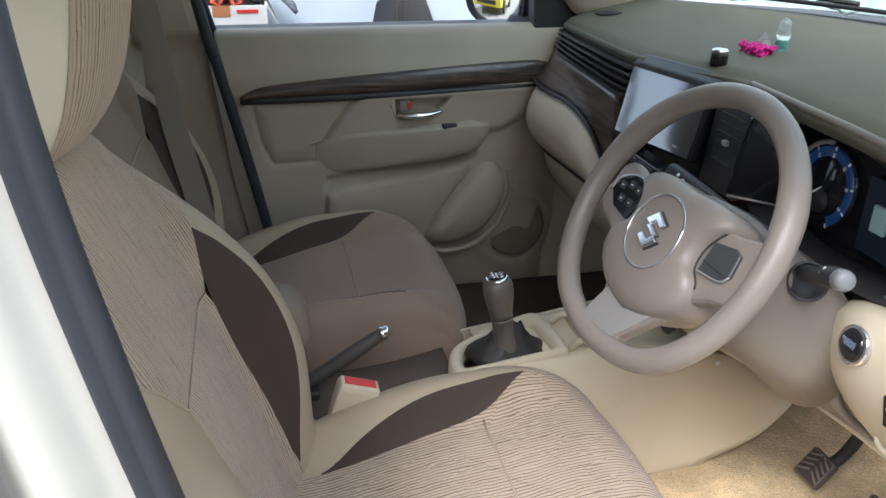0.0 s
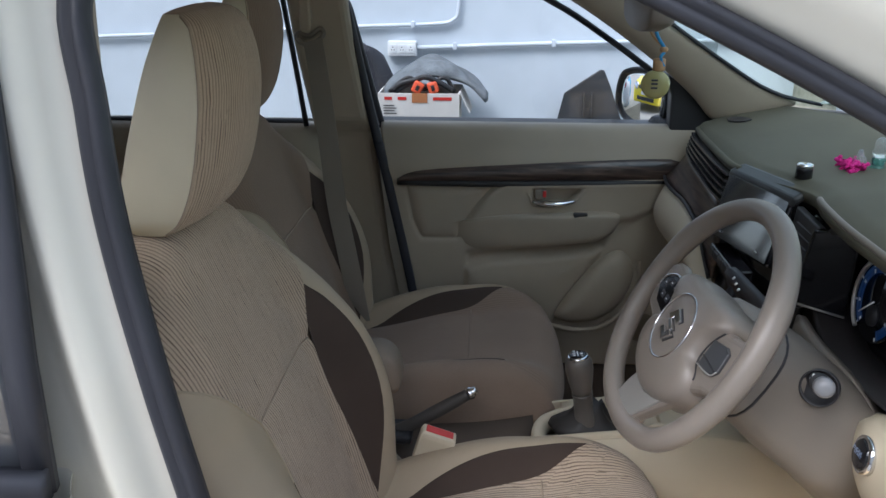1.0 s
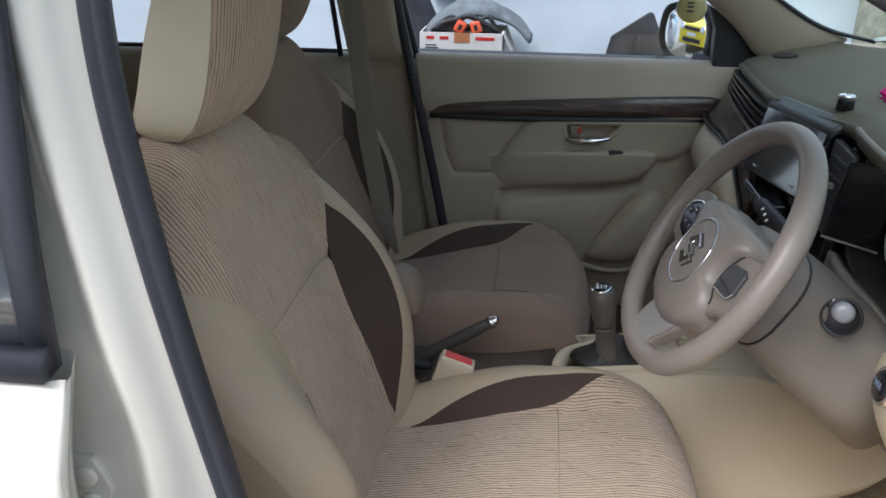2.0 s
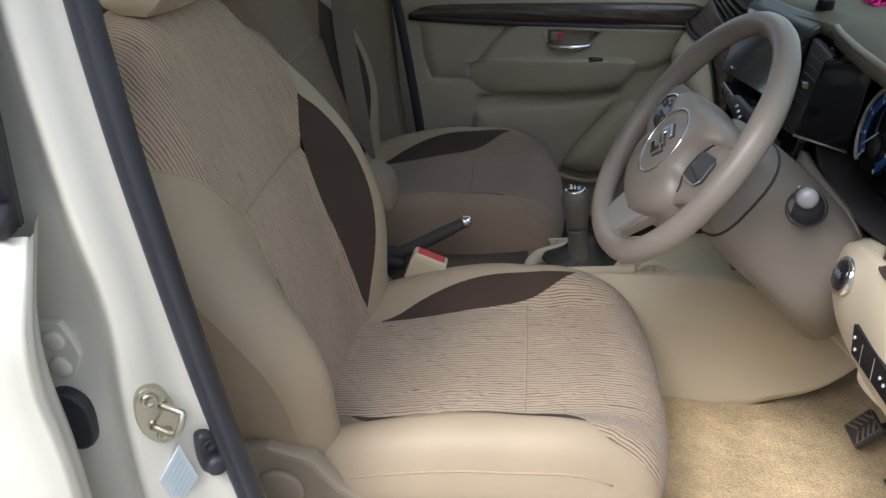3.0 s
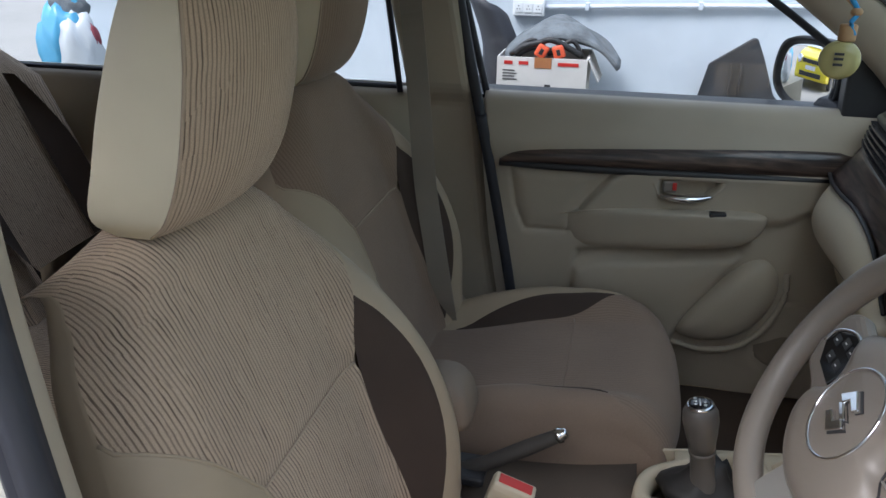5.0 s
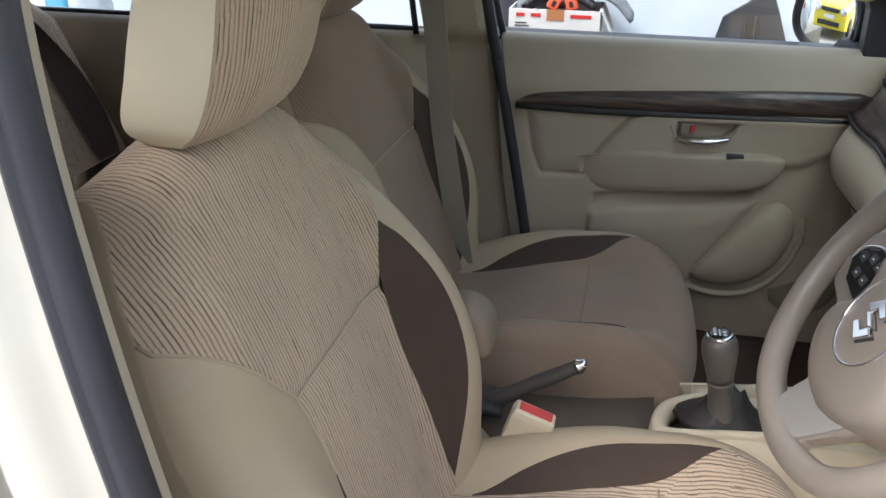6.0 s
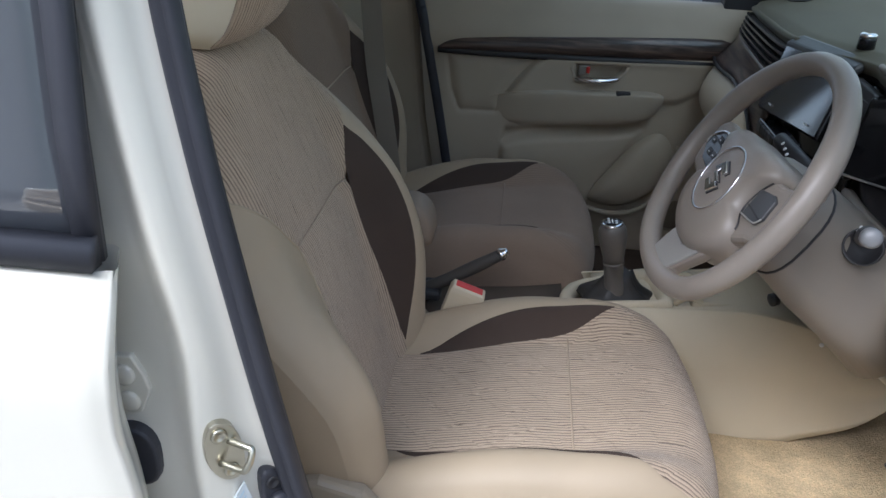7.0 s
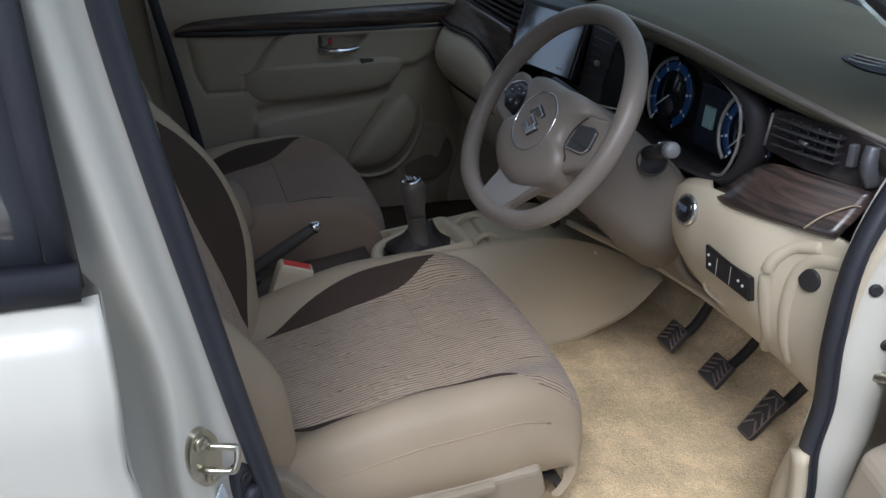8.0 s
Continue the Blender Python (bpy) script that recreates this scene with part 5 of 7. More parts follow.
for i in range(6):
    z = 0.968 + i * 0.015
    block("centre_vent_slat", (0.8435 + 0.09 * (z - 0.93), -0.138, z), (0.858 + 0.09 * (z - 0.93), -0.066, z + 0.0035), BLACK, dash, "", 0.0008)
block("centre_vent_tab", (0.842, -0.110, 1.000), (0.850, -0.098, 1.009), SATIN, dash, "", 0.002)
block("button_bezel", (0.775, -0.03, 0.915), (0.81, 0.13, 0.940), GLOSS, dash, "black bezel under the screen", 0.004)
for i in range(5):
    block("stack_button", (0.771, -0.018 + i * 0.029, 0.919), (0.777, 0.006 + i * 0.029, 0.936), BLACK, dash, "", 0.002)
band("climate_panel", BLACK, "dark climate panel", lin(0.03, 0.215, 8), lambda y: (0.815, 0.872), lambda y: (0.86, 0.76), 0.01)
for y in (0.055, 0.125, 0.195):
    disc_stack("climate_knob", (0.835, y, 0.825), (-0.93, 0, 0.37), [(0, 0.024), (0.015, 0.022), (0.017, 0.018)], BLACK, dash, "", 20)

# instrument binnacle
bin_m = grained("black_binnacle", (0.034, 0.031, 0.032), 0.5, 1200, 0.2, 0.1)
BIN = [(-0.135, 0.955), (-0.145, 1.02), (-0.18, 1.062), (-0.26, 1.085), (-0.347, 1.083), (-0.421, 1.069), (-0.482, 1.045), (-0.503, 1.010), (-0.503, 0.965), (-0.484, 0.922), (-0.45, 0.908), (-0.35, 0.905), (-0.25, 0.905), (-0.17, 0.92)]
bp = smooth_path([(0, y, z) for y, z in BIN], 5, True)


def bin_front(y, z):
    return curve_at(EDGE_X, y) + 0.016 + 0.10 * (1.10 - z) * 0.2


rings = [[Vector((bin_front(p.y, p.z) + dx, -0.345 + (p.y + 0.345) * k, 0.995 + (p.z - 0.995) * kz)) for p in bp] for k, kz, dx in [(1.16, 1.10, 0.034), (1.14, 1.09, 0.016), (1.06, 1.04, 0.0), (1.0, 1.0, 0.004), (0.98, 0.98, 0.03), (0.96, 0.96, 0.062)]]
v, f = loft(rings, caps=False)
link("binnacle", v, f, bin_m, dash, "black instrument binnacle", thick=0.004)
tube("binnacle_rim", [(0.872, -0.30, 1.084), (0.872, -0.347, 1.081), (0.872, -0.421, 1.067), (0.872, -0.482, 1.043), (0.873, -0.500, 1.010), (0.874, -0.501, 0.965), (0.876, -0.481, 0.923), (0.88, -0.45, 0.910)], 0.0026, SATIN, dash, "bright rim round the dials")
INST_X = 0.905
cluster = link("instrument_panel", [Vector((INST_X + 0.02, y, z)) for y, z in ((-0.12, 0.90), (-0.53, 0.90), (-0.53, 1.05), (-0.48, 1.075), (-0.36, 1.088), (-0.12, 1.085))], [(0, 1, 2, 3, 4, 5)], GLOSS, dash, "black instrument panel", False, thick=0.004)
DIAL_BLUE = material("blue_dial_face", (0.012, 0.032, 0.085), 0.35)
DIAL_BLUE.node_tree.nodes["Principled BSDF"].inputs["Emission Color"].default_value = (0.03, 0.14, 0.5, 1)
DIAL_BLUE.node_tree.nodes["Principled BSDF"].inputs["Emission Strength"].default_value = 0.03
FACE_N = Vector((-1, 0, 0.12)).normalized()


def dial(yc, zc, r, first, last, needle):
    d = disc_stack("dial", (INST_X + 0.012, yc, zc), FACE_N, [(0, r), (0.004, r), (0.0045, r * 0.995)], GLOSS, cluster, "round dial")
    n = 40
    side = Vector((0, -1, 0))
    upv = FACE_N.cross(side)
    if upv.z < 0:
        upv = -upv

    def at(a, k, c=0.006):
        return Vector((INST_X + 0.012, yc, zc)) + side * (math.cos(a) * k) + upv * (math.sin(a) * k) + FACE_N * c
    angs = lin(radians(first), radians(last), n)
    vv = [at(a, r * 0.70) for a in angs] + [at(a, r * 0.93) for a in angs]
    ff = [(i, i + 1, n + i + 1, n + i) for i in range(n - 1)]
    link("blue_ring", vv, ff, DIAL_BLUE, cluster, "blue dial scale", thick=0.001)
    tube("dial_bezel", [at(a, r * 1.02, 0.008) for a in lin(radians(238), radians(95), 20)], 0.0035, SATIN, cluster, "bright dial bezel", smoothing=2, n=8)
    for i in range(9):
        a = radians(first) + (radians(last) - radians(first)) * i / 8
        link("tick", [at(a - 0.03, r * 0.86, 0.0075), at(a + 0.03, r * 0.86, 0.0075), at(a + 0.03, r * 0.96, 0.0075), at(a - 0.03, r * 0.96, 0.0075)], [(0, 1, 2, 3)], MARK, cluster, "", False)
        if i < 8:
            b = a + 0.5 * (radians(last) - radians(first)) / 8
            link("numeral_bar", [at(a - 0.05, r * 0.70, 0.0075), at(a + 0.05, r * 0.70, 0.0075), at(a + 0.05, r * 0.80, 0.0075), at(a - 0.05, r * 0.80, 0.0075)], [(0, 1, 2, 3)], MARK, cluster, "", False)
    tube("needle", [at(radians(needle), r * 0.02, 0.009), at(radians(needle), r * 0.72, 0.009)], 0.0013, MARK, cluster, "white needle", smoothing=0, n=6)
    disc_stack("small_gauge", at(0, 0) - FACE_N * 0.002 - upv * r * 0.36, FACE_N, [(0, r * 0.26), (0.004, r * 0.26)], BLACK, cluster, "", 20)


dial(-0.262, 0.985, 0.062, 235, -60, 222)
dial(-0.475, 0.985, 0.062, 240, -55, 230)
LCD = material("pale_display", (0.28, 0.42, 0.42), 0.3)
block("trip_display", (INST_X + 0.004, -0.389, 0.962), (INST_X + 0.012, -0.364, 0.998), LCD, cluster, "pale grey trip display", 0.001)
block("display_surround", (INST_X + 0.009, -0.415, 0.925), (INST_X + 0.0155, -0.340, 1.03), material("slate_panel", (0.014, 0.02, 0.034), 0.25), cluster, "slate display panel", 0.002)
# hooded mid pod left of the wheel
prism("pod_panel", [(0.846, -0.163, 1.062), (0.905, -0.200, 1.072), (0.900, -0.195, 0.930), (0.828, -0.158, 0.940)], (0.004, 0.012, 0), GLOSS, dash, "flat black pod panel", 0.004)
tube("pod_edge", [(0.827, -0.160, 0.940), (0.90, -0.197, 0.930)], 0.002, SATIN, dash, "satin lower edge of the pod", smoothing=0, n=6)

# right-hand vent and wood fascia
DARK_TRIM = grained("dark_brown_plastic", (0.044, 0.036, 0.035), 0.4, 1300, 0.2, 0.1)
rv = lambda y, z: Vector((curve_at([(-0.74, 0.985), (-0.70, 0.950), (-0.62, 0.920), (-0.52, 0.906)], y), y, z))
FRAME = [(-0.522, 0.980), (-0.526, 1.042), (-0.60, 1.048), (-0.668, 1.046), (-0.712, 1.034), (-0.722, 0.992), (-0.70, 0.972), (-0.60, 0.974)]
v, f = loft([[rv(y, z) + Vector((0.02, 0, 0)) for y, z in FRAME], [rv(y, z) - Vector((0.004, 0, 0)) for y, z in FRAME]])
link("right_vent_frame", v, f, DARK_TRIM, dash, "black side vent frame", False, bevel=0.004)
for i in range(4):
    z = 0.994 + i * 0.0130
    v, f = sweep([rv(y, z + 0.05 * (-0.53 - y) * (1 - i / 5)) - Vector((0.006, 0, 0)) for y in lin(-0.540, -0.648, 6)], [(-0.007, -0.0014), (0.007, -0.0014), (0.007, 0.0014), (-0.007, 0.0014)])
    link("vent_slat", v, f, SLAT, dash, "", False)
for i in range(7):
    y = -0.547 - i * 0.0155
    tube("vent_vane", [rv(y, 1.038) - Vector((0.002, 0, 0)), rv(y, 0.990) - Vector((0.002, 0, 0))], 0.0020, SLAT, dash, smoothing=0, n=6)
tube("vent_bar", [rv(-0.531, 1.036) - Vector((0.007, 0, 0)), rv(-0.529, 0.986) - Vector((0.007, 0, 0))], 0.0022, SATIN, dash, "satin bar beside the vent", smoothing=0)
END_CAP = material("dark_satin_cap", (0.13, 0.13, 0.14), 0.28, 0.3)
prism("vent_wheel", [rv(-0.656, 1.032) - Vector((0.007, 0, 0)), rv(-0.665, 1.032) - Vector((0.007, 0, 0)), rv(-0.669, 1.000) - Vector((0.007, 0, 0)), rv(-0.659, 0.998) - Vector((0.007, 0, 0))], (0.012, 0, 0), END_CAP, dash, "bright vent thumbwheel", 0.003)
tube("vent_capsule", [rv(-0.684, 1.036) - Vector((0.004, 0, 0)), rv(-0.689, 1.01) - Vector((0.010, 0, 0)), rv(-0.695, 0.984) - Vector((0.004, 0, 0))], 0.012, END_CAP, dash, "dark satin end of the vent", scales=[0.8, 1.0, 0.85])
tube("vent_tab", [rv(-0.60, 1.014) - Vector((0.014, 0.008, 0)), rv(-0.60, 1.014) - Vector((0.014, -0.008, 0))], 0.0032, END_CAP, dash, "", smoothing=0)
# right wood fascia under the vent
wood_top = lambda y: (curve_at([(-0.71, 0.945), (-0.63, 0.900), (-0.56, 0.884), (-0.48, 0.874)], y), curve_at([(-0.71, 0.978), (-0.63, 0.980), (-0.57, 0.973), (-0.535, 0.952), (-0.505, 0.918)], y))
wood_low = lambda y: (curve_at([(-0.71, 0.893), (-0.62, 0.848), (-0.56, 0.832), (-0.53, 0.834), (-0.505, 0.850)], y), curve_at([(-0.71, 0.918), (-0.62, 0.914), (-0.53, 0.907), (-0.505, 0.912)], y))
band("right_wood_fascia", WOOD, "dark wood fascia under the vent", lin(-0.505, -0.708, 16), wood_top, wood_low, 0.01, 0, 8, -0.004)
GOLD = material("pale_inlay_line", (0.50, 0.40, 0.27), 0.35, 0.4)
tube("inlay_line", [Vector((a[0] + (b[0] - a[0]) * t - 0.003, y, a[1] + (b[1] - a[1]) * t)) for y, t, a, b in [(y, t, wood_top(y), wood_low(y)) for y, t in ((-0.672, 0.98), (-0.680, 0.66), (-0.696, 0.36), (-0.706, 0.30))]], 0.0012, GOLD, dash, "pale inlay line", n=6)

# cream lower cover with the start button and a switch strip
COVER_ROWS = [  # z, then x at the six places of C_Y
    (0.915, (0.862, 0.838, 0.846, 0.868, 0.890, 0.908)),
    (0.895, (0.846, 0.825, 0.832, 0.850, 0.884, 0.902)),
    (0.860, (0.838, 0.820, 0.826, 0.838, 0.880, 0.895)),
    (0.810, (0.846, 0.828, 0.832, 0.842, 0.880, 0.891)),
    (0.760, (0.874, 0.854, 0.854, 0.862, 0.886, 0.893)),
    (0.715, (0.915, 0.893, 0.886, 0.892, 0.900, 0.900)),
    (0.670, (0.95, 0.935, 0.928, 0.928, 0.926, 0.918)),
    (0.640, (0.99, 0.975, 0.968, 0.965, 0.955, 0.940)),
]
C_Y = (-0.40, -0.47, -0.55, -0.62, -0.67, -0.756)


def cover_x(y, z):
    rows = sorted([(r[0], curve_at([(b, a) for a, b in zip(r[1][::-1], C_Y[::-1])], y)) for r in COVER_ROWS])
    return curve_at(rows, z)


def cover_point(y, z):
    # the inboard edge is cut back to a rounded tongue
    lim = curve_at([(0.64, -0.52), (0.70, -0.47), (0.76, -0.43), (0.80, -0.405), (0.86, -0.40), (0.89, -0.418), (0.905, -0.445), (0.915, -0.485)], z)
    yy = lim + (-0.756 - lim) * y
    return Vector((cover_x(yy, z) + 0.02 * smooth01(0.06, 0.0, y), yy, z))


v, f, _ = grid(cover_point, [0, 0.02, 0.05, 0.1] + lin(0.15, 1, 22), lin(0.64, 0.915, 28))
cover = link("lower_cover", v, f, CREAM, dash, "cream lower dash cover", thick=0.02)
tube("cover_crease", [(cover_x(y, z) + 0.007, y, z) for y, z in ((-0.60, 0.668), (-0.635, 0.72), (-0.640, 0.79), (-0.640, 0.845), (-0.655, 0.878), (-0.69, 0.893))], 0.011, CREAM, cover, "raised cover edge")
tube("cover_ridge", [(cover_x(y, z) + 0.007, y, z) for y, z in ((-0.672, 0.69), (-0.668, 0.74), (-0.666, 0.80), (-0.670, 0.845), (-0.690, 0.873), (-0.728, 0.885))], 0.012, CREAM, cover, "second raised ridge")
disc_stack("start_ring", (0.824, -0.485, 0.868), (-0.97, 0.05, 0.16), [(0, 0.026), (0.008, 0.025), (0.010, 0.0215), (0.007, 0.020)], CHROME, cover, "bright ring round the start button")
start = disc_stack("start_button", (0.822, -0.485, 0.868), (-0.97, 0.05, 0.16), [(0, 0.020), (0.008, 0.020), (0.0105, 0.017), (0.011, 0.002)], GLOSS, cover, "black start button")
LEGEND = material("pale_blue_legend", (0.35, 0.45, 0.65), 0.4)
for dz, word in ((0.0062, "ENGINE"), (0.0, "START"), (-0.0062, "STOP")):
    curve = bpy.data.curves.new("legend", "FONT")
    curve.body, curve.size = word, 0.0066
    flat = bpy.data.meshes.new_from_object(bpy.data.objects.new("legend", curve))
    turn_t = Matrix.Translation((0.8108 - 0.16 * dz, -0.485, 0.870 + dz)) @ Matrix(((0, 0.16, -0.985), (-1, 0.0, 0), (0, 0.985, 0.16))).to_4x4()
    wide = max(q.co.x for q in flat.vertices)
    link("legend", [turn_t @ (q.co - Vector((wide / 2, 0.0024, 0))) for q in flat.vertices], [tuple(q.vertices) for q in flat.polygons], LEGEND, start, "", False)
sw = [(-0.543, 0.836), (-0.634, 0.823), (-0.641, 0.786), (-0.549, 0.796)]
strip_p = prism("switch_strip", [(0.8235 - 0.13 * (y + 0.545) - 0.10 * (z - 0.81), y, z) for y, z in sw], (0.012, 0, 0), GLOSS, cover, "black switch strip", 0.002)
for y in (-0.572, -0.600):
    link("switch_gap", [Vector((0.8229 - 0.13 * (y + 0.545) - 0.10 * (z - 0.81), y + o, z)) for z, o in ((0.794, -0.0006), (0.794, 0.0006), (0.825, 0.0006), (0.825, -0.0006))], [(0, 1, 2, 3)], MARK, strip_p, "", False)
for y, z in ((-0.553, 0.822), (-0.558, 0.808), (-0.617, 0.810), (-0.626, 0.806)):
    disc_stack("switch_mark", (0.8232 - 0.13 * (y + 0.545) - 0.10 * (z - 0.81), y, z), (-1, 0, 0.1), [(0, 0.0024), (0.0012, 0.0022)], MARK, strip_p, "", 10)
disc_stack("cover_plug", (cover_x(-0.694, 0.846) - 0.001, -0.694, 0.846), (-0.97, -0.2, 0.1), [(0, 0.017), (0.003, 0.0165), (0.0035, 0.014)], BLACK, cover, "round black plug")
tube("pull_handle", [(0.868, -0.508, 0.765), (0.866, -0.515, 0.735), (0.885, -0.55, 0.722), (0.885, -0.56, 0.735)], 0.004, CREAM, cover, "cream pull handle")
# knee panel under the column, taupe
v, f, _ = grid(lambda t, y: Vector((curve_at([(0, 0.835), (0.3, 0.83), (0.6, 0.855), (1, 0.93)], t) + 0.03 * (abs(y + 0.27) / 0.17) ** 2, y, curve_at([(0, 0.92), (0.3, 0.84), (0.6, 0.74), (1, 0.655)], t) - 0.045 * (1 - t) * (abs(y + 0.258) / 0.167) ** 4)), lin(0, 1, 14), lin(-0.425, -0.09, 14))
link("knee_panel", v, f, TAUPE, dash, "taupe knee panel", thick=0.01)
tube("knee_edge", [(0.835, -0.09, 0.665), (0.90, -0.20, 0.652), (0.945, -0.34, 0.65), (0.985, -0.52, 0.635)], 0.007, CREAM, dash, "cream lower edge of the dash")
disc_stack("key_plug", (0.818, -0.075, 0.662), (-0.9, -0.3, -0.2), [(0, 0.012), (0.012, 0.012), (0.014, 0.008)], BLACK, dash, "small black knob")

# right and left demister grilles in the pad
def on_pad(x, y):
    x0, x1 = curve_at(EDGE_X, y), 1.38 - 0.38 * (abs(y) / 0.7) ** 2
    return pad_point(min(1.0, max(0.0, (x - x0) / (x1 - x0))), y) + Vector((0, 0, 0.0015))


DL, DS = Vector((0.42, -0.91, 0)), Vector((0.91, 0.42, 0))
at_pad = lambda a, b: on_pad(1.030 + DL.x * a + DS.x * b, -0.580 + DL.y * a + DS.y * b)
oval = [(0.058 * math.cos(a), 0.026 * math.sin(a)) for a in lin(0, 2 * math.pi * 23 / 24, 24)]
link("demister_recess", [at_pad(a, b) for a, b in oval], [tuple(range(24))], BLACK, dash, "dark demister recess", False, thick=0.001)
for k in (-0.013, 0.0, 0.013):
    tube("demister_rib", [at_pad(a, k) + Vector((0, 0, 0.003)) for a in (-0.046, -0.02, 0.01, 0.046)], 0.0018, SATIN, dash, smoothing=2, n=6)
prism("speaker_cover", [pad_point(0.26 + 0.16 * a, 0.57 + 0.05 * b) + Vector((0, 0, 0.001)) for a, b in ((0, 0.3), (0.15, 0.85), (0.45, 1), (0.8, 0.8), (1, 0.3), (0.9, -0.2), (0.5, -0.35), (0.15, -0.1))], (0, 0, 0.003), BLACK, dash, "small black pad vent", 0.001)

# ---- centre console ----
console = root("centre_console", (0.7, -0.03, 0.36), "beige centre console round the gear lever", "console")
C_TOP = [(0.10, 0.555), (0.30, 0.565), (0.43, 0.580), (0.55, 0.597), (0.64, 0.606), (0.72, 0.618), (0.78, 0.626), (0.86, 0.620), (0.95, 0.588), (1.071, 0.523), (1.12, 0.50)]
C_WIDE = [(0.10, 0.05), (0.40, 0.048), (0.62, 0.048), (0.75, 0.066), (0.88, 0.092), (1.12, 0.105)]


def console_side(x, t):
    top = curve_at(C_TOP, x)
    low = curve_at([(0.10, 0.36), (0.70, 0.372), (0.855, 0.384), (0.90, 0.402), (0.997, 0.445), (1.071, 0.519)], x)
    z = top + (min(low, top - 0.002) - top) * t
    wide = curve_at(C_WIDE, x)
    return Vector((x, -(wide + (0.136 - wide) * t ** 0.75 + 0.006 * math.sin(math.pi * min(1, t * 1.8))), z))


def console_left(x, t):
    p = console_side(x, t)
    return Vector((x, 0.104 + 0.03 * t, p.z))


for side_of in (console_side, console_left):
    v, f, _ = grid(side_of, lin(0.47, 1.071, 40), [0, 0.01, 0.03, 0.06, 0.1] + lin(0.18, 1, 12))
    link("side_panel", v, f, CREAM, console, "cream console side panel", thick=0.004)
tube("side_crease", [console_side(x, t) - Vector((0, 0.0015, 0)) for x, t in ((0.66, 0.44), (0.75, 0.36), (0.85, 0.22), (0.92, 0.08))], 0.0025, CREAM, console)
disc_stack("side_screw", console_side(0.905, 0.08) - Vector((0, 0.001, 0)), (0, -1, 0.2), [(0, 0.006), (0.003, 0.005), (0.004, 0.002)], MARK, console, "pale screw cap", 12)
v, f = loft([[Vector((x, y, z)) for y, z in ((-0.10, 0.36), (-0.075, curve_at(C_TOP, x) - 0.03), (-0.06, curve_at(C_TOP, x) - 0.012), (0.085, curve_at(C_TOP, x) - 0.012), (0.10, curve_at(C_TOP, x) - 0.03), (0.11, 0.36))] for x in lin(-0.2, 0.44, 8)])
link("rear_tunnel", v, f, grained("brown_tunnel_cloth", (0.10, 0.075, 0.057), 0.85, 900, 0.4, 0.12), console, "dark brown rear tunnel cover")
v, f, _ = grid(lambda x, y: Vector((x, -curve_at(C_WIDE, x) + (0.104 + curve_at(C_WIDE, x)) * y, curve_at(C_TOP, x) - 0.001 - 0.006 * math.sin(math.pi * y) - 0.01 * smooth01(0.85, 0.95, x))), lin(0.50, 1.07, 26), lin(0, 1, 9))
link("deck", v, f, CREAM, console, "cream console deck", thick=0.006)
# gear surround
out = [(0.434, -0.028), (0.440, 0.018), (0.462, 0.046), (0.52, 0.070), (0.60, 0.096), (0.628, 0.092), (0.640, 0.05), (0.645, -0.030), (0.62, -0.048), (0.46, -0.045)]
ring = smooth_path([(x, y, 0) for x, y in out], 4, True)


def deck_z(x):
    return curve_at(C_TOP, x)


rings = [[Vector((0.545 + (p.x - 0.545) * k, 0.016 + (p.y - 0.016) * k, deck_z(p.x) + dz)) for p in ring] for k, dz in [(1.05, -0.09), (1.03, -0.03), (1.01, 0.006), (0.97, 0.012), (0.88, 0.013), (0.80, 0.009), (0.75, -0.004), (0.74, -0.03)]]
v, f = loft(rings, caps=False)
link("gear_surround", v, f, CREAM, console, "raised beige gear surround", thick=0.002)
block("cup_tray", (0.68, -0.040, 0.600), (0.80, 0.085, 0.6205), CREAM, console, "shallow console tray", 0.004)
for y in (-0.028, 0.07):
    tube("tray_clip", [(0.652, y, 0.606), (0.664, y - 0.006, 0.622), (0.682, y - 0.008, 0.626), (0.70, y - 0.006, 0.617)], 0.006, CREAM, console, "cream moulded tray clip", n=8)

gear = root("gear_lever", (0.545, 0.0, 0.62), "taupe gear lever with a chrome-capped knob", "gear lever")
BOOT = grained("black_leatherette", (0.03, 0.028, 0.027), 0.5, 700, 0.4, 0.1)
rings = []
for k, z in [(1.0, 0.588), (0.95, 0.600), (0.78, 0.607), (0.60, 0.616), (0.45, 0.630), (0.33, 0.648)]:
    rings.append([Vector((0.543 + 0.074 * k * math.cos(a) * (1 + 0.05 * math.sin(7 * a)), 0.012 * k + 0.050 * k * math.sin(a) * (1 + 0.06 * math.sin(5 * a)), z + 0.005 * math.sin(6 * a) * (1 - k) * 2)) for a in lin(0, 2 * math.pi * 35 / 36, 36)])
v, f = loft(rings)
link("boot", v, f, BOOT, gear, "creased black gear boot")
KNOB = grained("dark_taupe_knob", (0.125, 0.112, 0.10), 0.35, 1200, 0.25, 0.06)
gx = Vector((-0.028, -0.006, 0.170)).normalized()
G_FOOT = Vector((0.541, 0.0, 0.588))
disc_stack("lever", G_FOOT, gx, [(0, 0.030), (0.025, 0.025), (0.05, 0.0195), (0.078, 0.0185), (0.082, 0.0205), (0.087, 0.0205)], KNOB, gear, "taupe lever sleeve")
knob = disc_stack("knob", G_FOOT + gx * 0.087, gx, [(0, 0.0195), (0.01, 0.0205), (0.03, 0.0240), (0.052, 0.0268), (0.067, 0.0262), (0.076, 0.022), (0.079, 0.018)], KNOB, gear, "taupe knob")
top = G_FOOT + gx * 0.1640
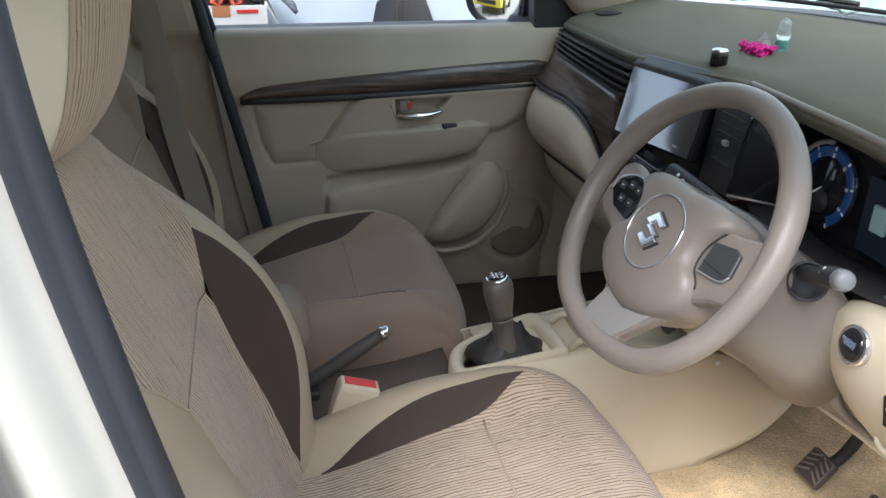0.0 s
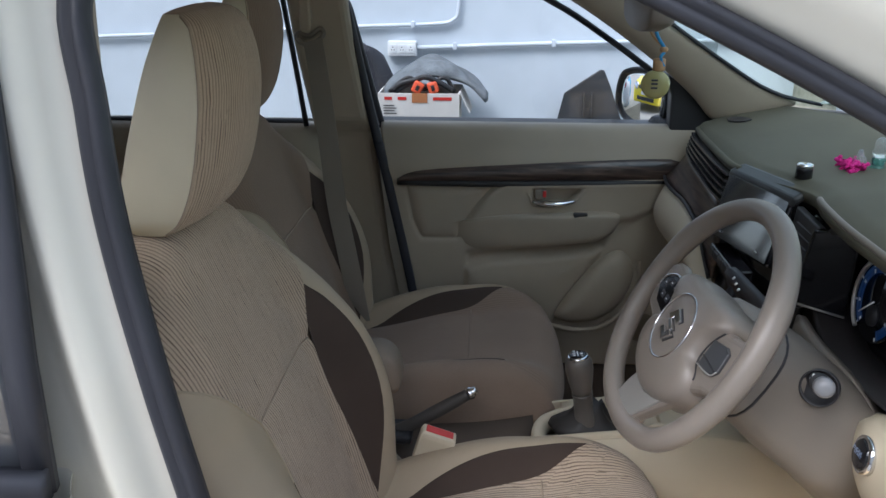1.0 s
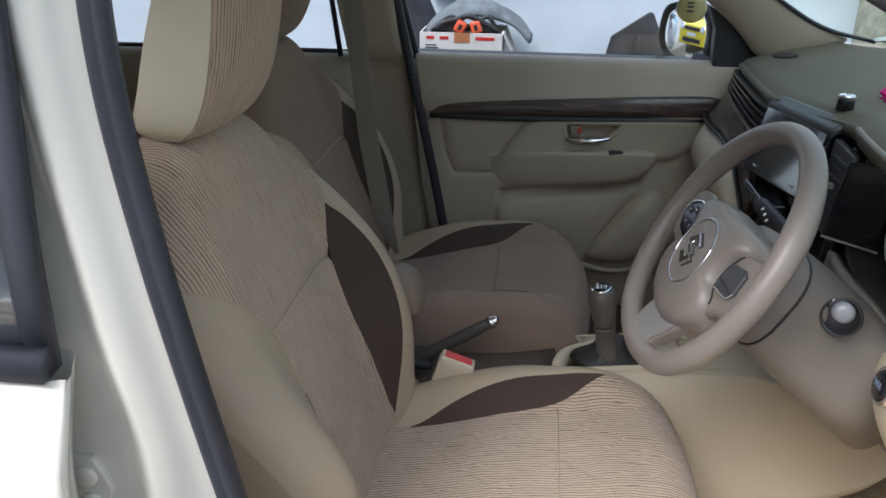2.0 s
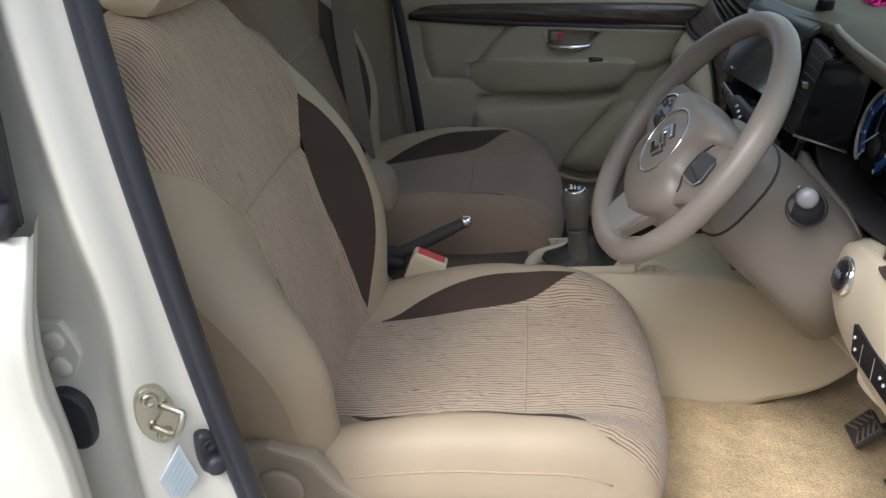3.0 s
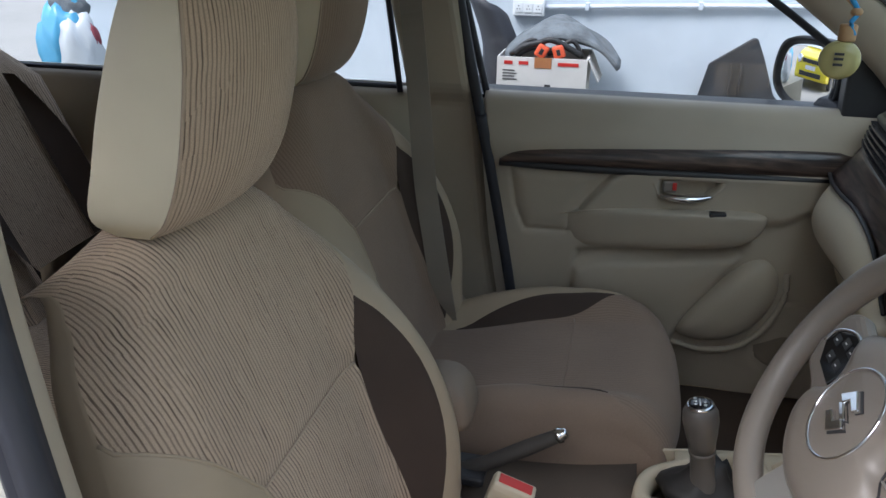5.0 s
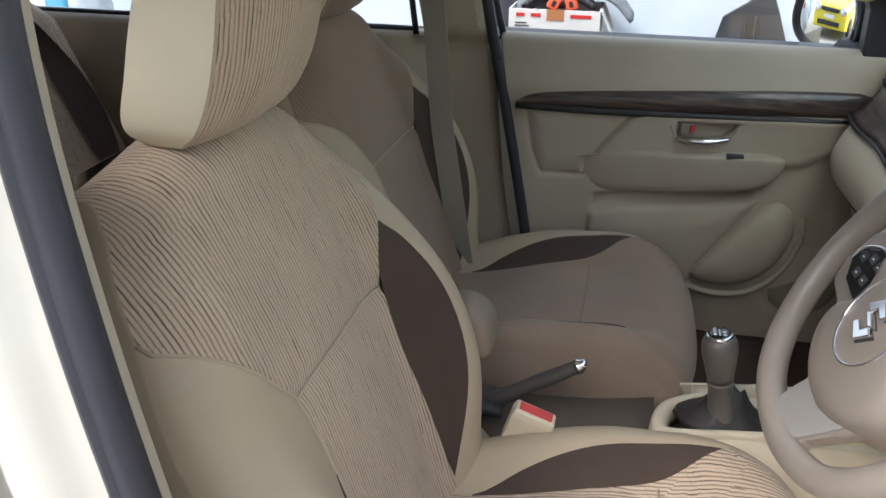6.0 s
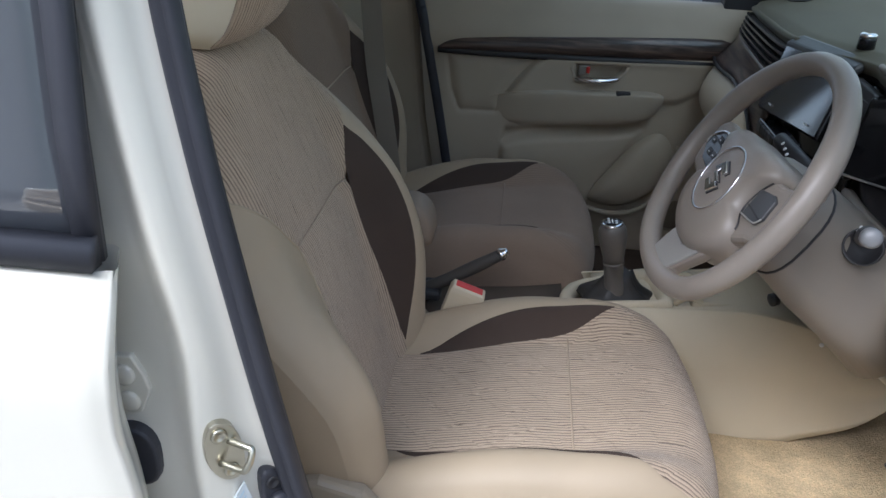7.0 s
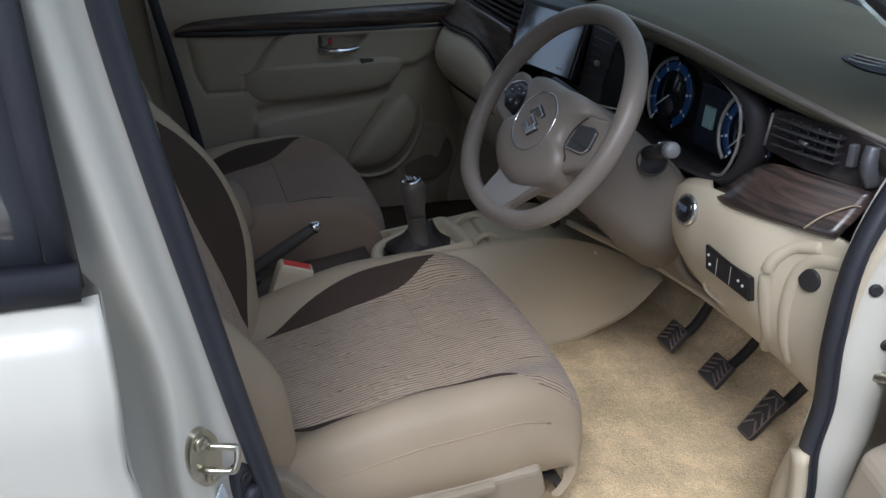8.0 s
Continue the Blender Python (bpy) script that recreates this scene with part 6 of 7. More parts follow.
disc_stack("cap_ring", top, gx, [(0, 0.020), (0.004, 0.0205), (0.006, 0.018)], CHROME, knob, "chrome cap ring")
disc_stack("cap", top, gx, [(0, 0.017), (0.006, 0.017), (0.0075, 0.012)], GLOSS, knob, "black shift pattern cap")
for i in range(3):
    for j in (-1, 1):
        disc_stack("shift_mark", top + gx * 0.0068 + Vector((j * 0.007, (i - 1) * 0.008, 0.001)), gx, [(0, 0.0026), (0.001, 0.0026)], MARK, knob, "", 8)
tube("shift_line", [top + gx * 0.0075 + Vector((0, -0.009, 0)), top + gx * 0.0075 + Vector((0, 0.009, 0))], 0.001, MARK, knob, smoothing=0, n=6)

GRIP = grained("dark_taupe_grip", (0.075, 0.066, 0.058), 0.5, 900, 0.3, 0.08)
hand = root("handbrake", (0.18, -0.02, 0.57), "dark taupe handbrake lever with a chrome button", "handbrake")
tube("lever", [(0.14, -0.02, 0.57), (0.20, -0.02, 0.602), (0.26, -0.02, 0.640), (0.312, -0.02, 0.674)], 0.0125, GRIP, hand, "dark lever grip", scales=[1.1, 1.0, 1.05, 0.85], n=14)
disc_stack("button", (0.309, -0.02, 0.672), (0.82, 0, 0.55), [(0, 0.0125), (0.006, 0.013), (0.009, 0.010), (0.013, 0.0085), (0.017, 0.0075), (0.018, 0.003)], CHROME, hand, "chrome release button")
block("base", (0.08, -0.055, 0.575), (0.20, 0.015, 0.592), BLACK, hand, "", 0.006)

# belt buckle beside the driver's seat
buckle = root("belt_buckle", (0.22, -0.118, 0.52), "cream seat belt buckle with a red button", "buckle")
ax = Vector((0.34, -0.06, 0.93)).normalized()
sx = Vector((0.93, 0.0, -0.31)).normalized()
sy = ax.cross(sx)


def bk(a, b, c):
    return Vector((0.226, -0.120, 0.560)) + (sx * a + sy * b) * 1.15 + ax * c * 1.12


v, f = loft([[bk(a * w, b * d, c) for a, b in ((-1, -1), (1, -1), (1, 1), (-1, 1))] for c, w, d in ((0.0, 0.022, 0.011), (0.03, 0.026, 0.013), (0.078, 0.029, 0.014), (0.088, 0.027, 0.012))])
link("body", v, f, CREAM, buckle, "cream buckle body", False, bevel=0.004)
v, f = loft([[bk(a * 0.0225, b * 0.0082, c) for a, b in ((-1, -1), (1, -1), (1, 1), (-1, 1))] for c in (0.083, 0.0895)])
link("release_button", v, f, RED, buckle, "red release button", False, bevel=0.002)
tube("stalk", [bk(0, 0, 0.01), bk(-0.01, 0, -0.03), bk(-0.03, 0, -0.07)], 0.012, BLACK, buckle, "black buckle stalk")


# ---- pedals ----
PEDAL_RUBBER = grained("pedal_rubber", (0.05, 0.044, 0.042), 0.65, 400, 0.2, 0.2)
WORN = grained("worn_rubber", (0.20, 0.165, 0.14), 0.7, 400, 0.2, 0.25)
def pedal(name, centre, wide, high, label, arm_to, tilt=40, taper=0.0):
    r = root(name, centre, label, "pedal", "foot pedals")
    c = Vector(centre)
    n = Vector((-math.sin(radians(tilt)), 0, math.cos(radians(tilt))))
    n = (n + Vector((0, -0.05, 0))).normalized()
    s = Vector((0, 1, 0))
    u = n.cross(s).normalized()
    if u.z < 0:
        u = -u
    outl = [(-wide * (1 - taper), -high), (wide * (1 - taper), -high), (wide, high), (-wide, high)]
    v, f = loft([[c + s * a + u * b + n * o for a, b in outl] for o in (-0.008, 0.006)])
    pd = link("pad", v, f, PEDAL_RUBBER, r, "ribbed black rubber pad", False, bevel=0.005)
    for i in range(5):
        t = -0.75 + 0.375 * i
        for k in (-1, 1):
            a, b = c + s * (k * wide * 0.12) + u * (t * high + 0.1 * high) + n * 0.0075, c + s * (k * wide * 0.82) + u * (t * high - 0.28 * high) + n * 0.0075
            if abs(t * high - 0.28 * high) < high * 0.95:
                tube("tread", [a, b], 0.0020, WORN, pd, smoothing=0, n=6)
    tube("border", [c + s * a * 0.9 + u * b * 0.92 + n * 0.007 for a, b in outl], 0.0012, WORN, pd, "worn pale border", closed=True, smoothing=0, n=6)
    tube("arm", [c - n * 0.006, c - n * 0.03 + u * 0.05, Vector(arm_to)], 0.011, BLACK, r, "black pedal arm", n=10)
    return r


pedal("clutch_pedal", (1.045, -0.240, 0.440), 0.029, 0.029, "black rubber clutch pedal over the carpet", (1.13, -0.275, 0.62), 52)
pedal("brake_pedal", (1.080, -0.352, 0.420), 0.031, 0.030, "black rubber brake pedal over the carpet", (1.16, -0.42, 0.62), 52)
pedal("accelerator_pedal", (1.065, -0.512, 0.430), 0.022, 0.052, "long black rubber accelerator pedal", (1.15, -0.56, 0.60), 52, 0.12)

# seat slide handle under the driver's cushion
slide = root("seat_slide_bar", (0.60, -0.5, 0.43), "black steel seat slide bar", "seat adjuster")
tube("bar", [(0.55, -0.56, 0.46), (0.60, -0.565, 0.44), (0.615, -0.55, 0.42), (0.615, -0.3, 0.42), (0.55, -0.2, 0.44)], 0.008, BLACK, slide)

# ---- door hardware on the centre pillar ----
strik = root("door_striker", (0.06, -0.82, 0.82), "zinc-plated door striker loop on the pillar", "door striker")
J_N, J_T = Vector((0.646, -0.763, 0.0)), Vector((0.763, 0.646, 0.0))


def on_jamb(c, a, b, o):
    """a: across the sloping jamb, b: up, o: out from it."""
    return Vector(c) + J_T * a + Vector((0, 0, b)) + J_N * o


SP = (0.057, -0.8115, 0.820)
out = [(-0.012, 0.034), (-0.002, 0.036), (0.010, 0.028), (0.018, 0.010), (0.021, -0.012), (0.019, -0.032), (0.008, -0.038), (-0.006, -0.030), (-0.017, -0.008), (-0.018, 0.018)]
striker_outline = smooth_path([(a, b, 0) for a, b in out], 3, True)
v, f = loft([[on_jamb(SP, p.x, p.y, o) for p in striker_outline] for o in (-0.012, 0.003)])
link("base_plate", v, f, STEEL, strik, "zinc striker plate", False, bevel=0.001)
LOOP = Vector((0.955, -0.295, 0.0))
up_bar, low_bar = Vector((0.060, -0.808, 0.831)), Vector((0.056, -0.818, 0.810))
tube("loop", [up_bar, up_bar + LOOP * 0.024, up_bar + LOOP * 0.030 - Vector((0, 0, 0.002)), (up_bar + low_bar) / 2 + LOOP * 0.032, low_bar + LOOP * 0.030 + Vector((0, 0, 0.002)), low_bar + LOOP * 0.024, low_bar], 0.0036, STEEL, strik, "steel striker loop", n=10, smoothing=4)
for a, b in ((-0.004, 0.022), (0.006, -0.024)):
    disc_stack("bolt", on_jamb(SP, a, b, 0.003), J_N, [(0, 0.0085), (0.0025, 0.0082), (0.003, 0.005), (0.0015, 0.0045)], STEEL, strik, "", 16)
bump = root("rubber_bumper", (0.10, -0.78, 0.75), "black rubber door bumper on the pillar", "door bumper")
BP = (0.0935, -0.779, 0.750)
out = [(-0.013, 0.022), (-0.004, 0.028), (0.008, 0.020), (0.015, -0.004), (0.016, -0.020), (0.008, -0.029), (-0.006, -0.027), (-0.013, -0.010)]
bump_outline = smooth_path([(a, b, 0) for a, b in out], 3, True)
v, f = loft([[on_jamb(BP, p.x * k, p.y * k, o) for p in bump_outline] for o, k in ((-0.012, 1.0), (0.005, 1.0), (0.008, 0.88))])
link("pad", v, f, RUBBER, bump, "", False, bevel=0.002)
disc_stack("button", on_jamb(BP, 0.004, -0.014, 0.006), J_N, [(0, 0.0125), (0.009, 0.012), (0.012, 0.008)], RUBBER, bump, "", 18)
disc_stack("screw_hole", on_jamb(BP, -0.001, 0.012, 0.0075), J_N, [(0, 0.008), (0.002, 0.008), (0.002, 0.0045), (0.0005, 0.004)], BLACK, bump, "", 14)

# ---- things on and above the dash ----
kn = root("round_knob", (0.888, 0.018, 1.098), "small black knob with a bright top on the dash pad", "knob")
disc_stack("body", (0.888, 0.018, 1.100), (0, 0, 1), [(0, 0.0145), (0.016, 0.0140), (0.022, 0.0135)], GLOSS, kn)
disc_stack("cap", (0.888, 0.018, 1.120), (0, 0, 1), [(0, 0.0142), (0.005, 0.0140), (0.007, 0.010)], CHROME, kn, "bright cap")

PINK = material("bright_pink_fluff", (0.78, 0.02, 0.30), 0.8)
relief(PINK, 300, 1.0, 0.004)
TEAL = material("teal_clear_plastic", (0.25, 0.70, 0.62), 0.15)
CLEAR = material("clear_plastic", (0.86, 0.92, 0.92), 0.05)
for clear in (TEAL, CLEAR):
    clear.node_tree.nodes["Principled BSDF"].inputs["Transmission Weight"].default_value = 0.85
orn = root("dash_ornament", (1.01, 0.055, 1.105), "small clear and teal plastic ornament with pink fluff", "ornament")
rnd = random.Random(4)
bm = bmesh.new()
for i in range(70):
    m = Matrix.Translation((0.985 + rnd.uniform(-0.014, 0.014), 0.062 + rnd.uniform(-0.03, 0.03), 1.108 + rnd.uniform(0, 0.012))) @ Euler((rnd.uniform(0, 6), rnd.uniform(0, 6), 0)).to_matrix().to_4x4()
    bmesh.ops.create_cone(bm, cap_ends=True, segments=5, radius1=0.004, radius2=0.001, depth=0.016, matrix=m)
part("pink_fluff", bm, PINK, orn, "bright pink fluff", True)
disc_stack("teal_base", (1.030, 0.058, 1.103), (0, 0, 1), [(0, 0.024), (0.003, 0.024), (0.006, 0.014), (0.012, 0.010), (0.024, 0.012), (0.028, 0.008)], TEAL, orn, "teal clear base")
disc_stack("clear_figure", (1.030, 0.058, 1.128), (0, 0, 1), [(0, 0.006), (0.004, 0.011), (0.012, 0.013), (0.020, 0.009), (0.026, 0.011), (0.034, 0.008), (0.038, 0.002)], CLEAR, orn, "clear plastic top")
disc_stack("clear_bud", (1.005, 0.075, 1.110), (0, 0, 1), [(0, 0.010), (0.006, 0.013), (0.014, 0.011), (0.020, 0.006), (0.030, 0.003)], CLEAR, orn, "clear plastic bud")

mirror = root("interior_mirror", (0.60, 0.02, 1.38), "grey interior mirror housing under the roof", "mirror")
v, f = loft([[Vector((0.585 + dx, y * k, 1.385 + z * k)) for y, z in [(0.13 * math.cos(q), 0.035 * math.copysign(abs(math.sin(q)) ** 0.7, math.sin(q))) for q in lin(0, 2 * math.pi * 27 / 28, 28)]] for dx, k in ((-0.014, 0.95), (-0.01, 1.0), (0.012, 1.0), (0.03, 0.8))])
link("housing", v, f, TAUPE, mirror, "grey mirror housing")
tube("stem", [(0.60, 0.0, 1.40), (0.64, 0.0, 1.44), (0.66, 0.0, 1.475)], 0.012, TAUPE, mirror)

perf = root("hanging_perfume", (0.62, 0.022, 1.25), "round yellow perfume bottle hanging on blue cords", "air freshener")
YELLOW = material("yellow_perfume", (0.50, 0.46, 0.20), 0.2)
YELLOW.node_tree.nodes["Principled BSDF"].inputs["Transmission Weight"].default_value = 0.25
disc_stack("bottle", (0.618, 0.022, 1.259), (-0.3, -0.95, 0), [(-0.012, 0.010), (-0.010, 0.019), (-0.005, 0.0235), (0.0, 0.0245), (0.005, 0.0235), (0.010, 0.019), (0.012, 0.010)], YELLOW, perf, "round yellow glass bottle")
CORK = grained("pale_cork_wood", (0.42, 0.26, 0.13), 0.7, 300, 0.3, 0.15)
disc_stack("wood_cap", (0.622, 0.024, 1.282), (0, 0, 1), [(0, 0.010), (0.002, 0.0105), (0.018, 0.0105), (0.020, 0.009)], CORK, perf, "light wooden cap")
BLUE_CORD = grained("blue_cord", (0.05, 0.28, 0.55), 0.8, 400, 0.5, 0.1)
tube("cord", [(0.628, 0.018, 1.290), (0.622, 0.016, 1.305), (0.628, 0.02, 1.318), (0.612, 0.02, 1.345), (0.610, 0.02, 1.385)], 0.003, BLUE_CORD, perf, "blue cord")
tube("cord", [(0.633, 0.030, 1.290), (0.626, 0.028, 1.302), (0.628, 0.024, 1.318), (0.604, 0.026, 1.345), (0.600, 0.028, 1.385)], 0.002, CORK, perf, "tan cord")
disc_stack("bead", (0.627, 0.021, 1.312), (0, 0, 1), [(0, 0.004), (0.003, 0.007), (0.007, 0.007), (0.010, 0.004)], CORK, perf, "wooden bead", 14)
for z in (1.249, 1.256, 1.262):
    block("label_bar", (0.6085, 0.0085, z + 0.004), (0.6195, 0.0105, z + 0.007), BLACK, perf, "", 0.0)

# ---- left wing mirror outside the passenger window ----
wing = root("wing_mirror", (0.79, 0.86, 1.04), "dark wing mirror with a convex glass", "wing mirror")
WM = Vector((0.757, 0.885, 1.098))
wn_dir = Vector((-0.86, -0.50, 0.03)).normalized()
ws = Vector((0, 0, 1)).cross(wn_dir).normalized()
wu = wn_dir.cross(ws)
shape = [(-0.078, -0.02), (-0.076, 0.035), (-0.055, 0.064), (0.0, 0.072), (0.055, 0.064), (0.078, 0.03), (0.080, -0.030), (0.06, -0.062), (0.0, -0.068), (-0.05, -0.055)]
wing_outline = smooth_path([(a * 1.18, b * 1.04, 0) for a, b in shape], 4, True)
rings = [[WM + ws * p.x * k + wu * p.y * k + wn_dir * d for p in wing_outline] for k, d in ((0.97, -0.006), (1.02, 0.004), (1.10, 0.006), (1.14, -0.01), (1.08, -0.05), (0.8, -0.085), (0.4, -0.10))]
v, f = loft(rings)
link("housing", v, f, BLACK, wing, "dark mirror housing")
rings = [[WM + ws * p.x * k + wu * p.y * k + wn_dir * (0.003 - (p.x ** 2 + p.y ** 2) * k * k / 2.4) for p in wing_outline] for k in (0.99, 0.85, 0.7, 0.55, 0.4, 0.25, 0.1, 0.01)]
v, f = loft(rings)
link("glass", v, f, MIRROR, wing, "convex mirror glass")
tube("foot", [WM + Vector((0.03, -0.06, -0.06)), WM + Vector((0.08, -0.13, -0.07))], 0.028, BLACK, wing, n=12)

# ---- pillar hardware ----
hinge = root("rear_door_hinge", (-0.03, -0.80, 0.86), "white painted rear door hinge plate with bolts", "hinge")
prism("plate", [(-0.11, -0.791, 0.912), (-0.054, -0.791, 0.912), (-0.032, -0.791, 0.914), (-0.021, -0.791, 0.894), (-0.016, -0.791, 0.876), (-0.027, -0.791, 0.848), (-0.047, -0.791, 0.843), (-0.068, -0.791, 0.828), (-0.11, -0.791, 0.815)], (0, -0.010, 0), PAINT, hinge, "white hinge plate", 0.002)
for x, z in ((-0.041, 0.892), (-0.039, 0.861)):
    disc_stack("bolt", (x, -0.800, z), (0, -1, 0), [(0, 0.012), (0.003, 0.0118), (0.005, 0.009)], PAINT, hinge, "painted bolt head", 16)
plug = root("pillar_plug", (-0.035, -0.79, 0.79), "dark oval rubber plug in the pillar", "rubber plug")
v, f = loft([[Vector((-0.034 + a * 0.026, -0.810 - o, 0.803 + b * 0.036)) for a, b in [(math.cos(q) - 0.12 * math.sin(q), math.copysign(abs(math.sin(q)) ** 0.7, math.sin(q))) for q in lin(0, 2 * math.pi * 23 / 24, 24)]] for o in (-0.01, 0.008)])
link("plug", v, f, RUBBER, plug, "", False, bevel=0.004)
sticker = root("maker_sticker", (0.07, -0.81, 0.74), "clear sticker with pale blue print on the pillar", "sticker")
STICK = material("clear_sticker", (0.55, 0.60, 0.62), 0.35)
corner = [on_jamb(c, 0, 0, 0.006) for c in ((0.069, -0.797, 0.773), (0.080, -0.788, 0.723), (0.060, -0.805, 0.689), (0.050, -0.814, 0.736))]
prism("sheet", corner, J_N * -0.003, STICK, sticker, "", 0.0)
PALE_BLUE = material("pale_blue_print", (0.42, 0.55, 0.64), 0.5)
for i in range(6):
    t0, t1 = 0.10 + i * 0.14, 0.15 + i * 0.14
    a, b = corner[0].lerp(corner[3], 0.12 + 0.02 * (i % 2)), corner[0].lerp(corner[3], 0.86 - 0.06 * (i % 3))
    d = corner[1] - corner[0]
    link("print_bar", [a + d * t0 + J_N * 0.0004, b + d * t0 + J_N * 0.0004, b + d * t1 + J_N * 0.0004, a + d * t1 + J_N * 0.0004], [(0, 1, 2, 3)], PALE_BLUE, sticker, "", False)

# ---- driver's door, swung wide open on its front hinges ----
fdoor = root("driver_door", (0.95, -0.86, 0.40), "white driver door with beige lining, swung wide open", "car door")
TURN_D = Matrix.Rotation(radians(74), 3, "Z")


def on_door(a, b, z):
    """a: from the hinge back along the door; b: outwards from its lining."""
    return Vector((0.965, -0.835, z)) + TURN_D @ Vector((-a, -b, 0))


v, f = loft([[on_door(a, b, z) for a, b in ((0.02, 0.0), (0.95, 0.0), (0.97, 0.06), (0.95, 0.09), (0.03, 0.09), (0.0, 0.06))] for z in (0.40, 0.45, 0.7, 1.0, 1.04)])
link("shell", v, f, PAINT, fdoor, "white painted door shell", False, bevel=0.012)
v, f = loft([[on_door(a, b, z) for a, b in ((0.06, -0.03 - k), (0.88, -0.03 - k), (0.90, 0.0), (0.05, 0.0))] for z, k in ((0.46, 0.0), (0.50, 0.05), (0.62, 0.065), (0.69, 0.06), (0.72, 0.01), (0.80, 0.05), (0.84, 0.03), (1.02, 0.0))])
link("lining", v, f, TRIM, fdoor, "beige door lining", False, bevel=0.015)
tube("check_strap", [on_door(0.02, 0.03, 0.75), Vector((0.93, -0.80, 0.75))], 0.008, STEEL, fdoor, "steel check strap", smoothing=0)
disc_stack("frame_screw", (0.920, -0.797, 0.888), (-0.3, -1, 0), [(0, 0.010), (0.004, 0.009), (0.006, 0.005)], STEEL, fdoor, "pale screw", 12)

# ---- cowl and wipers ahead of the windscreen ----
def foot_x(y):
    """Foot of the windscreen along y."""
    return 1.40 - 0.38 * (abs(y) / 0.7) ** 2


v, f, _ = grid(lambda u, y: Vector((foot_x(y) + 0.02 + 0.42 * u, y, 1.118 - 0.03 * u)), lin(0, 1, 6), lin(-0.66, 0.66, 20))
link("cowl", v, f, BLACK, car, "black cowl under the windscreen", thick=0.03)
for y0 in (0.45, -0.15):
    w = root("wiper", (1.42, y0, 1.12), "black wiper resting at the windscreen's foot", "wiper", "windscreen wipers")
    tube("blade", [(foot_x(y0 + d) + 0.03, y0 + d, 1.142) for d in (-0.45, -0.3, -0.15, 0.0, 0.12)], 0.005, BLACK, w)
    tube("arm", [(foot_x(y0 + 0.12) + 0.12, y0 + 0.12, 1.13), (foot_x(y0) + 0.07, y0, 1.152), (foot_x(y0 - 0.15) + 0.035, y0 - 0.15, 1.150)], 0.006, BLACK, w)

# crumpled clear sheet lying along the windscreen's foot, outside
film_sheet = root("plastic_sheet", (1.5, 0.0, 1.12), "crumpled pale green clear plastic sheet on the cowl", "plastic sheet")
FILM = material("pale_clear_film", (0.62, 0.70, 0.63), 0.25)
vary(FILM, 14, 0.3)


def film_point(u, y):
    q = Vector((u * 7, y * 9, 0.4))
    return Vector((foot_x(y) + 0.05 + 0.4 * u, y, 1.122 + 0.10 * u + 0.045 * abs(noise.noise(q)) + 0.016 * abs(noise.noise(q * 2.7))))


v, f, _ = grid(film_point, lin(0, 1, 40), lin(-0.60, 0.64, 90))
link("sheet", v, f, FILM, film_sheet, thick=0.002)

# ---- things along the wall ----
wall_y = 2.7
plate = root("socket_plate", (-0.09, wall_y, 1.05), "white switch and socket plate on the wall", "socket")
PVC = material("white_pvc", (0.72, 0.74, 0.76), 0.4)
vary(PVC, 20, 0.04)
block("plate", (-0.165, wall_y - 0.045, 1.012), (-0.022, wall_y, 1.084), PVC, plate, "white wall box", 0.006)
for x in (-0.138, -0.094, -0.050):
    block("module", (x - 0.017, wall_y - 0.050, 1.028), (x + 0.017, wall_y - 0.044, 1.069), PVC, plate, "", 0.002)
    for dx, dz in ((-0.006, -0.004), (0.006, -0.004), (0, 0.009)):
        disc_stack("socket_hole", (x + dx, wall_y - 0.0495, 1.047 + dz), (0, -1, 0), [(0, 0.003), (0.001, 0.003)], BLACK, plate, "", 8)
pipe_m = material("painted_conduit", (0.56, 0.61, 0.68), 0.5)
vary(pipe_m, 10, 0.05)
pipe = root("conduit", (0.5, wall_y - 0.02, 1.06), "painted plastic conduit along the wall", "conduit")
tube("pipe", [(-0.022, wall_y - 0.02, 1.052), (0.65, wall_y - 0.02, 1.078), (1.2, wall_y - 0.02, 1.092), (2.8, wall_y - 0.02, 1.13)], 0.011, pipe_m, pipe, smoothing=2)
for x, z in ((0.165, 1.060), (0.648, 1.078), (1.2, 1.092)):
    block("clip", (x - 0.010, wall_y - 0.036, z - 0.018), (x + 0.010, wall_y, z + 0.018), pipe_m, pipe, "", 0.004)
pipe2 = root("upper_conduit", (-0.3, wall_y - 0.02, 1.15), "painted conduit rising in a bend on the wall", "conduit")
tube("pipe", [(-2.6, wall_y - 0.02, 1.06), (-1.56, wall_y - 0.02, 1.095), (-0.32, wall_y - 0.02, 1.15), (0.07, wall_y - 0.02, 1.166), (0.155, wall_y - 0.02, 1.185), (0.182, wall_y - 0.02, 1.24), (0.184, wall_y - 0.02, 1.5), (0.184, wall_y - 0.02, 2.2)], 0.010, pipe_m, pipe2, smoothing=5)
block("clip", (-0.05, wall_y - 0.036, 1.146), (-0.03, wall_y, 1.178), pipe_m, pipe2, "", 0.004)

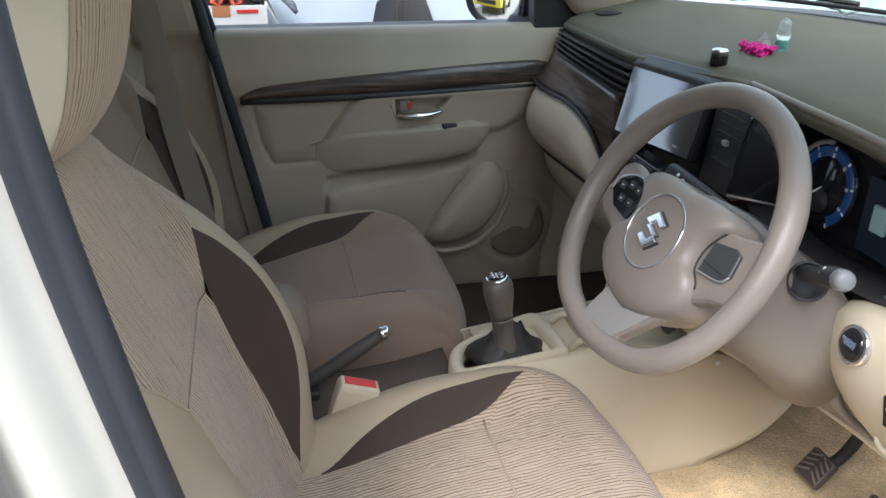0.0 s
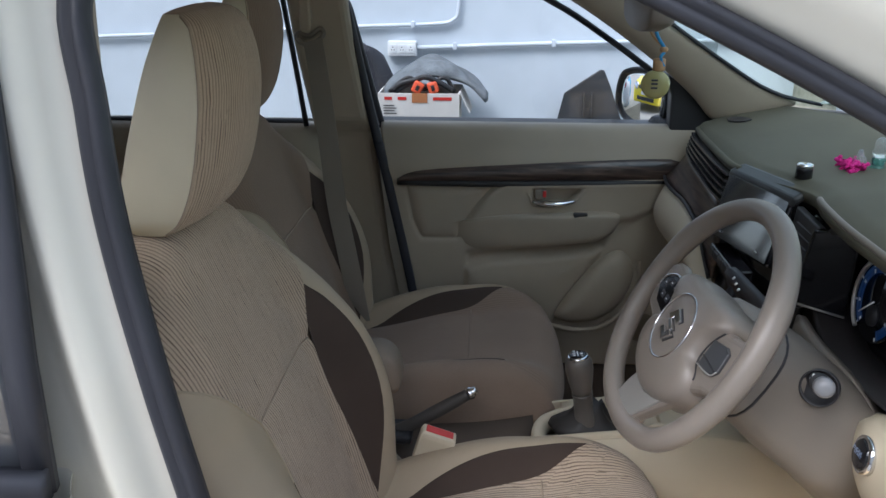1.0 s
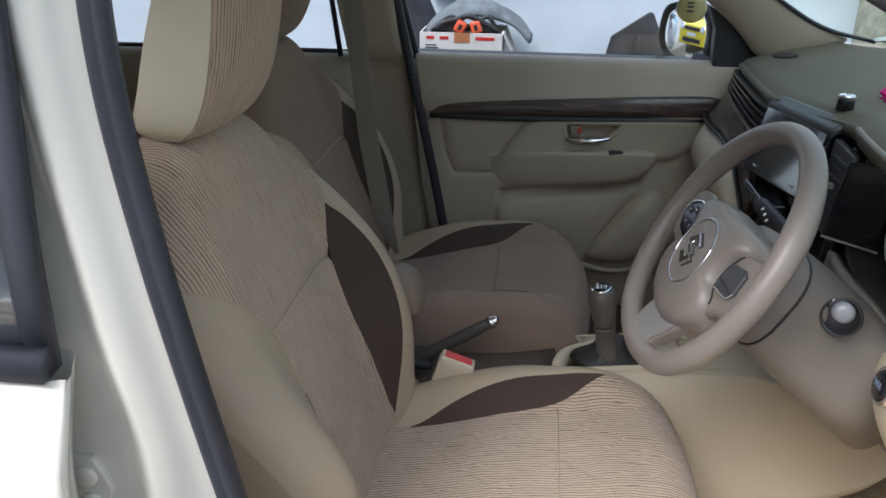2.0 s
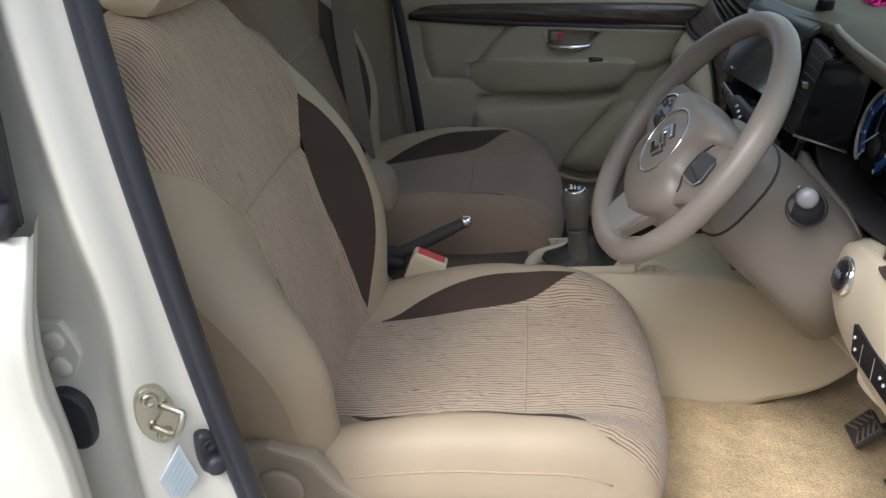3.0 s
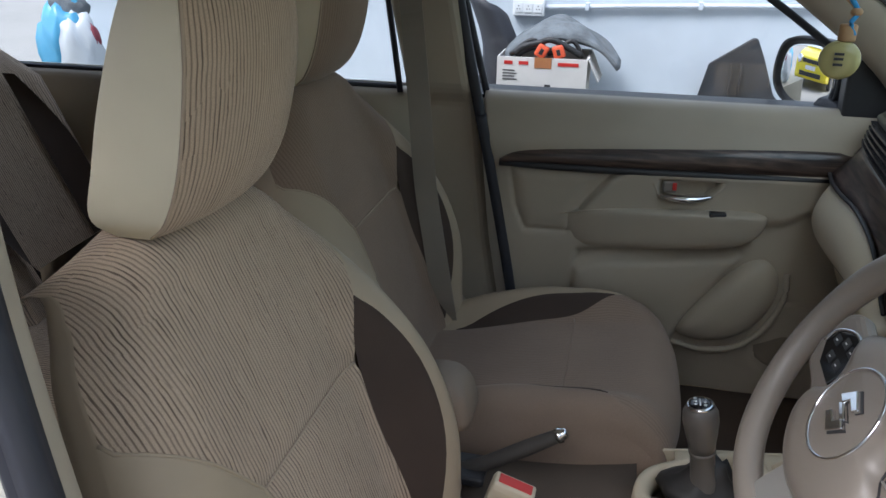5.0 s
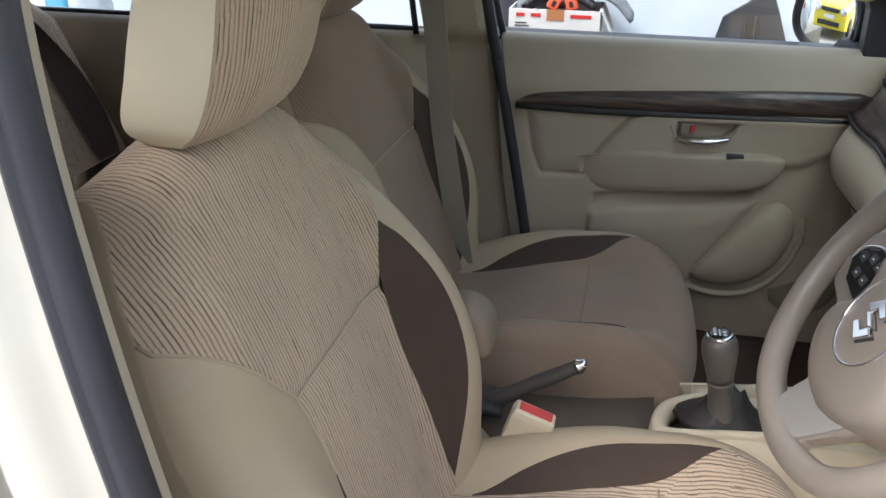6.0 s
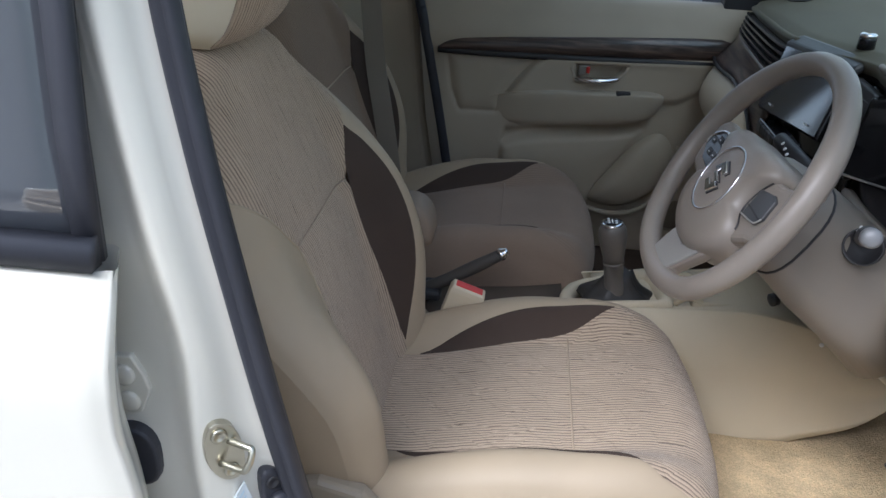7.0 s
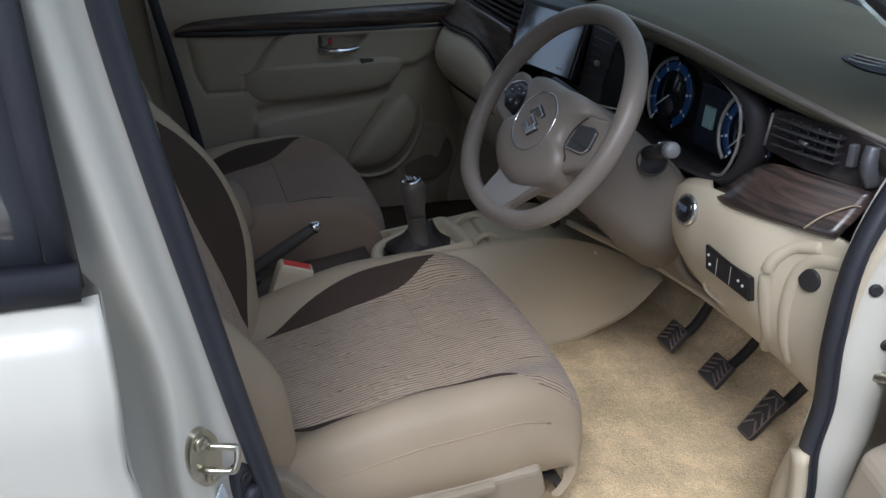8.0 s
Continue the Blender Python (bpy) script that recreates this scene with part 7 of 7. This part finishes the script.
CARD = grained("white_carton", (0.66, 0.63, 0.60), 0.8, 60, 0.3, 0.06)
TAPE = material("brown_tape", (0.42, 0.17, 0.07), 0.35)
box = root("carton_box", (0.03, 2.42, 0.55), "white printed carton holding bits of foam and straps", "box")
BX0, BX1, BT = -0.165, 0.205, 0.892
for lo, hi in (((BX0, 2.26, 0.55), (BX1, 2.266, BT)), ((BX0, 2.564, 0.55), (BX1, 2.57, BT)), ((BX0, 2.266, 0.55), (BX0 + 0.006, 2.564, BT)), ((BX1 - 0.006, 2.266, 0.55), (BX1, 2.564, BT)), ((BX0, 2.26, 0.552), (BX1, 2.57, 0.558))):
    block("panel", lo, hi, CARD, box, "", 0.001)
prism("flap", [(BX1, 2.27, BT), (BX1, 2.56, BT), (BX1 + 0.05, 2.56, BT - 0.11), (BX1 + 0.045, 2.27, BT - 0.09)], (0.004, 0, 0.002), CARD, box, "bent carton flap", 0.001)
block("tape", (-0.01, 2.2575, BT - 0.042), (0.06, 2.2605, BT + 0.001), TAPE, box, "brown tape", 0.0)
for x0, x1, z in ((-0.135, -0.10, 0.862), (-0.075, -0.035, 0.862), (0.085, 0.17, 0.862)):
    block("print_bar", (x0, 2.2578, z), (x1, 2.2602, z + 0.014), RED, box, "", 0.0)
for i in range(4):
    block("print_bar", (-0.14, 2.2578, 0.835 - i * 0.012), (-0.09 + 0.01 * (i % 2), 2.2602, 0.839 - i * 0.012), BLACK, box, "", 0.0)
block("print_mark", (0.035, 2.2578, 0.755), (0.06, 2.2602, 0.785), BLACK, box, "", 0.0)
FOAM = material("grey_foam_sheet", (0.15, 0.165, 0.18), 0.95)
relief(FOAM, 90, 0.8, 0.006)
vary(FOAM, 14, 0.25)
foam = root("foam_sheet", (0.09, 2.45, 0.85), "bent grey foam sheet lying over the carton", "foam sheet")


def foam_point(x, y):
    top = curve_at([(-0.15, 0.905), (-0.08, 0.965), (0.03, 1.020), (0.12, 1.015), (0.20, 0.975), (0.28, 0.915), (0.34, 0.845)], x)
    return Vector((x, y, top + 0.02 * noise.noise(Vector((x * 9, y * 7, 0))) - 0.10 * smooth01(2.40, 2.28, y) * smooth01(0.28, 0.10, x)))


v, f, _ = grid(foam_point, lin(-0.15, 0.335, 30), lin(2.33, 2.60, 14))
link("sheet", v, f, FOAM, foam, thick=0.018)
ORANGE = material("orange_plastic", (0.80, 0.12, 0.05), 0.4)
strap = root("orange_straps", (0.03, 2.33, 0.88), "orange and black strap fittings in the carton", "strap")
for x, r in ((0.015, 0.5), (0.085, -0.3)):
    block("fitting", (x - 0.026, 2.285, 0.885), (x + 0.022, 2.32, 0.940), ORANGE, strap, "orange fitting", 0.010, Matrix.Rotation(r, 3, "Y"))
    block("slot", (x - 0.010, 2.282, 0.90), (x + 0.006, 2.29, 0.925), BLACK, strap, "", 0.003, Matrix.Rotation(r, 3, "Y"))
tube("webbing", [(-0.10, 2.30, 0.90), (-0.06, 2.30, 0.93), (0.0, 2.31, 0.945), (0.05, 2.30, 0.96), (0.12, 2.31, 0.93), (0.17, 2.32, 0.90)], 0.013, BLACK, strap)
tube("webbing", [(-0.12, 2.32, 0.89), (-0.03, 2.32, 0.955), (0.04, 2.33, 0.90), (0.13, 2.33, 0.955), (0.18, 2.34, 0.89)], 0.010, BLACK, strap)
mat_roll = root("rubber_mat", (-0.25, 2.55, 0.55), "dark folded rubber mat against the wall", "mat")
v, f, _ = grid(lambda u, z: Vector((-0.30 + u * 0.15 - 0.05 * (z - 0.9) + 0.04 * math.sin(z * 9), 2.55 - 0.06 * math.sin(u * 3.0), 0.55 + (z - 0.55) * (1 - 0.17 * u * u))), lin(0, 1, 12), lin(0.55, 1.115, 14))
link("sheet", v, f, RUBBER, mat_roll, thick=0.02)
slab_m = material("dark_tinted_panel", (0.035, 0.037, 0.042), 0.2)
vary(slab_m, 8, 0.3)
slab = root("dark_board", (0.85, 2.6, 0.55), "dark glossy board with a pointed top leaning on the wall", "board")
prism("sheet", [(0.63, 2.56, 0.55), (0.665, 2.58, 0.68), (0.705, 2.60, 0.85), (0.875, 2.62, 0.962), (0.895, 2.62, 0.958), (0.93, 2.61, 0.88), (0.985, 2.59, 0.73), (1.05, 2.58, 0.66), (1.12, 2.56, 0.55)], (0, 0.012, 0), slab_m, slab, "", 0.006)
for x in (0.79, 0.83):
    block("rib", (x, 2.572, 0.66), (x + 0.012, 2.60, 0.86), slab_m, slab, "", 0.004)

# plastic bundle on the ledge behind the rear window
bundle = root("plastic_bundle", (-2.2, 2.35, 0.55), "blue and clear plastic bag stuffed with scraps", "bag")
BLUE_BAG = material("blue_plastic_sheet", (0.10, 0.38, 0.62), 0.25)
WHITE_BAG = material("white_plastic_sheet", (0.62, 0.66, 0.70), 0.25)
MAROON = material("maroon_cloth", (0.25, 0.05, 0.07), 0.8)


def bag(name, c, rx, ry, rz, mat, seed, label):
    rings = []
    for j in range(15):
        p = math.pi * j / 14
        ring = []
        for i in range(24):
            a = 2 * math.pi * i / 24
            d = Vector((math.sin(p) * math.cos(a), math.sin(p) * math.sin(a), math.cos(p)))
            k = 1 + 0.30 * noise.noise(d * 2.2 + Vector((seed, 0, 0))) + 0.10 * noise.noise(d * 6 + Vector((0, seed, 0)))
            ring.append(Vector(c) + Vector((d.x * rx * k, d.y * ry * k, max(d.z * rz * k, -rz * 0.9))))
        rings.append(ring)
    vv, ff = loft(rings)
    return link(name, vv, ff, mat, bundle, label)


bag("blue_sheet", (-2.25, 2.36, 0.80), 0.13, 0.12, 0.25, BLUE_BAG, 1.0, "crumpled blue sheet")
bag("clear_sheet", (-2.16, 2.32, 0.76), 0.10, 0.10, 0.22, WHITE_BAG, 4.0, "crumpled whitish sheet")
bag("grey_scrap", (-2.26, 2.40, 0.98), 0.10, 0.09, 0.09, FOAM, 7.0, "grey scrap on top")
bag("maroon_scrap", (-2.09, 2.33, 0.87), 0.03, 0.03, 0.06, MAROON, 9.0, "maroon cloth tip")

# yellow hatchback standing behind, seen in the wing mirror
hatch = root("yellow_hatchback", (-7.0, 2.7, 0.0), "bright yellow parked hatchback with a black grille", "car")
YPAINT = material("yellow_paint", (0.80, 0.66, 0.03), 0.25)
YPAINT.node_tree.nodes["Principled BSDF"].inputs["Coat Weight"].default_value = 0.6
HX, HY = -5.4, 2.70


def hp(x, y, z):
    return Vector((HX - x, HY + y, z))


rows = [(0.0, 0.66, 0.30, 0.62), (0.05, 0.72, 0.24, 0.80), (0.35, 0.76, 0.22, 0.92), (0.75, 0.78, 0.22, 1.0), (1.3, 0.78, 0.22, 1.02), (3.2, 0.78, 0.22, 1.02), (3.45, 0.72, 0.30, 0.95)]
v, f = loft([[hp(x, -w, lo), hp(x, w, lo), hp(x, w, hi - 0.1), hp(x, w - 0.1, hi), hp(x, -w + 0.1, hi), hp(x, -w, hi - 0.1)] for x, w, lo, hi in rows])
link("body", v, f, YPAINT, hatch, "yellow car body", False, bevel=0.04)
v, f = loft([[hp(x, -w, z), hp(x, w, z), hp(x + 0.0, w - 0.12, z2), hp(x + 0.0, -w + 0.12, z2)] for x, w, z, z2 in ((1.0, 0.70, 1.0, 1.02), (1.6, 0.70, 1.0, 1.46), (2.6, 0.70, 1.0, 1.50), (3.3, 0.68, 1.0, 1.06))])
link("cabin", v, f, YPAINT, hatch, "yellow cabin", False, bevel=0.04)
link("windscreen", [hp(1.03, -0.60, 1.06), hp(1.03, 0.60, 1.06), hp(1.52, 0.54, 1.44), hp(1.52, -0.54, 1.44)], [(0, 1, 2, 3)], TINT, hatch, "dark windscreen", False, thick=0.03)
block("grille", (HX - 0.02, HY - 0.40, 0.66), (HX + 0.03, HY + 0.40, 0.76), BLACK, hatch, "black grille", 0.01)
block("lower_grille", (HX - 0.02, HY - 0.48, 0.32), (HX + 0.03, HY + 0.48, 0.44), BLACK, hatch, "black lower grille", 0.01)
block("number_plate", (HX + 0.02, HY - 0.22, 0.50), (HX + 0.04, HY + 0.22, 0.60), MARK, hatch, "plain pale plate", 0.004)
for k in (-1, 1):
    disc_stack("headlight", hp(0.02, k * 0.55, 0.72), (1, 0, 0.2), [(0, 0.12), (0.04, 0.11), (0.06, 0.06)], CHROME, hatch, "clear headlight", 16)
    for x in (0.65, 2.8):
        disc_stack("wheel", hp(x, k * 0.70, 0.29), (0, k, 0), [(0, 0.28), (0.10, 0.29), (0.12, 0.24), (0.11, 0.10)], RUBBER, hatch, "black road wheel", 20)

# dark sheet added over the carpet to darken the passenger's footwell
footwell_sheet = root("footwell_dark_sheet", (0.5, 0.35, 0.38), "dark brown sheet added to darken the footwell before the passenger seat", "floor mat")
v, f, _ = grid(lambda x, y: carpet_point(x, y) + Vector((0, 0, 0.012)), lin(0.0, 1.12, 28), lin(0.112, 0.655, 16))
link("sheet", v, f, DARK_CLOTH, footwell_sheet, thick=0.01)

# ---- rest of the car's outside ----
for k in (-1, 1):
    y = k * (0.895 if k < 0 else 0.845)
    x0 = -1.0 if k < 0 else -1.31
    v, f, _ = grid(lambda x, z: Vector((x, y + k * 0.01 * math.sin((z - 0.36) * 4.5), z)), lin(-2.42, x0 - 0.006, 8), lin(0.36, 1.045, 10))
    link("quarter_panel", v, f, PAINT, car, "white painted quarter panel", thick=0.006)
    v, f, _ = grid(lambda x, z: Vector((x - 0.25 * (z - 1.05) * (1 if x < -2 else 0), y - k * (0.03 + 0.30 * (z - 1.05)), z)), lin(-2.34, x0 - 0.03, 6), lin(1.05, 1.46, 6))
    link("quarter_window", v, f, TINT if k < 0 else GLASS, car, "rear quarter glass")
    v, f, _ = grid(lambda x, z: Vector((x, k * (0.87 - 0.02 * smooth01(0.7, 1.02, z)), z)), lin(1.01, 1.48, 6), lin(0.34, 1.02, 8))
    link("front_wing", v, f, PAINT, car, "white painted front wing", thick=0.006)
    for x in (1.62, -1.62):
        tyre = disc_stack("wheel", (x, k * 0.70, 0.315), (0, k, 0), [(0.0, 0.24), (0.02, 0.305), (0.16, 0.312), (0.185, 0.29), (0.186, 0.215)], RUBBER, car, "black tyre", 32)
        disc_stack("rim", (x, k * 0.70, 0.315), (0, k, 0), [(0.10, 0.21), (0.182, 0.212), (0.186, 0.20), (0.165, 0.18), (0.172, 0.06), (0.18, 0.02)], SATIN, tyre, "silver wheel rim", 24)
    disc_stack("headlight", (2.16, k * 0.60, 0.74), (0.9, k * 0.35, 0.15), [(0, 0.12), (0.05, 0.11), (0.07, 0.05)], CHROME, car, "clear headlight", 20)
    block("tail_lamp", (-2.52, k * 0.80 - 0.06, 0.95), (-2.46, k * 0.80 + 0.02, 1.35), RED, car, "red tail lamp", 0.01)
v, f, _ = grid(lambda y, z: Vector((-2.48 + 0.28 * (z - 1.0), y * (1 - 0.18 * (z - 1.0)), z)), lin(-0.74, 0.74, 6), lin(1.0, 1.52, 6))
link("rear_window", v, f, TINT, car, "dark tinted rear window", thick=0.006)
block("front_grille", (2.25, -0.42, 0.55), (2.31, 0.42, 0.70), BLACK, car, "black grille", 0.01)
block("rear_bumper", (-2.62, -0.82, 0.34), (-2.45, 0.82, 0.62), PAINT, car, "white rear bumper", 0.04)

# black rubber plugs on the front pillar beside the seal
for at, n in (((0.907, -0.781, 0.875), (-0.52, -0.84, 0.16)), ((0.932, -0.802, 0.800), (-0.13, -0.99, 0.1))):
    stop = root("pillar_plug", at, "small black rubber plug in the white front pillar", "rubber plug")
    disc_stack("plug", at, n, [(-0.002, 0.0085), (0.002, 0.0085), (0.0035, 0.006), (0.0025, 0.003), (0.0025, 0.0005)], BLACK, stop, "", 16)
